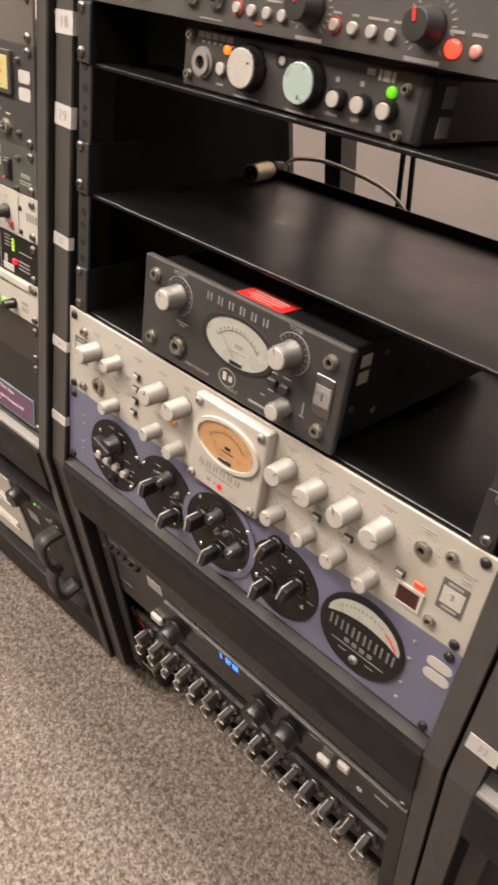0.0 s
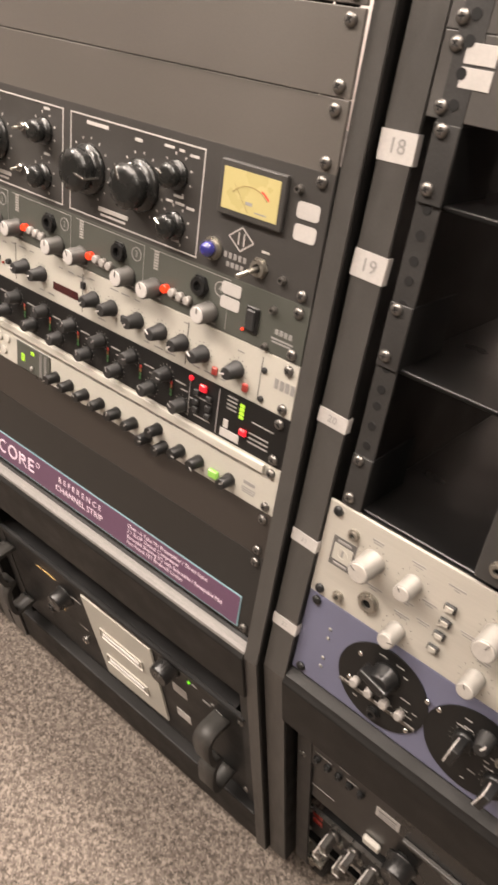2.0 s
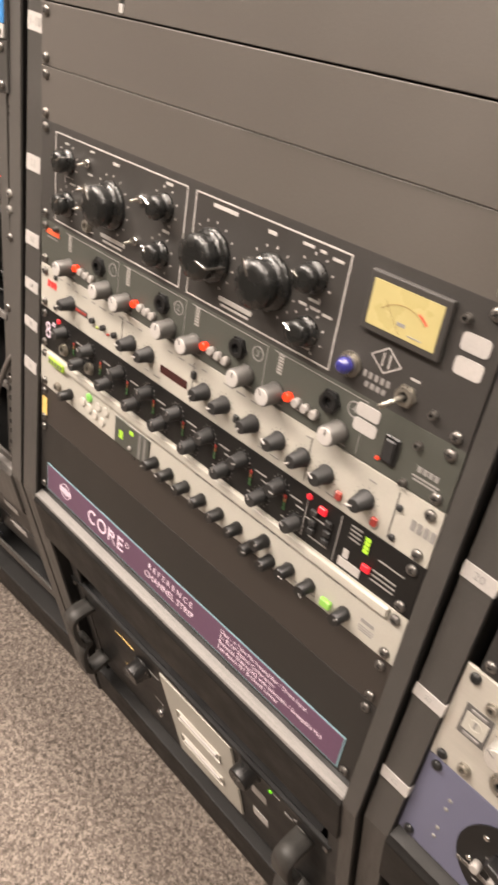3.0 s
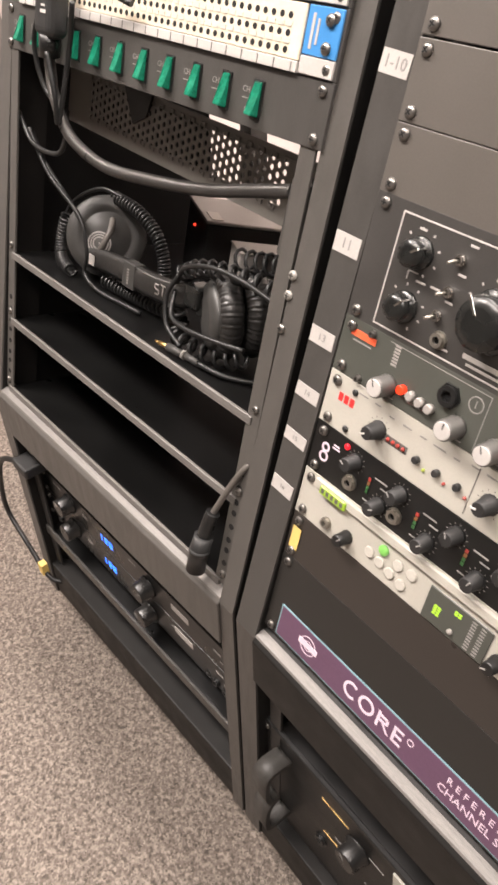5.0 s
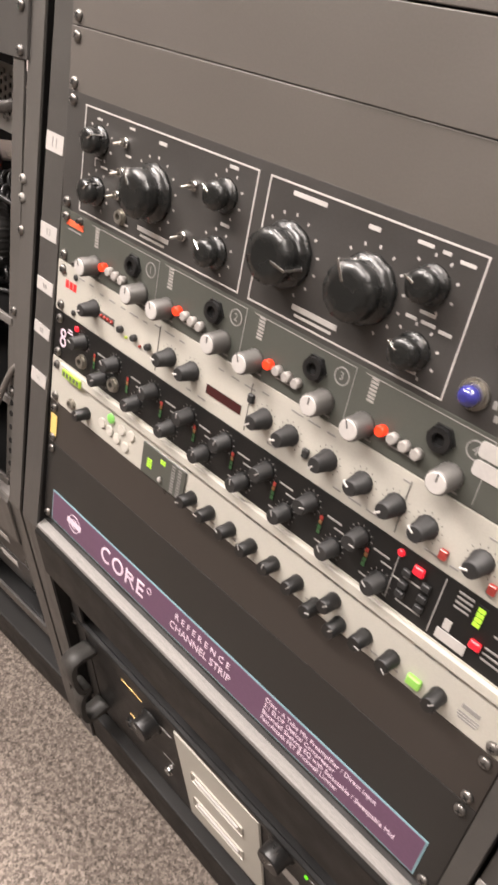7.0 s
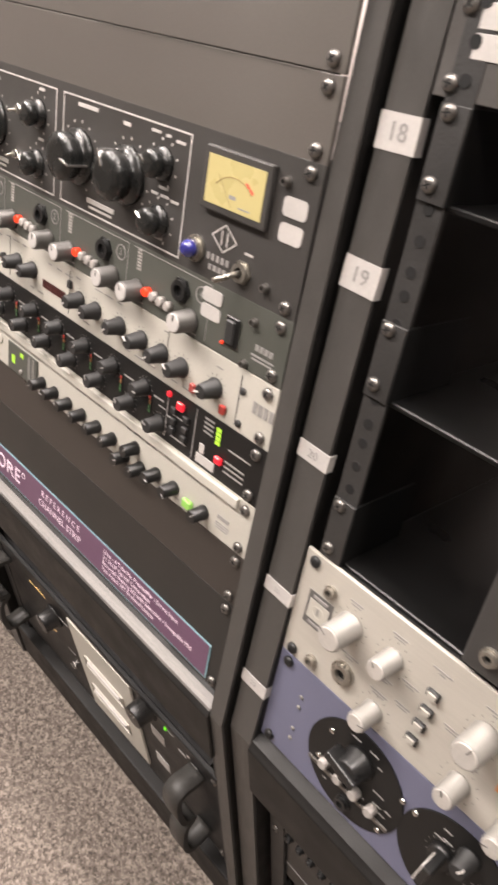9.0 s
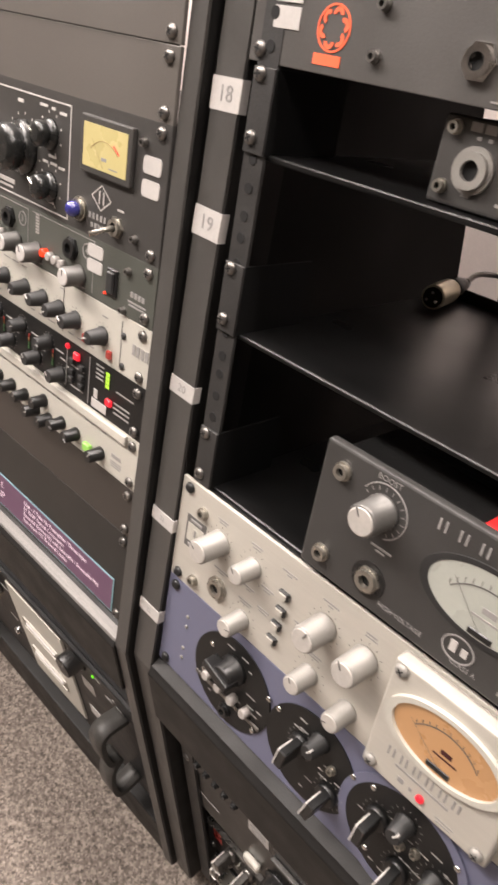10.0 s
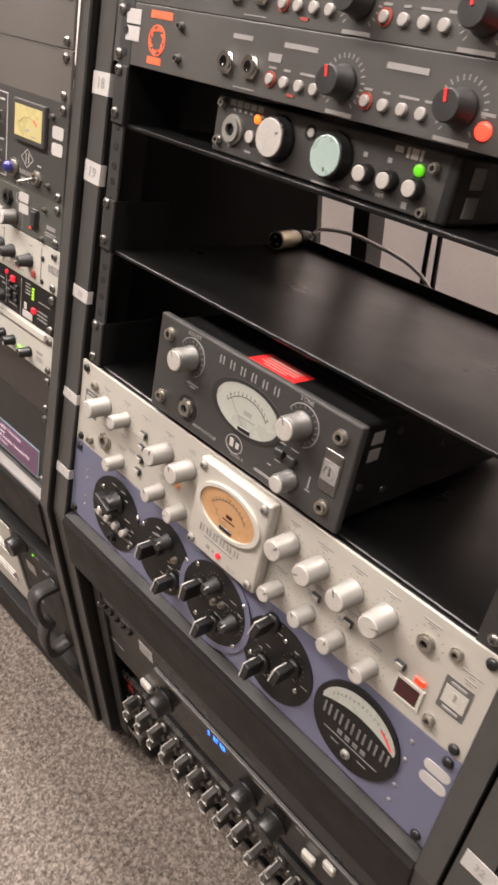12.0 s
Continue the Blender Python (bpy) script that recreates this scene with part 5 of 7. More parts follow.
def eight_channel_preamp():
    t = rack_device("preamplifier", RACK_B, B0 + 4 * U, 1, M_BLACK, "black eight-channel preamplifier with rows of small knobs", "preamplifier")
    for k, x in enumerate((-195, -149, -98, -55, -14, 28, 69, 111)):
        knob(t, "octo", x * mm, 0.0315, -70 + 23 * k)
    for k, x in enumerate((-164, -117, -73, -33, 9, 51, 94, 132)):
        knob(t, "octo", x * mm, 0.0115, 60 - 17 * k)
        bm = bmesh.new()
        lv = part("level_lamp_strip", box(x * mm - 0.0155, x * mm - 0.0120, -0.0034, -0.003, 0.0130, 0.0290), M_HOLE, t)
        for j in range(4):
            part("segment", box(x * mm - 0.0150, x * mm - 0.0125, -0.0038, -0.0033, 0.0140 + 0.0036 * j, 0.0168 + 0.0036 * j), (M_GREENSEG, M_GREENSEG, M_AMBSEG, M_OFFRED)[j], lv)
    jack(t, -0.1945, 0.0130, 0.0052, material=M_NICKEL, name="input_socket")
    jack(t, -0.1480, 0.0130, 0.0052, material=M_NICKEL, name="input_socket")
    part("brand_mark", add_ring(add_ring(bmesh.new(), -0.2265, 0.0180, 0.0048, 0.0030, -0.003, -0.0034, 20), -0.2265, 0.0262, 0.0042, 0.0024, -0.003, -0.0034, 20), M_LILAC, t, "lilac outlined mark")
    part("brand_line", bars([(-0.2160, 0.0325, 0.006, 0.0012), (-0.2160, 0.0300, 0.008, 0.0012)], -0.0034), M_LILAC, t)
    lamp(t, -0.2060, 0.0385, 0.0026, G_PINK)
    lamp(t, 0.1400, 0.0395, 0.0024, G_PINK)
    button(t, 0.1545, 0.0360, 0.0072, 0.0062, G_PINK, d=0.003, label="glowing red button")
    button(t, 0.2000, 0.0160, 0.0068, 0.0056, G_PINK, d=0.003, label="glowing red button")
    for x, z in ((0.1480, 0.0300), (0.1620, 0.0290), (0.1480, 0.0140), (0.1620, 0.0130), (0.1480, 0.0210), (0.1620, 0.0205)):
        button(t, x, z, 0.0058, 0.0048, M_KNOBM, d=0.003)
    lw = part("level_lamp_strip", box(0.1930, 0.1985, -0.0034, -0.003, 0.0255, 0.0405), M_HOLE, t)
    for j in range(4):
        part("segment", box(0.1935, 0.1980, -0.0038, -0.0033, 0.0262 + 0.0034 * j, 0.0288 + 0.0034 * j), G_YG, lw)
    part("section_line", bars([(0.1710, 0.0222, 0.0008, 0.040), (0.1390, 0.0222, 0.0006, 0.036)], -0.0034), M_GREYPRINT, t)
    rows = []
    rnd = random.Random(11)
    for k in range(8):
        x = (-164, -117, -73, -33, 9, 51, 94, 132)[k] * mm
        rows += [(x - 0.004, 0.0300, 0.012, 0.0012), (x - 0.012, 0.0080, 0.006, 0.001), (x + 0.010, 0.0215, 0.005, 0.001), (x + 0.001, 0.0250, 0.008, 0.001)]
    rows += [(0.1850, 0.0400 - 0.0035 * j, 0.010, 0.0012) for j in range(4)] + [(0.2150, 0.0180 - 0.0040 * j, 0.020, 0.0012) for j in range(3)] + [(0.2180, 0.0280, 0.022, 0.0010), (0.155, 0.0255, 0.018, 0.001), (0.155, 0.0080, 0.018, 0.001)]
    part("printed_legend", bars(rows, -0.0034), M_GREYPRINT, t)
    part("dial_scale", ticks([(x * mm, 0.0315) for x in (-195, -149, -98, -55, -14, 28, 69, 111)] + [(x * mm, 0.0115) for x in (-164, -117, -73, -33, 9, 51, 94, 132)], 0.0078, 0.0092, 11, -140, 140, 0.0007, -0.0034), M_GREYPRINT, t)
    part("sticker", box(0.1760, 0.1960, -0.0036, -0.003, 0.0030, 0.0105, 0.0002, 1), M_PAPER, t, "white worn sticker")
    part("sticker", box(0.1785, 0.1835, -0.0036, -0.003, 0.0115, 0.0190, 0.0002, 1), M_PAPER, t, "white worn sticker")
    return t


M_GREENSEG = mat("green_lamp_segment", (0.04, 0.12, 0.04), 0.3)
M_AMBSEG = mat("amber_lamp_segment", (0.22, 0.10, 0.04), 0.3)


def silver_channel_processor():
    """The silver one-unit with a thick bright case that stands proud."""
    t = rack_device("channel_processor", RACK_B, B0 + 3 * U, 1, M_CREAM, "light grey channel processor with green display and black knobs", "audio processor")
    part("top_ledge", box(-0.2250, 0.2260, -0.0065, -0.003, U - 0.0085, U - 0.0010, 0.0005, 1), M_CREAM, t, "bright raised upper edge")
    for k, x in enumerate((-37, -15.5, 7.5, 30, 53, 76, 95, 136, 158)):
        knob(t, "aphex", x * mm, 0.0125 if x != 95 else 0.0065, -120 + 31 * k)
    for x, z in ((116, 6.5), (107, 20.5), (193, 12), (-182, 13)):
        knob(t, "aphex", x * mm, z * mm, 40)
    jack(t, -0.2050, 0.0110, 0.0040, material=M_NICKEL, name="input_socket")
    part("brand_plate", box(-0.2170, -0.1890, -0.0085, -0.0065, 0.0345, 0.0415, 0.0004, 1), glow("lit_green_plate", (0.42, 0.62, 0.04), 0.35), t, "yellow-green lit name plate")
    part("brand_mark", bars([(-0.2135 + 0.0052 * k, 0.0380, 0.0030, 0.0040) for k in range(5)], -0.0088), M_DARKPRINT, t)
    lamp(t, -0.1465, 0.0262, 0.0044, glow("soft_green_button", (0.30, 0.72, 0.14), 0.35), h=0.003)
    for x, z in ((-158, 16), (-147, 14), (-136, 12), (-124, 10), (-118, 24), (-131, 23)):
        round_button(t, x * mm, z * mm, 0.0046, M_BTNW, d=0.0015)
    dp = part("display", box(-0.1010, -0.0460, -0.0042, -0.003, 0.0010, 0.0300, 0.0006, 1), M_GREENGREY, t, "dark green level display")
    for x, z, n in ((-0.0930, 0.0100, 4), (-0.0770, 0.0215, 2)):
        for j in range(n):
            for dx in (0, 0.0032):
                part("segment", box(x + dx, x + dx + 0.0026, -0.0046, -0.0041, z + 0.0022 * j, z + 0.0022 * j + 0.0015), G_YG, dp)
    bm = bmesh.new()
    for j in range(10):
        for dx in (0.0, 0.0075):
            add_box(bm, -0.0630 + dx, -0.0590 + dx, -0.0044, -0.0041, 0.0030 + 0.0026 * j, 0.0042 + 0.0026 * j)
    part("display_scale", bm, M_GREYPRINT, dp)
    lamp(t, -0.0750, 0.0070, 0.0022, M_BTN, -0.0042)
    button(t, 0.1765, 0.0095, 0.0100, 0.0075, glow("dim_green_button", (0.36, 0.70, 0.12), 0.30), d=0.004, label="glowing green button")
    rows = []
    rnd = random.Random(13)
    for k in range(30):
        rows.append((-0.045 + 0.0083 * k, rnd.choice((0.0055, 0.0320)), rnd.uniform(0.004, 0.007), 0.0009))
    part("printed_legend", bars(rows, -0.0033), M_GREYPRINT, t)
    part("model_mark", bars([(0.2135, 0.0180, 0.012, 0.003), (0.2135, 0.0130, 0.014, 0.0010), (0.2135, 0.0110, 0.014, 0.0010), (0.2135, 0.0090, 0.012, 0.0010)], -0.0034), M_GREYPRINT, t)
    return t


def blank_panel(v, units, label, material=None, h=None):
    t = rack_device("blank_panel", RACK_B, v, units, material or M_BLANK, label, "blank panel", depth=0.003, group="blank rack panels", h=h)
    return t


tube_channel_strip()
four_channel_preamp()
cream_processor()
eight_channel_preamp()
silver_channel_processor()
M_BLANKB = mat("brown_black_blank_panel", (0.034, 0.029, 0.0255), 0.33, 0.0, 0.08, 8, 0.05, 700)
blank_panel(B0 + 2 * U, 1, "dark brown-grey steel blank rack panel", M_BLANKB)
M_BLANKD = mat("dark_grey_blank_panel", (0.021, 0.0198, 0.0183), 0.42, 0.0, 0.1, 9, 0.06, 700, spec=0.42)
low_blank = blank_panel(B0, 2, "dark grey steel blank panel behind a purple sticker", M_BLANKD)
for k in range(6):
    bp = blank_panel(0.4148 + 0.0438 * k + (0.0050 if k > 1 else 0.0), 1, "grey-black steel blank rack panel with lighter edge", h=0.0478 if k == 1 else 0.0436)
    # Dark backing added behind the seam to keep wall light from showing.
    part("added_backing", box(-0.205, 0.205, 0.004, 0.016, 0.034, 0.052), M_CHASSIS, bp)
    if k == 2:
        sl = part("slot", box(-0.1275, -0.1225, -0.0034, -0.0028, 0.0050, 0.0300, 0.0002, 1), M_CHASSIS, bp, "dark upright slot")
        part("slot_tab", box(-0.1275, -0.1225, -0.0040, -0.0032, 0.0020, 0.0080, 0.0003, 1), M_PAPER, sl, "small white tab")
    if k == 0:
        part("edge_strip", box(0.020, 0.225, -0.0033, -0.0024, 0.0428, 0.0433), M_WORN, bp, "lighter edge line")

# purple strip sticker along the foot of the blank panel
st = thing("strip_sticker", upper(RACK_B, 0, B0, -0.0032), "plum purple strip sticker with pale lettering on a panel", "sticker")
part("backing", box(-0.2255, 0.2255, -0.0006, 0.0, 0.0030, 0.0385, 0.0002, 1), M_CYAN, st, "pale cyan border")
part("field", box(-0.2240, 0.2240, -0.0009, -0.0005, 0.0045, 0.0370), M_PURPLE, st)
bm = add_ring(bmesh.new(), -0.1860, 0.0215, 0.0095, 0.0089, -0.0009, -0.0012, 30)
add_ring(bm, -0.1860, 0.0215, 0.0052, 0.0047, -0.0009, -0.0012, 24)
add_box(bm, -0.1975, -0.1745, -0.0012, -0.0009, 0.0185, 0.0245)
part("emblem", bm, M_LILAC, st)
mark = add_ring(add_ring(add_ring(bars([(-0.1310, 0.0262, 0.0024, 0.0150), (-0.1265, 0.0310, 0.0070, 0.0022), (-0.1270, 0.0262, 0.0060, 0.0022), (-0.1225, 0.0286, 0.0024, 0.0050), (-0.1150, 0.0262, 0.0024, 0.0150), (-0.1110, 0.0326, 0.0080, 0.0022), (-0.1110, 0.0262, 0.0070, 0.0022), (-0.1110, 0.0198, 0.0080, 0.0022)], -0.0013), -0.1435, 0.0262, 0.0080, 0.0056, -0.0009, -0.0012, 30), -0.1600, 0.0262, 0.0080, 0.0056, -0.0009, -0.0012, 26, 50, 310), -0.1005, 0.0315, 0.0030, 0.0024, -0.0009, -0.0012, 20)
mark.faces.new([mark.verts.new((x, -0.0013, z)) for x, z in ((-0.1282, 0.0262), (-0.1210, 0.0187), (-0.1178, 0.0187), (-0.1252, 0.0262))])
part("product_mark", mark, M_LILAC, st, "large pale product mark", at=pose(0.0398, 0, -0.0070) @ Matrix.Diagonal((1.07, 1, 1.07, 1)))
lettering("R E F E R E N C E", 0.0092, M_LILAC, st, 0.0030, -0.0012, 0.0275, wide=1.02)
lettering("CHANNEL STRIP", 0.0105, M_LILAC, st, 0.0020, -0.0012, 0.0160, wide=1.0)
for k, (txt, z) in enumerate((("Class - A Tube Mic Preamplifier / Direct Input", 0.0360), ("3:1 ELOP Optical Compressor", 0.0295), ("Baxandall Shelving EQ with Selectable / Sweepable Mid", 0.0230), ("Fast-Attack FET Brickwall Limiter", 0.0165))):
    lettering(txt, 0.0064, M_LILAC, st, 0.0775, -0.0012, z - 0.0050, align="LEFT", wide=0.90)
tape = thing("tape_tag", upper(RACK_B, 0, B0, -0.0036), "small yellow tape tag stuck on a blank panel", "tape")
part("tag", box(-0.2370, -0.2270, -0.0004, 0.0, 0.0980, 0.1200, 0.0001, 1), M_YELLOW, tape)


# number labels wrapped on the posts
def post_label(rack, x, v, h, text, size):
    lb = part("number_label", add_box(box(-0.0126, 0.0126, -0.0005, 0.0, -h / 2, h / 2), 0.0120, 0.0126, 0.0001, 0.0060, -h / 2, h / 2), M_PAPER, rack, "white paper number label", at=pose(0, 0, KNEE_Z, -LEAN_BACK) @ pose(x, -PROUD + 0.0214 * v - 0.0006, v, -1.2, random.uniform(-3, 3), 0))
    lettering(text, size, M_GREYPRINT, lb, 0, -0.0007, 0, "number")


for v, h, text, size in ((0.4370, 0.0180, "18", 0.0128), (0.3640, 0.0180, "19", 0.0128), (0.2515, 0.0120, "20", 0.0085), (0.1435, 0.0110, "21", 0.0060), (0.0545, 0.0110, "22", 0.0060)):
    post_label(rack_c, -0.2540, v, h, text, size)
for v, h, text, size in ((0.4890, 0.0145, "1-10", 0.0110), (0.3720, 0.0145, "11", 0.0110), (0.3000, 0.0130, "13", 0.0085), (0.2525, 0.0115, "14", 0.0070), (0.2110, 0.0110, "15", 0.0065), (0.1630, 0.0130, "16", 0.0060)):
    post_label(rack_b, -0.2580, v, h, text, size)
post_label(rack_d, -0.2500, 0.0430, 0.0150, "32", 0.0090)


# ---- lower halves ----
def lower_device(name, base, z, h, y, material, label, category, w=0.4720, depth=0.25, x=0.0):
    t = thing(name, lower(base, x, z, y), label, category)
    part("front_panel", box(-w / 2, w / 2, -0.003, 0.0, 0.0004, h - 0.0004, 0.0008, 2), material, t)
    part("chassis", box(-w / 2 + 0.02, w / 2 - 0.02, 0.0, depth, 0.002, h - 0.002), M_CHASSIS, t)
    for sx in (-1, 1):
        for z1 in (0.008, h - 0.008):
            screw(t, sx * (w / 2 - 0.007), z1)
    return t


def strap_handle(t, x, z0, z1, out, w=0.024):
    """A wide black strap bowed out from the panel."""
    prof = [(0.0, z1), (-out * 0.75, z1 + 0.002), (-out, z1 - 0.012), (-out * 0.92, (z0 + z1) / 2 + 0.01), (-out * 0.55, (z0 + z1) / 2 + 0.002), (-out * 0.92, (z0 + z1) / 2 - 0.012), (-out, z0 + 0.012), (-out * 0.75, z0 - 0.002), (0.0, z0)]
    pts = smooth_path([(0, y, z) for y, z in prof], 6)
    bm = bmesh.new()
    rows = []
    for i, p in enumerate(pts):
        d = (pts[min(i + 1, len(pts) - 1)] - pts[max(i - 1, 0)]).normalized()
        n = Vector((0, -d.z, d.y)) * 0.003
        rows.append([bm.verts.new(Vector((sx, p.y, p.z)) + o) for sx, o in ((-w / 2, n), (w / 2, n), (w / 2, -n), (-w / 2, -n))])
    for a, b in zip(rows, rows[1:]):
        for k in range(4):
            f = bm.faces.new((a[k], a[(k + 1) % 4], b[(k + 1) % 4], b[k]))
            f.smooth = k in (0, 2)
    bm.faces.new(rows[0][::-1])
    bm.faces.new(rows[-1])
    return part("handle", bm, M_STRAP, t, "wide bowed black handle", at=pose(x, -0.003, 0))


def power_amp():
    t = lower_device("power_amplifier", RACK_B, 0.1610, 0.1780, 0.008, M_BLACK, "black power amplifier with pale centre plate and strap handles", "amplifier", x=-0.0120)
    strap_handle(t, 0.2000, 0.030, 0.148, 0.034)
    strap_handle(t, -0.2000, 0.030, 0.148, 0.034)
    bm = bmesh.new()
    a = [bm.verts.new(p) for p in ((-0.040, -0.006, 0.172), (0.090, -0.006, 0.176), (0.099, -0.006, 0.020), (-0.022, -0.006, 0.014))]
    b = [bm.verts.new((v.co.x, -0.003, v.co.z)) for v in a]
    bm.faces.new(a)
    bm.faces.new(b[::-1])
    for k in range(4):
        bm.faces.new((a[k], b[k], b[(k + 1) % 4], a[(k + 1) % 4]))
    bmesh.ops.bevel(bm, geom=list(bm.edges), offset=0.001, segments=2, affect="EDGES")
    cp = part("centre_plate", bm, M_CREAM, t, "pale grey metal centre plate")
    for z in (0.118, 0.060):
        part("plate_slot", box(-0.012, 0.068, -0.0066, -0.0058, z - 0.010, z + 0.010, 0.002, 2), M_SILVER, cp)
        part("slot_rib", box(-0.006, 0.062, -0.0090, -0.006, z - 0.003, z + 0.003, 0.0014, 2), M_WHITE, cp)
    k1 = knob(t, "amp", 0.118, 0.168, 30)
    knob(t, "amp", -0.085, 0.130, -30)
    lamp(t, 0.150, 0.166, 0.0022, G_GREEN)
    for z in (0.126, 0.068):
        part("sticker", box(0.118, 0.142, -0.0036, -0.003, z - 0.009, z + 0.009, 0.0002, 1), M_PAPER, t, "small white sticker")
    part("printed_legend", bars([(0.176, 0.150, 0.012, 0.004), (0.195, 0.150, 0.010, 0.004), (0.186, 0.158, 0.004, 0.004), (0.158, 0.166, 0.010, 0.0014), (-0.060, 0.140, 0.020, 0.0014), (-0.060, 0.080, 0.018, 0.0014), (-0.110, 0.100, 0.012, 0.002)], -0.0034), M_GREYPRINT, t)
    part("gold_line", bars([(-0.120, 0.150, 0.040, 0.0014), (-0.115, 0.085, 0.036, 0.0014)], -0.0036), M_BRASS, t)
    jack(t, -0.135, 0.060, 0.007, material=M_KNOBB)
    jack(t, -0.062, 0.050, 0.005, material=M_CHROME)
    part("vent_ledge", box(-0.236, 0.236, -0.006, 0.0, 0.1780, 0.1860, 0.001, 1), M_CHASSIS, t)
    return t


power_amp()


def lit_unit(base, z, y, h, label, x_led, z_led, knobs, material):
    t = lower_device("audio_interface", base, z, h, y, material, label, "audio interface")
    for k, dx in enumerate((0.0, 0.009, 0.020)):
        bm = bmesh.new()
        x0 = x_led + dx
        add_box(bm, x0, x0 + 0.0020, -0.0036, -0.003, z_led, z_led + 0.0120)
        if k:
            for dz in (0.0, 0.0050, 0.0100):
                add_box(bm, x0 + 0.0022, x0 + 0.0060, -0.0036, -0.003, z_led + dz, z_led + dz + 0.0020)
            add_box(bm, x0 + 0.0062, x0 + 0.0080, -0.0036, -0.003, z_led + (0.0 if k == 2 else 0.006), z_led + 0.0120)
        part("digit", bm, G_BLUE, t, "glowing blue digit")
    part("display_window", box(x_led - 0.006, x_led + 0.034, -0.0033, -0.003, z_led - 0.004, z_led + 0.016), M_BAKELITE, t, "glossy black display window")
    for x, zk in knobs:
        knob(t, "amp", x, zk, random.uniform(-90, 90))
    return t


M_SATIN = mat("satin_black_front", (0.010, 0.010, 0.0098), 0.30, 0.0, 0.25, 14, 0.05, 700)
# far rack: two lit interfaces, a shelf rail
ai = lit_unit(RACK_A, 0.3070, 0.020, 0.0480, "black rack audio interface with blue digits", -0.068, 0.018, ((-0.155, 0.026), (0.045, 0.018)), M_SATIN)
part("sticker", box(0.098, 0.134, -0.0036, -0.003, 0.024, 0.035, 0.0002, 1), M_PAPER, ai, "white label strip")
part("printed_legend", bars([(0.105, 0.030, 0.014, 0.0014), (0.010, 0.036, 0.018, 0.0018), (-0.110, 0.030, 0.012, 0.0050), (-0.190, 0.036, 0.022, 0.0018), (0.190, 0.028, 0.014, 0.0030), (0.200, 0.016, 0.010, 0.0030)], -0.0034), M_GREYPRINT, ai)
ai = lit_unit(RACK_A, 0.2580, 0.020, 0.0480, "black rack audio interface with blue digits, lower of two", -0.070, 0.016, ((-0.155, 0.024), (0.042, 0.012)), M_SATIN)
part("sticker", box(0.100, 0.138, -0.0036, -0.003, 0.028, 0.039, 0.0002, 1), M_PAPER, ai, "white label strip")
part("printed_legend", bars([(0.100, 0.034, 0.014, 0.0014), (0.010, 0.036, 0.018, 0.0018), (-0.110, 0.028, 0.012, 0.0050), (0.192, 0.034, 0.014, 0.0030), (0.204, 0.020, 0.010, 0.0030)], -0.0034), M_GREYPRINT, ai)
for x in (-0.200, -0.180, 0.205, 0.185):
    jack(ai, x, 0.010, 0.0050, material=M_KNOBB)
sh = thing("rack_shelf", lower(RACK_A, 0, 0.2240), "black steel rack shelf, empty, low in the rack", "shelf", "rack shelves")
part("tray", box(-0.236, 0.236, 0.004, 0.36, 0.0, 0.004, 0.001, 1), M_SHELF, sh)
part("front_lip", box(-0.236, 0.236, 0.000, 0.004, -0.004, 0.014, 0.001, 1), M_FRAME, sh)

# middle rack: plain unit, lit unit and the mixer with two rows of knobs
up1 = lower_device("preamplifier", RACK_C, 0.3510, 0.0820, 0.008, M_SATIN, "plain black rack unit with white print and sticker", "preamplifier")
part("printed_legend", bars([(-0.205, 0.052, 0.034, 0.0024), (-0.180, 0.038, 0.012, 0.0018), (-0.160, 0.050, 0.018, 0.0018), (-0.205, 0.030, 0.020, 0.0014), (-0.170, 0.026, 0.014, 0.0014)], -0.0034), M_GREYPRINT, up1)
sk = part("sticker", box(-0.142, -0.116, -0.0036, -0.003, 0.004, 0.022, 0.0002, 1), M_PAPER, up1, "white printed sticker")
part("label_print", bars([(-0.129, 0.017, 0.020, 0.0018), (-0.129, 0.012, 0.018, 0.0012), (-0.129, 0.008, 0.020, 0.0012)], -0.0039), M_DIM, sk)
for k in range(5):
    jack(up1, -0.212 + 0.013 * k, 0.018, 0.0034, material=M_SCREWB)
part("panel_lip", box(-0.110, 0.2360, -0.0075, -0.003, 0.0005, 0.0060, 0.0010, 2), M_FRAME, up1)
ai2 = lit_unit(RACK_C, 0.2730, 0.0105, 0.0760, "black rack unit with blue digits, dark knobs and white switches", -0.022, 0.052, ((-0.106, 0.020), (0.084, 0.022), (0.040, 0.016)), M_SATIN)
for x, z, w in ((-0.140, 0.014, 0.020), (0.134, 0.032, 0.016), (0.160, 0.056, 0.014)):
    button(ai2, x, z, w, 0.012, M_BTNW, d=0.006)
part("ring_mark", add_ring(bmesh.new(), 0.179, 0.030, 0.0036, 0.0022, -0.003, -0.0036, 20), M_WHITE, ai2)
part("printed_legend", bars([(0.118, 0.056, 0.012, 0.0016), (0.138, 0.056, 0.012, 0.0016), (-0.205, 0.030, 0.030, 0.0012), (0.205, 0.046, 0.016, 0.0040), (0.060, 0.058, 0.020, 0.0014), (-0.060, 0.060, 0.018, 0.0014)], -0.0034), M_GREYPRINT, ai2)

pu = lower_device("mixer_unit", RACK_C, 0.1400, 0.0660, 0.024, M_CHASSIS, "black rack mixer with two rows of silver-edged knobs", "mixer")
# Silver knob edges, brightened so the colour holds their glints too.
M_EDGE = mat("silver_edge_with_glint", (0.62, 0.60, 0.56), 0.35, 0.4, 0.2, 120, 0.0)


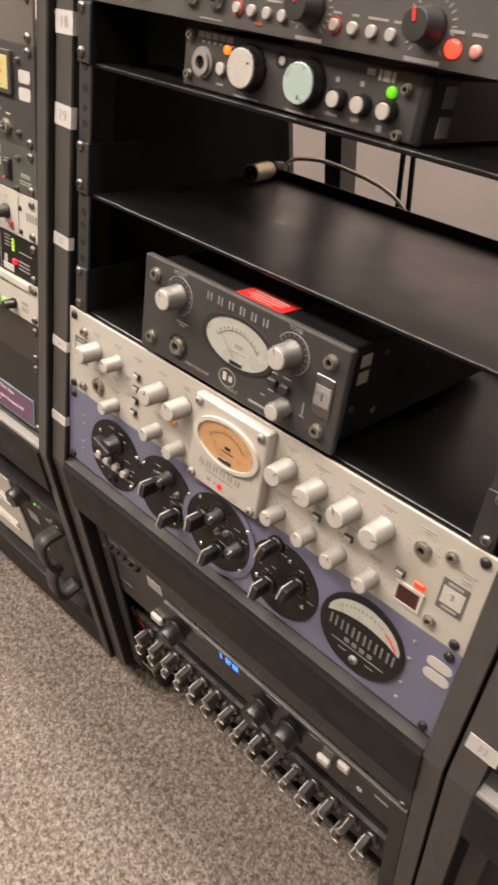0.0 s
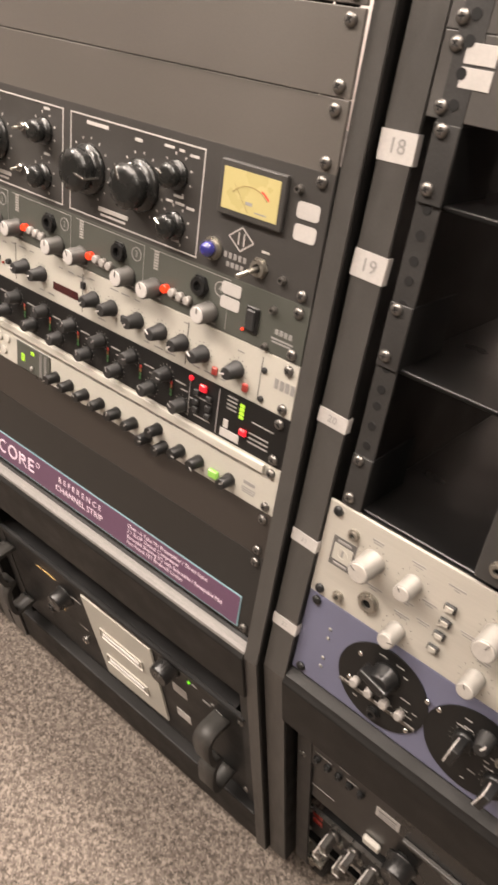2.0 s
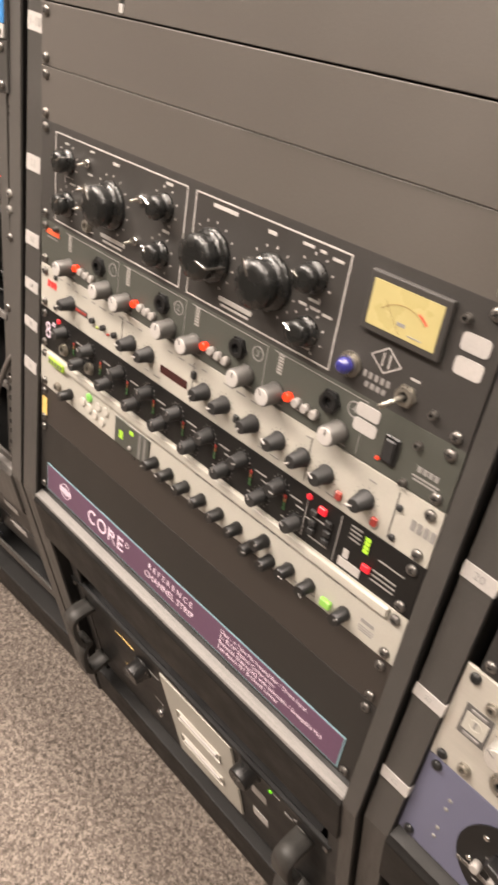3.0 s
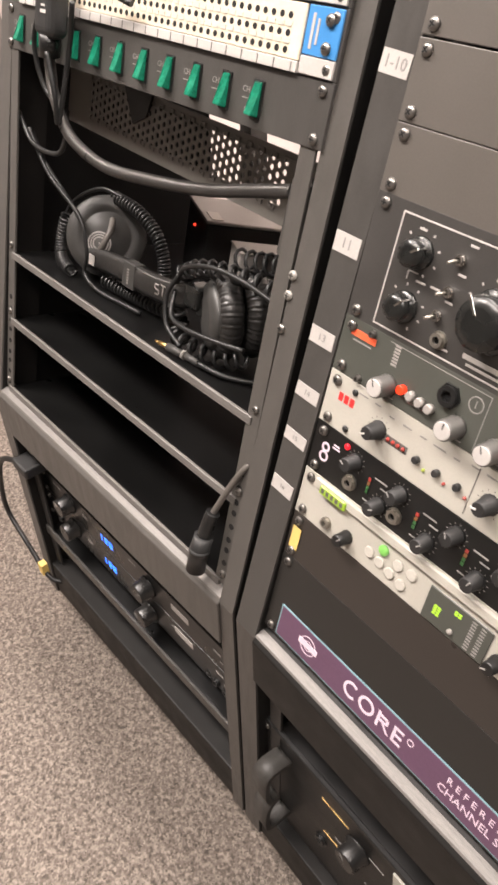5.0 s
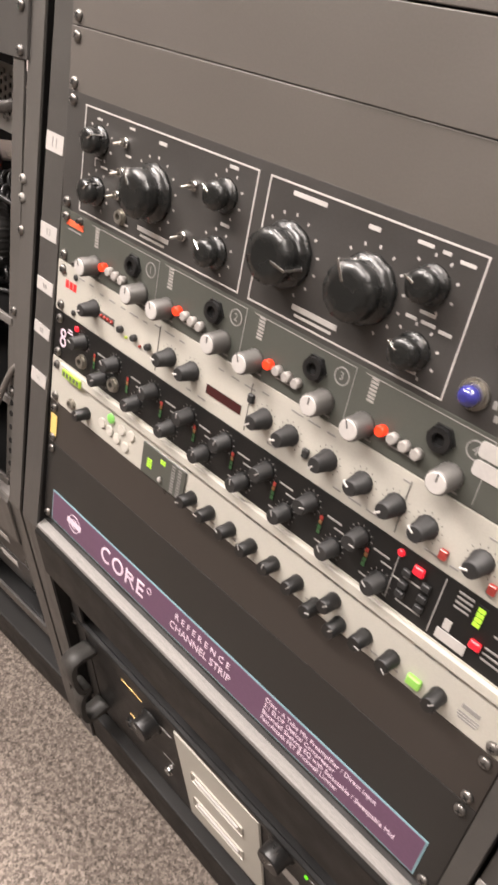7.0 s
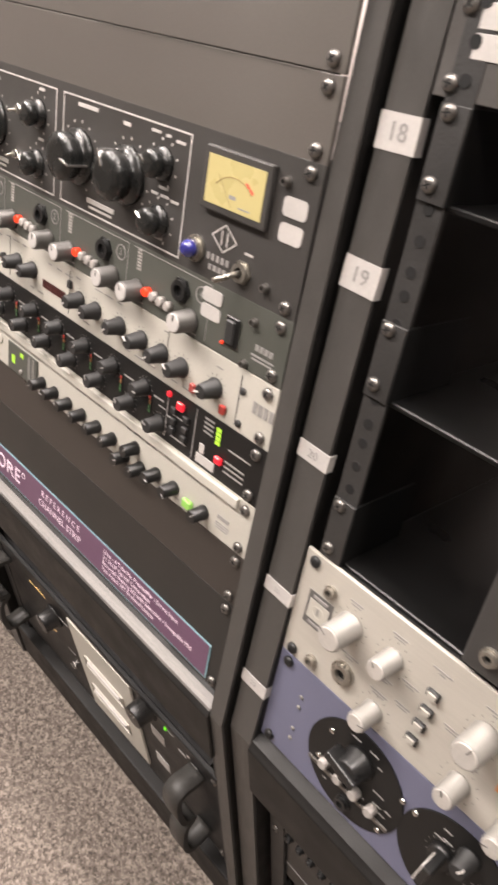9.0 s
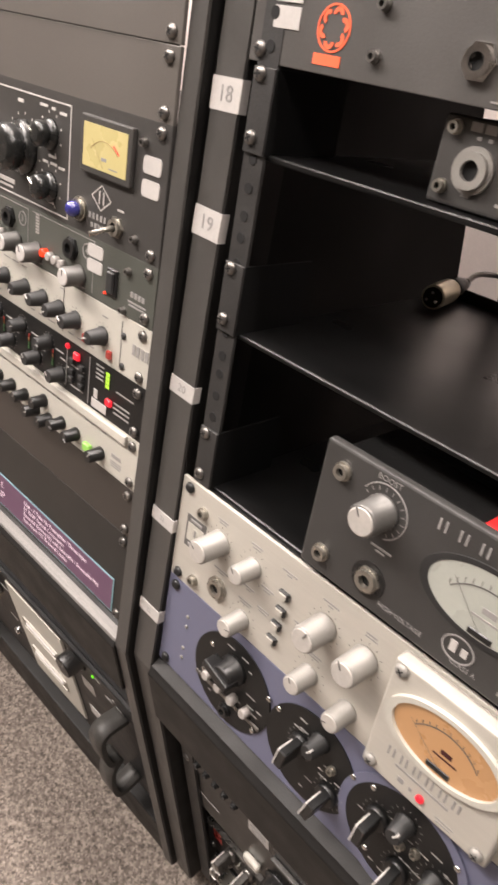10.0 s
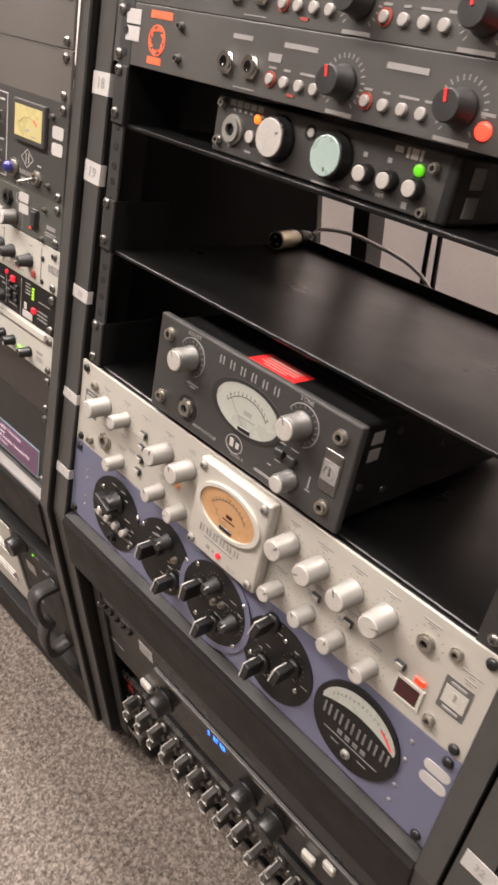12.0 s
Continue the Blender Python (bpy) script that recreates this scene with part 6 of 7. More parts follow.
def lever_knob(parent, x, z, turn):
    k = piece("knob", shared("lk", "knob", M_SCREW, lambda: add_box(lathe([(0.0080, 0), (0.0080, -0.004), (0.0068, -0.006)], 20), -0.0042, 0.0042, -0.024, -0.005, -0.0075, 0.0080, 0.0010, 1)), parent, x, z, -0.003, turn)
    piece("knob_edge", shared("lkf", "knob_edge", M_EDGE, lambda: add_box(add_box(box(-0.0050, -0.0030, -0.0248, -0.0232, -0.0074, 0.0080), -0.0048, 0.0040, -0.0246, -0.0236, -0.0074, -0.0060), -0.0046, -0.0030, -0.0236, -0.0080, 0.0076, 0.0084)), k, 0, 0)
    return k


rnd = random.Random(21)
for k in range(15):
    lever_knob(pu, -0.192 + 0.0276 * k, 0.047 + 0.002 * (k % 2), rnd.uniform(-20, 24))
    lever_knob(pu, -0.200 + 0.0276 * k, 0.017 + 0.002 * (k % 2), rnd.uniform(-24, 18))
    jack(pu, -0.183 + 0.0276 * k, 0.034, 0.0030, material=M_NICKEL)
for z in (0.057, 0.040):
    part("lamp_block", box(-0.224, -0.210, -0.0045, -0.003, z - 0.005, z + 0.005, 0.0008, 1), M_OFFRED, pu, "red indicator block")
part("sticker", box(-0.176, -0.150, -0.0036, -0.003, 0.000, 0.008, 0.0002, 1), M_PAPER, pu, "worn white sticker")
part("printed_legend", bars([(-0.18 + 0.0276 * k, 0.0600, 0.012, 0.0014) for k in range(14)] + [(-0.176 + 0.0276 * k, 0.0290, 0.006, 0.0012) for k in range(14)], -0.0034), M_GREYPRINT, pu)
part("top_edge", box(-0.232, 0.232, -0.006, 0.0, 0.0655, 0.0675, 0.0008, 1), M_SCREW, pu)


# ---- the far rack's upper half ----
def patch_bay(v, label):
    t = rack_device("patch_bay", RACK_A, v, 1, M_FRAME, label, "patch bay", group="patch bays")
    part("socket_field", box(-0.2100, 0.2050, -0.0060, -0.003, 0.0080, U - 0.0010, 0.0008, 1), M_PATCH, t, "cream socket field")
    part("label_strip", box(-0.2100, 0.2050, -0.0066, -0.003, 0.0004, 0.0078, 0.0004, 1), M_PAPER, t, "white paper label strip")
    bm = bmesh.new()
    bm2 = bmesh.new()
    for r, z in enumerate((0.0135, 0.0240, 0.0350)):
        for k in range(46):
            x = -0.2050 + 0.0088 * k
            add_lathe(bm, [(0.0023, -0.0060), (0.0023, -0.0064)], 8, x, z)
            if r < 2:
                add_box(bm2, x - 0.0030, x + 0.0030, -0.0066, -0.0059, z + 0.0040, z + 0.0072)
    tagged(part("socket", bm, M_HOLE, t), kind="stuff")
    tagged(part("socket_tag", bm2, M_BTNW, t), kind="stuff")
    part("strip_line", bars([(-0.196 + 0.018 * k, 0.004, 0.0008, 0.007) for k in range(23)], -0.0069), M_DARKPRINT, t)
    ep = part("end_plate", box(0.2060, 0.2390, -0.0048, -0.003, 0.0130, U - 0.0010, 0.0006, 1), M_BLUEP, t, "blue printed end plate")
    part("end_sticker", box(0.2060, 0.2390, -0.0050, -0.003, 0.0010, 0.0125, 0.0004, 1), M_PAPER, t, "white sticker")
    part("brand_mark", bars([(0.2130, 0.0280, 0.0025, 0.022), (0.2180, 0.0280, 0.0020, 0.016)], -0.0052), M_PAPER, ep)
    for z in (0.0190, 0.0360):
        screw(ep, 0.2290, z, y=-0.005)
    return t


patch_bay(0.4690, "cream patch bay with many small sockets and blue end plate")
patch_bay(0.4690 + U, "upper cream patch bay with many small sockets")

sw = rack_device("switch_panel", RACK_A, 0.4245, 1, M_FRAME, "black power panel with a row of green rocker switches", "switch panel")
for k in range(11):
    x = 0.1680 - 0.0376 * k
    hs = part("switch_housing", box(x - 0.0060, x + 0.0060, -0.0042, -0.003, 0.0070, 0.0350, 0.0008, 1), M_KNOBB, sw)
    bm = bmesh.new()
    add_face_prism(bm, [(-0.004, 0.0085), (-0.0125, 0.0100), (-0.0075, 0.0215), (-0.0050, 0.0330), (-0.004, 0.0335)], x - 0.0044, x + 0.0044)
    bmesh.ops.bevel(bm, geom=list(bm.edges), offset=0.0008, segments=2, affect="EDGES")
    part("rocker", bm, M_GREENSW, hs, "green rocker, lit")
    lettering("CH", 0.0062, M_GREYPRINT, sw, x - 0.0135, -0.0034, 0.0260)
    part("legend_line", bars([(x - 0.0130, 0.0200, 0.009, 0.0007), (x - 0.0115, 0.0120, 0.0028, 0.0040)], -0.0034), M_GREYPRINT, sw)

for v, label in ((0.0135, "empty black steel rack shelf with worn edge"), (0.1120, "empty black steel rack shelf with a worn grey edge"), (0.1985, "black steel rack shelf with headphones lying on it")):
    s = rack_shelf(RACK_A, v, 0.30, label, t_edge=0.0060, y0=0.001, edge=M_WORN)

M_VENT = mat("grey_vent_steel", (0.20, 0.19, 0.175), 0.45, 0.2, 0.1, 20, 0.05, 700)
# perforated plate that hangs behind the switch panel
pf = thing("perforated_panel", upper(RACK_A, 0, -0.006, 0.060) @ pose(0, 0, 0.39, 0, 2.2, 0) @ pose(0, 0, -0.39), "grey perforated steel vent panel", "vent panel")
bm = bmesh.new()
X0P, Z0P, CELL, NX, NZ = -0.170, 0.3660, 0.0085, 38, 5
for i in range(NX):
    for j in range(NZ):
        cxp, czp = X0P + CELL * (i + 0.5), Z0P + CELL * (j + 0.5 + 0.5 * (i % 2))
        o = [bm.verts.new((cxp + CELL / 2 * a, 0, czp + CELL / 2 * b)) for a, b in ((1, 0), (1, 1), (0, 1), (-1, 1), (-1, 0), (-1, -1), (0, -1), (1, -1))]
        h = [bm.verts.new((cxp + 0.0030 * math.cos(k * math.pi / 4), 0, czp + 0.0030 * math.sin(k * math.pi / 4))) for k in range(8)]
        for k in range(8):
            bm.faces.new((o[k], o[(k + 1) % 8], h[(k + 1) % 8], h[k]))
bmesh.ops.remove_doubles(bm, verts=bm.verts, dist=0.0001)
got = bmesh.ops.extrude_face_region(bm, geom=bm.faces[:])
bmesh.ops.translate(bm, verts=[e for e in got["geom"] if isinstance(e, bmesh.types.BMVert)], vec=(0, 0.0015, 0))
plate = part("perforated_plate", bm, M_VENT, pf)
part("plate_rim", add_box(box(-0.215, 0.205, 0.0017, 0.0030, Z0P + NZ * CELL, Z0P + NZ * CELL + 0.009), -0.215, 0.205, 0.0017, 0.0030, Z0P - 0.010, Z0P + 0.0045), M_VENT, pf)
for xa, xb in ((-0.215, X0P), (X0P + NX * CELL, 0.205)):
    part("plate_end", box(xa, xb, 0.0, 0.0015, Z0P, Z0P + (NZ + 0.5) * CELL), M_VENT, pf)
part("bracket", box(0.206, 0.228, -0.050, 0.0015, 0.352, 0.412, 0.001, 1), M_FRAME, pf)
bm = bmesh.new()
tri = [(-0.100, 0.418), (-0.050, 0.418), (-0.056, 0.396), (-0.078, 0.384)]
a, c = [[bm.verts.new((x, y, z)) for x, z in tri] for y in (-0.004, -0.001)]
bm.faces.new(a)
bm.faces.new(c[::-1])
for k in range(4):
    bm.faces.new((a[k], c[k], c[(k + 1) % 4], a[(k + 1) % 4]))
part("hanging_tab", bm, M_CHASSIS, pf, "black tapered tab")

# black box at the back of the headphone shelf
M_LID = mat("pale_grey_lid", (0.34, 0.32, 0.30), 0.5, 0.0, 0.08, 12, 0.05, 500)
bx = thing("power_supply", upper(RACK_A, -0.046, 0.1985, 0.150) @ pose(0, 0, 0, 0, 0, -28), "black metal power supply box with pale grey lid", "power supply")
part("case", box(-0.120, 0.0, 0.0, 0.125, 0.0, 0.085, 0.003, 2), M_CHASSIS, bx)
part("lid", box(-0.121, 0.001, -0.001, 0.126, 0.085, 0.089, 0.001, 1), M_LID, bx)
part("paper_note", box(-0.040, -0.004, 0.006, 0.020, 0.0891, 0.0900), M_CREAM, bx, "small paper strip lying on the lid")
lamp(bx, -0.066, 0.066, 0.0014, G_RED, 0.0)
pb = thing("paper_box", upper(RACK_A, 0.052, 0.1985, 0.118) @ pose(0, 0, 0, 0, 0, -28), "pale grey cardboard box behind the headphones", "box")
part("carton", box(-0.045, 0.0, 0.0, 0.085, 0.0, 0.082, 0.001, 1), M_LID, pb)
part("flap", box(-0.046, 0.001, -0.001, 0.086, 0.082, 0.084, 0.0005, 1), M_LID, pb)


M_GUN = mat("gunmetal_spiral", (0.11, 0.105, 0.10), 0.34, 0.6, 0.15, 90, 0.0)
# gooseneck talkback microphone
gm = thing("gooseneck_microphone", upper(RACK_A), "black gooseneck microphone clipped in front of the switches", "microphone")
path = smooth_path([(-0.110, -0.026, 0.441), (-0.118, -0.018, 0.418), (-0.114, -0.014, 0.393), (-0.084, -0.012, 0.364), (-0.027, -0.008, 0.350), (0.036, 0.0, 0.353), (0.105, 0.012, 0.362), (0.160, 0.018, 0.376), (0.200, 0.020, 0.386)], 14)
tube = part("gooseneck", add_tube(bmesh.new(), path, 0.0052, 12), M_GUN, gm, "ribbed black flexible neck")
bm = bmesh.new()
for i in range(1, len(path) - 1):
    d = (path[i + 1] - path[i - 1]).normalized()
    for q in (0.0, 0.5):
        c = path[i].lerp(path[i + 1], q)
        add_tube(bm, [c - d * 0.0005, c + d * 0.0005], 0.0058, 10)
part("neck_rib", bm, M_GUN, tube)
bm = bmesh.new()
add_box(bm, -0.126, -0.090, -0.036, -0.014, 0.4475, 0.5015, 0.009, 4)
mh = part("microphone_head", bm, M_KNOBM, gm)
part("head_sleeve", add_tube(bmesh.new(), [(-0.109, -0.026, 0.4515), (-0.112, -0.023, 0.432)], 0.010, 16), M_KNOBB, gm)
part("brand_mark", bars([(-0.104, 0.4695, 0.010, 0.003), (-0.104, 0.4745, 0.007, 0.002), (-0.108, 0.4825, 0.004, 0.004)], -0.0364), M_WHITE, mh)
bm = add_tube(bmesh.new(), smooth_path([(-0.100, -0.030, 0.480), (-0.075, -0.034, 0.492), (-0.030, -0.030, 0.498), (0.010, -0.016, 0.490)], 10), 0.0028, 8)
part("cable", bm, M_RUBBER, gm)
for k, pts in enumerate(([(-0.135, -0.020, 0.480), (-0.150, -0.020, 0.440), (-0.140, -0.012, 0.400), (-0.110, -0.004, 0.378), (-0.125, 0.0, 0.340), (-0.190, 0.004, 0.335), (-0.230, 0.006, 0.360)], [(-0.105, -0.030, 0.436), (-0.094, -0.026, 0.400), (-0.095, -0.020, 0.375), (-0.085, -0.018, 0.440), (-0.066, -0.028, 0.482)])):
    cb = thing("loose_cable", upper(RACK_A), "thin black cable hanging beside the microphone", "cable", "loose cables")
    part("lead", add_tube(bmesh.new(), smooth_path(pts, 10), 0.0026, 8), M_RUBBER, cb)


# headphones
def coil(pts, turns, r, thick):
    p = smooth_path(pts, 24)
    out = []
    n = turns * 10
    for i in range(n):
        f = i / n * (len(p) - 1)
        a, b = p[int(f)], p[min(int(f) + 1, len(p) - 1)]
        c = a.lerp(b, f - int(f))
        d = (b - a).normalized() if (b - a).length else Vector((1, 0, 0))
        s = d.orthogonal().normalized()
        u = d.cross(s)
        ang = 2 * math.pi * i / 10
        out.append(c + r * (math.cos(ang) * s + math.sin(ang) * u))
    return add_tube(bmesh.new(), out, thick, 5)


hp = thing("headphones", upper(RACK_A, 0, 0.1985), "black closed-back studio headphones with coiled cord on shelf", "headphones")
M_LEATHER = mat("worn_black_leatherette", (0.020, 0.019, 0.018), 0.38, 0.0, 0.35, 60, 0.25, 260)
M_CUP = mat("grey_black_plastic_cup", (0.040, 0.039, 0.037), 0.45, 0.0, 0.15, 40, 0.06, 700)


def axis_pose(at, axis, up):
    """A frame whose y axis runs along axis."""
    y = Vector(axis).normalized()
    x = y.cross(Vector(up)).normalized()
    z = x.cross(y)
    m = Matrix((x, y, z)).transposed().to_4x4()
    m.translation = Vector(at)
    return m


def cushion(r, thick, wrinkle, seed, stretch=1.0):
    """A soft ring with radial wrinkles."""
    rnd = random.Random(seed)
    bm = bmesh.new()
    n, k = 240, 12
    ph = [rnd.uniform(0, 6.28) for _ in range(4)]
    rings = []
    for i in range(n):
        a = 2 * math.pi * i / n
        w = 1 + wrinkle * (math.sin(47 * a + ph[0]) * 0.5 + math.sin(71 * a + ph[1]) * 0.4 + math.sin(9 * a + ph[2]) * 0.4)
        ring = []
        for j in range(k):
            b = 2 * math.pi * j / k
            rr = r + thick * w * math.cos(b)
            ring.append(bm.verts.new((rr * math.cos(a), thick * w * math.sin(b) * 1.15, rr * math.sin(a) * stretch)))
        rings.append(ring)
    for i in range(n):
        for j in range(k):
            bm.faces.new((rings[i][j], rings[i][(j + 1) % k], rings[(i + 1) % n][(j + 1) % k], rings[(i + 1) % n][j])).smooth = True
    return bm


CUP = axis_pose((-0.115, 0.060, 0.052), (-0.80, 0.54, -0.26), (-0.236, 0.112, 0.965))
cup = part("earcup", lathe([(0.030, 0.024), (0.043, 0.018), (0.0465, 0.004), (0.0460, -0.002), (0.0440, -0.005), (0.0300, -0.0085), (0.0285, -0.0070), (0.0270, -0.0085), (0.0120, -0.0110), (0.003, -0.0112)], 48), M_CUP, hp, at=CUP)
RING_AT = pose(-0.008, 0, -0.008)
part("logo_disc", add_lathe(bmesh.new(), [(0.0135, -0.0095), (0.0135, -0.0120)], 30), M_PAPER, cup, "white ringed disc", at=RING_AT)
part("cup_emblem", add_ring(add_ring(add_ring(bmesh.new(), 0, 0, 0.0118, 0.0104, -0.0119, -0.0124, 32), 0, 0, 0.0090, 0.0078, -0.0119, -0.0124, 28), 0, 0, 0.0062, 0.0010, -0.0119, -0.0124, 24), M_DARKPRINT, cup, at=RING_AT)
part("strap", add_tube(bmesh.new(), smooth_path([(0.006, -0.008, 0.020), (0.004, -0.020, 0.008), (-0.002, -0.022, -0.006), (-0.012, -0.016, -0.024)], 8), 0.0034, 10), M_BLANK, cup, "grey bent metal arm")
part("cushion", cushion(0.034, 0.010, 0.05, 3), M_LEATHER, cup, at=pose(0, 0.030, 0))
# the band from one cup to the other, a bowed strip
band = smooth_path([(-0.112, 0.038, 0.030), (-0.075, 0.038, 0.036), (-0.030, 0.036, 0.040), (0.012, 0.034, 0.042), (0.048, 0.034, 0.046), (0.078, 0.036, 0.054)], 8)
bm, seam = bmesh.new(), bmesh.new()
rows = []
for i, p in enumerate(band):
    h = 0.0105 + 0.0025 * min(i / 16, 1)
    rows.append([bm.verts.new(p + Vector((0, o, z))) for o, z in ((-0.003, -h), (-0.0055, -h * 0.6), (-0.0062, 0.0), (-0.0055, h * 0.6), (-0.003, h), (0.004, h), (0.004, -h))])
    if i > 17:
        for q in (0.1, 0.6):
            c = p.lerp(band[min(i + 1, len(band) - 1)], q) + Vector((0, -0.0044, h * 0.86))
            add_box(seam, c.x - 0.0009, c.x + 0.0009, c.y - 0.0006, c.y + 0.0004, c.z - 0.0006, c.z + 0.0006)
for a, c in zip(rows, rows[1:]):
    for k in range(7):
        bm.faces.new((a[k], a[(k + 1) % 7], c[(k + 1) % 7], c[k])).smooth = True
bm.faces.new(rows[0][::-1])
bm.faces.new(rows[-1])
bd = part("headband", bm, M_LEATHER, hp)
tagged(part("stitching", seam, M_DIM, bd), kind="stuff")
part("band_clip", box(-0.032, -0.010, 0.0285, 0.0420, 0.0265, 0.0545, 0.0012, 2), M_CUP, bd)
part("model_print", bars([(-0.0215, 0.0320 + 0.0030 * k, 0.0040, 0.0020) for k in range(6)], 0.0), M_BTN, bd, at=pose(0, 0.0283, 0))
part("brand_mark", bars([(0.0330, 0.0400, 0.0060, 0.0014), (0.0330, 0.0450, 0.0060, 0.0014), (0.0330, 0.0500, 0.0060, 0.0014), (0.0366, 0.0425, 0.0012, 0.0050), (0.0294, 0.0475, 0.0012, 0.0050), (0.0430, 0.0520, 0.0080, 0.0014), (0.0430, 0.0460, 0.0014, 0.0110)], 0.0), M_PAPER, bd, "pale printed mark", at=pose(0, 0.0272, 0))
part("white_tag", box(-0.103, -0.092, 0.0300, 0.0315, 0.026, 0.038, 0.0004, 1), M_PAPER, bd, "small white sticker")
part("hinge", add_box(box(0.074, 0.096, 0.028, 0.052, 0.044, 0.068, 0.004, 3), 0.086, 0.110, 0.034, 0.050, 0.038, 0.058, 0.004, 3), M_BAKELITE, hp, "glossy black folding hinge")
PAD_UP = (-0.10, 0.112, 0.965)
for at, seed in (((0.119, 0.046, 0.048), 5), ((0.131, 0.070, 0.052), 8)):
    part("ear_pad", cushion(0.0285, 0.0108, 0.05, seed, 1.10), M_LEATHER, hp, "wrinkled black leather pad", at=axis_pose(at, (0.44, 0.89, 0.08), PAD_UP))
for at, sgn in (((0.113, 0.034, 0.047), 1), ((0.138, 0.088, 0.053), -1)):
    part("earcup", lathe([(0.033, 0.006), (0.033, 0.0), (0.030, -0.004), (0.016, -0.006)], 36), M_CUP, hp, at=axis_pose(at, (0.44 * sgn, 0.89 * sgn, 0.08 * sgn), PAD_UP))
for pts, turns, r, thick in (
        ([(-0.172, 0.040, 0.060), (-0.180, 0.040, 0.030), (-0.168, 0.034, 0.010), (-0.130, 0.024, 0.008)], 20, 0.0066, 0.0019),
        ([(-0.088, 0.044, 0.010), (-0.050, 0.048, 0.009), (-0.020, 0.052, 0.009), (0.020, 0.058, 0.010), (0.045, 0.060, 0.010)], 26, 0.0064, 0.0019),
        ([(-0.123, 0.072, 0.095), (-0.075, 0.072, 0.092), (-0.040, 0.076, 0.074), (-0.024, 0.078, 0.045), (-0.020, 0.074, 0.016)], 34, 0.0062, 0.0018),
        ([(0.110, 0.062, 0.100), (0.140, 0.060, 0.106), (0.165, 0.058, 0.112), (0.190, 0.056, 0.116)], 6, 0.0100, 0.0019),
        ([(0.066, 0.030, 0.040), (0.078, 0.026, 0.014), (0.108, 0.026, 0.010), (0.140, 0.034, 0.012), (0.160, 0.044, 0.020)], 9, 0.0085, 0.0024),
        ([(0.060, 0.036, 0.070), (0.085, 0.034, 0.084), (0.115, 0.036, 0.092), (0.150, 0.040, 0.096), (0.185, 0.046, 0.092)], 10, 0.0075, 0.0024)):
    part("coiled_cord", coil(pts, turns, r, thick), M_RUBBER, hp)
for pts in ([(0.060, 0.030, 0.062), (0.085, 0.018, 0.086), (0.125, 0.016, 0.100), (0.165, 0.020, 0.100), (0.200, 0.028, 0.092)], [(0.064, 0.026, 0.056), (0.078, 0.014, 0.036), (0.110, 0.006, 0.036), (0.150, 0.008, 0.040), (0.185, 0.014, 0.044)], [(0.070, 0.024, 0.074), (0.062, 0.018, 0.050), (0.072, 0.014, 0.024), (0.100, 0.012, 0.012)], [(-0.205, 0.006, 0.150), (-0.170, 0.012, 0.110), (-0.115, 0.022, 0.076), (-0.098, 0.024, 0.040), (-0.100, 0.024, 0.016), (-0.070, 0.024, 0.006), (-0.030, 0.030, 0.005), (0.000, 0.034, 0.005)], [(-0.205, 0.010, 0.146), (-0.180, 0.014, 0.118), (-0.140, 0.024, 0.086), (-0.120, 0.030, 0.066)], [(-0.105, 0.070, 0.100), (-0.140, 0.062, 0.100), (-0.178, 0.052, 0.076), (-0.188, 0.044, 0.044), (-0.172, 0.034, 0.012)]):
    part("cord", add_tube(bmesh.new(), smooth_path(pts, 10), 0.0024, 8), M_RUBBER, hp)
pl = part("plug", add_tube(add_tube(bmesh.new(), [(0.085, 0.009, 0.006), (0.108, 0.013, 0.006)], 0.0042, 14), [(0.108, 0.013, 0.006), (0.128, 0.014, 0.006)], 0.0034, 14), M_CUP, hp)
part("plug_ring", add_tube(bmesh.new(), [(0.1055, 0.0125, 0.006), (0.1085, 0.0130, 0.006)], 0.0047, 14), M_ALU, pl)
part("plug_tip", add_tube(add_tube(bmesh.new(), [(0.074, 0.0065, 0.006), (0.086, 0.009, 0.006)], 0.0024, 12), [(0.069, 0.0055, 0.006), (0.074, 0.0065, 0.006)], 0.0014, 10), M_BRASS, pl, "gold plug tip")
part("cord", add_tube(bmesh.new(), smooth_path([(0.128, 0.014, 0.006), (0.145, 0.018, 0.005), (0.160, 0.025, 0.004), (0.180, 0.044, 0.004), (0.190, 0.070, 0.004)], 10), 0.0026, 8), M_RUBBER, hp)

# cable connector hanging over the knee of the far rack
xc = thing("cable_connector", upper(RACK_A), "grey-black cable connector hanging over the rack's edge", "cable")
xb = part("connector_body", add_tube(bmesh.new(), [(0.2075, -0.019, 0.020), (0.2072, -0.018, 0.045), (0.2080, -0.016, 0.062)], 0.0098, 20), M_KNOBM, xc)
part("ridge", add_tube(bmesh.new(), [(0.2073, -0.018, 0.042), (0.2074, -0.018, 0.047)], 0.0106, 20), M_KNOBM, xb)
part("strain_relief", add_tube(bmesh.new(), smooth_path([(0.2080, -0.016, 0.062), (0.2090, -0.014, 0.078), (0.2105, -0.012, 0.090)], 6), 0.0070, 14), M_KNOBB, xc)
part("lead", add_tube(bmesh.new(), smooth_path([(0.2100, -0.012, 0.088), (0.2200, -0.008, 0.120), (0.2300, -0.002, 0.148), (0.2360, 0.012, 0.160)], 8), 0.0032, 10), M_BLANK, xc)
for v in (0.333, 0.317, 0.289):
    s = screw(rack_a, 0, 0, bright=v > 0.3, y=0)
    s.matrix_basis = pose(0, 0, KNEE_Z, -LEAN_BACK) @ pose(0.2400, -PROUD + 0.0214 * v - 0.0003, v)
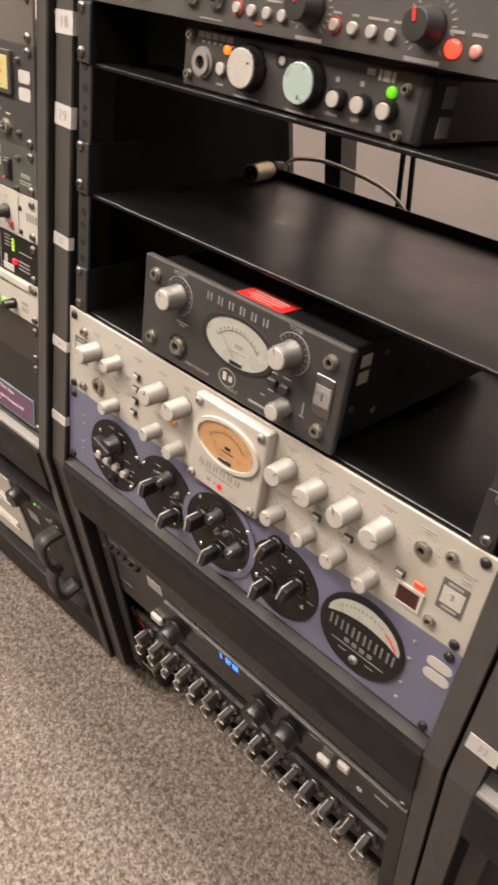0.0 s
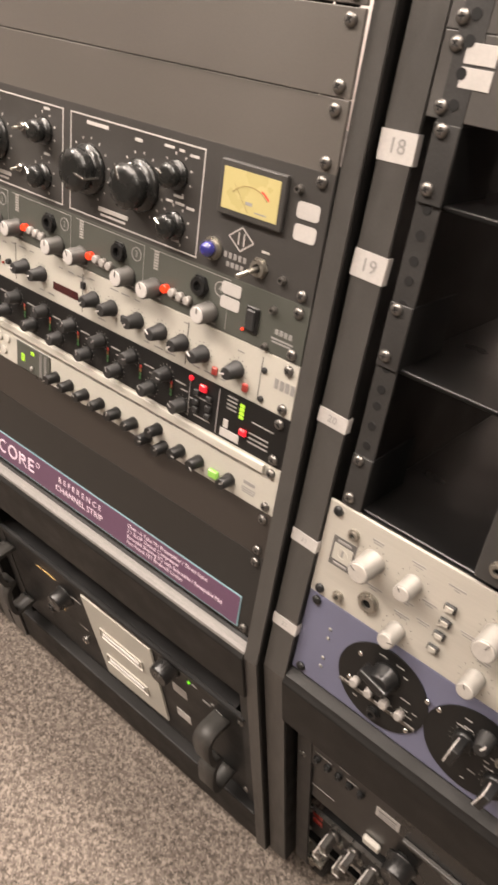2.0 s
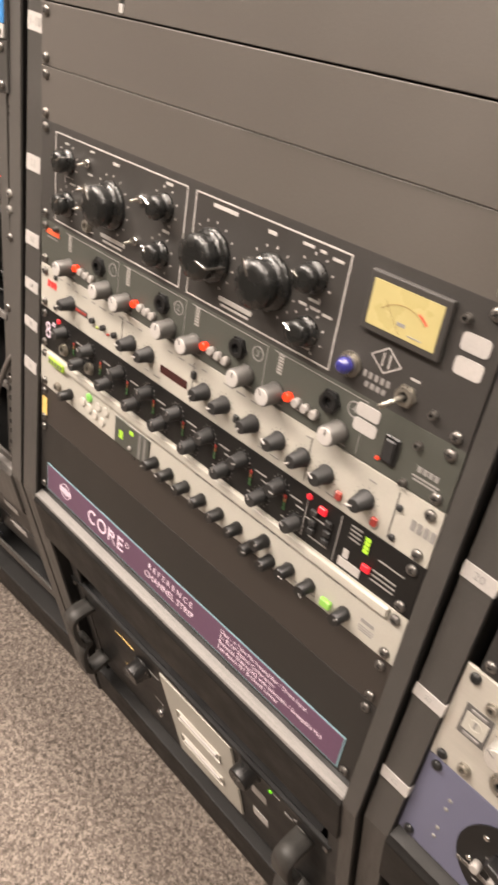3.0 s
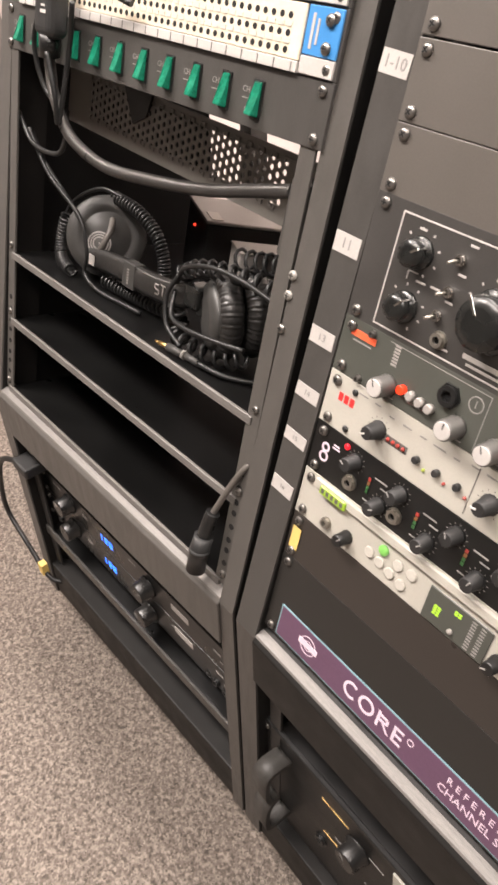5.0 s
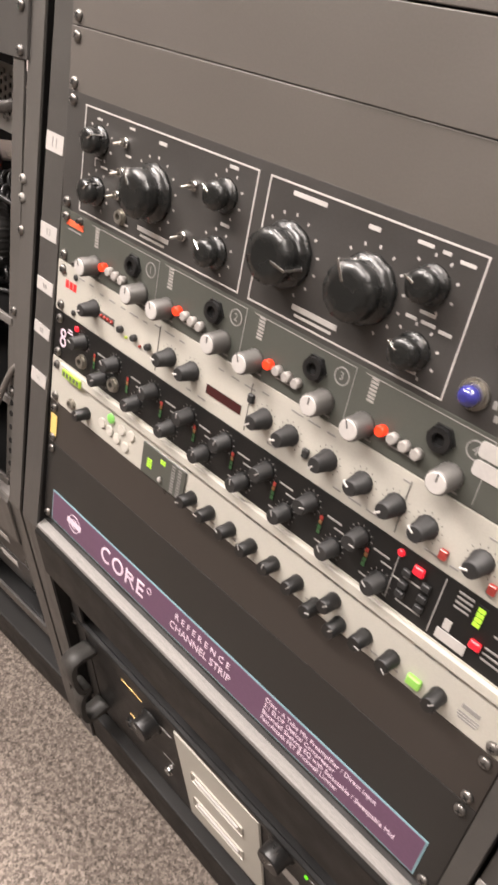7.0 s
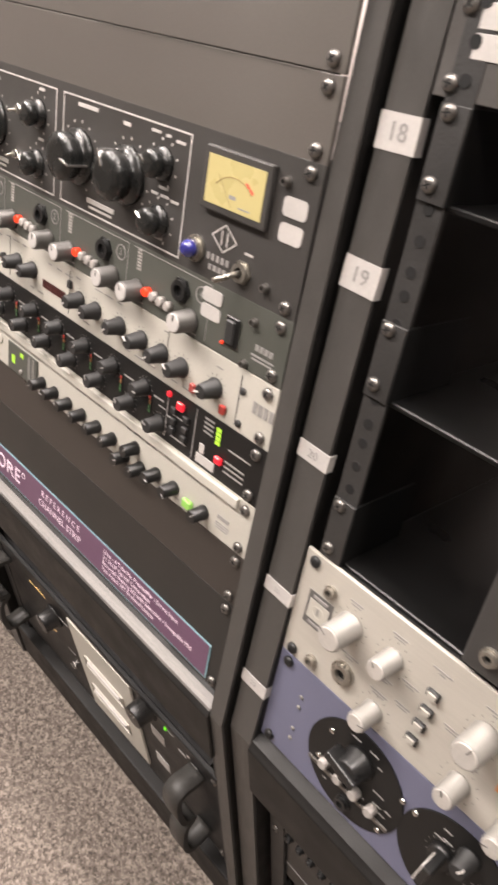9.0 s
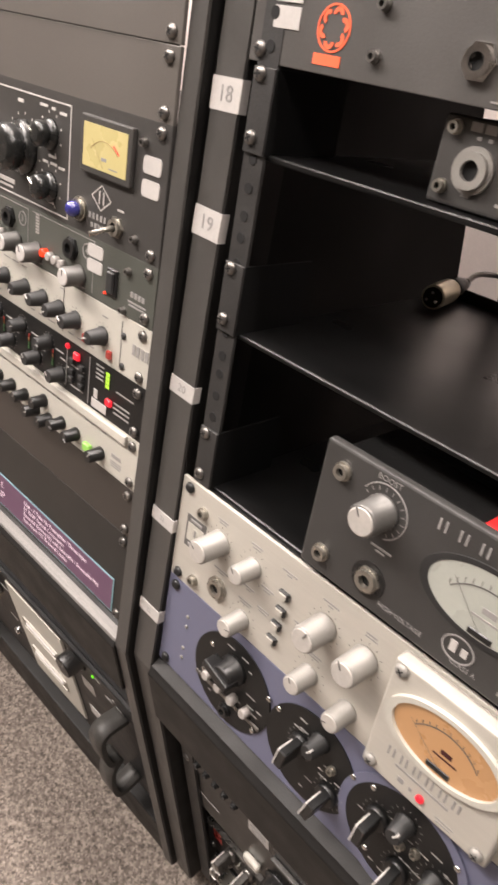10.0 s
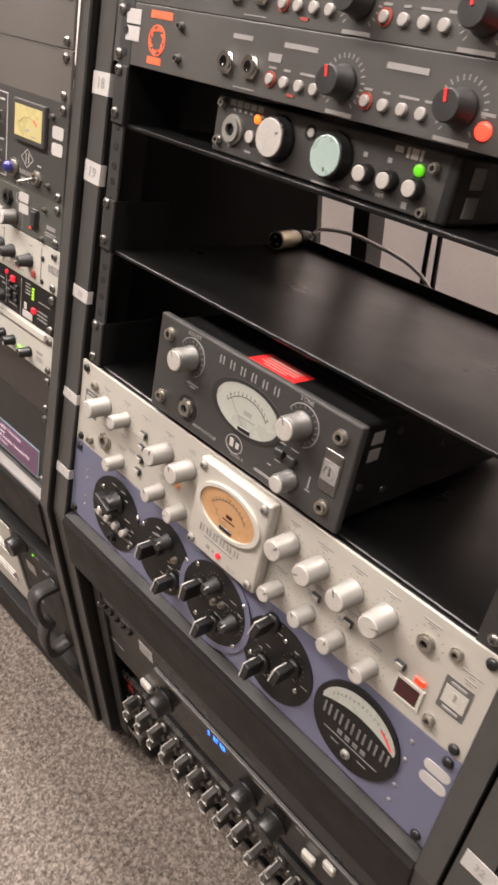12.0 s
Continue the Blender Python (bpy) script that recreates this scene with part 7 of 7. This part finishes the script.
# thick lead plugged in low on the far rack
tl = thing("plugged_cable", lower(RACK_A, 0, 0), "black cable plugged into the lower unit, trailing down", "cable")
part("plug", box(-0.238, -0.196, -0.022, 0.017, 0.372, 0.390, 0.004, 2), M_KNOBM, tl)
part("lead", add_tube(bmesh.new(), smooth_path([(-0.236, -0.012, 0.380), (-0.300, -0.020, 0.340), (-0.345, -0.020, 0.216), (-0.290, -0.020, 0.165), (-0.235, -0.018, 0.128), (-0.215, -0.004, 0.118), (-0.200, 0.020, 0.112)], 10), 0.0042, 10), M_RUBBER, tl)
part("cable_tie", box(-0.252, -0.238, -0.025, -0.013, 0.128, 0.152, 0.001, 1), M_YELLOW, tl)

M_OLDNICKEL = mat("tarnished_nickel", (0.55, 0.50, 0.38), 0.35, 0.7, 0.15, 90, 0.0)
# connector lying on the empty shelf
cn = thing("cable_connector", upper(RACK_C, -0.2130, 0.3048 + 0.0100, 0.0240), "nickel cable connector with grey lead on the shelf", "cable")
shell = part("shell", add_lathe(bmesh.new(), [(0.0092, 0.0), (0.0096, 0.002), (0.0096, 0.032), (0.0088, 0.036), (0.0074, 0.040)], 28, m=pose(0.010, 0.172, 0, 0, 0, 12) @ Matrix.Diagonal((1.02, 1.02, 1.02, 1))), M_OLDNICKEL, cn, "tarnished nickel shell")
part("shell_mouth", add_lathe(bmesh.new(), [(0.0080, -0.0004), (0.0080, 0.0002)], 24, m=pose(0.010, 0.172, 0, 0, 0, 12) @ Matrix.Diagonal((1.02, 1.02, 1.02, 1))), M_HOLE, shell)
bm = bmesh.new()
for a in (90, 210, 330):
    add_lathe(bm, [(0.0012, -0.003), (0.0012, 0.0)], 8, 0.0042 * math.cos(radians(a)), 0.0042 * math.sin(radians(a)), m=pose(0.010, 0.172, 0, 0, 0, 12) @ Matrix.Diagonal((1.02, 1.02, 1.02, 1)))
part("pin", bm, M_CHROME, shell)
part("boot", add_lathe(bmesh.new(), [(0.0080, 0.040), (0.0074, 0.056), (0.0046, 0.072)], 20, m=pose(0.010, 0.172, 0, 0, 0, 12) @ Matrix.Diagonal((1.02, 1.02, 1.02, 1))), M_KNOBB, cn)
part("lead", add_tube(bmesh.new(), smooth_path([(-0.005, 0.242, 0.0), (0.004, 0.256, 0.010), (0.050, 0.275, 0.010), (0.110, 0.320, -0.020), (0.140, 0.390, -0.120)], 10), 0.0024, 8), M_PAPER, cn)

# cables hanging behind the rack
for k, x in enumerate((-0.130, -0.120)):
    hc = thing("hanging_cable", lower(RACK_C, 0, 0), "black cable hanging behind the rack", "cable", "cables behind the rack")
    part("lead", add_tube(bmesh.new(), smooth_path([(x - 0.02, 0.44, 1.02), (x, 0.445, 0.85), (x + 0.006 * k, 0.44, 0.60), (x + 0.01, 0.45, 0.01)], 10), 0.0032, 8), M_RUBBER, hc)
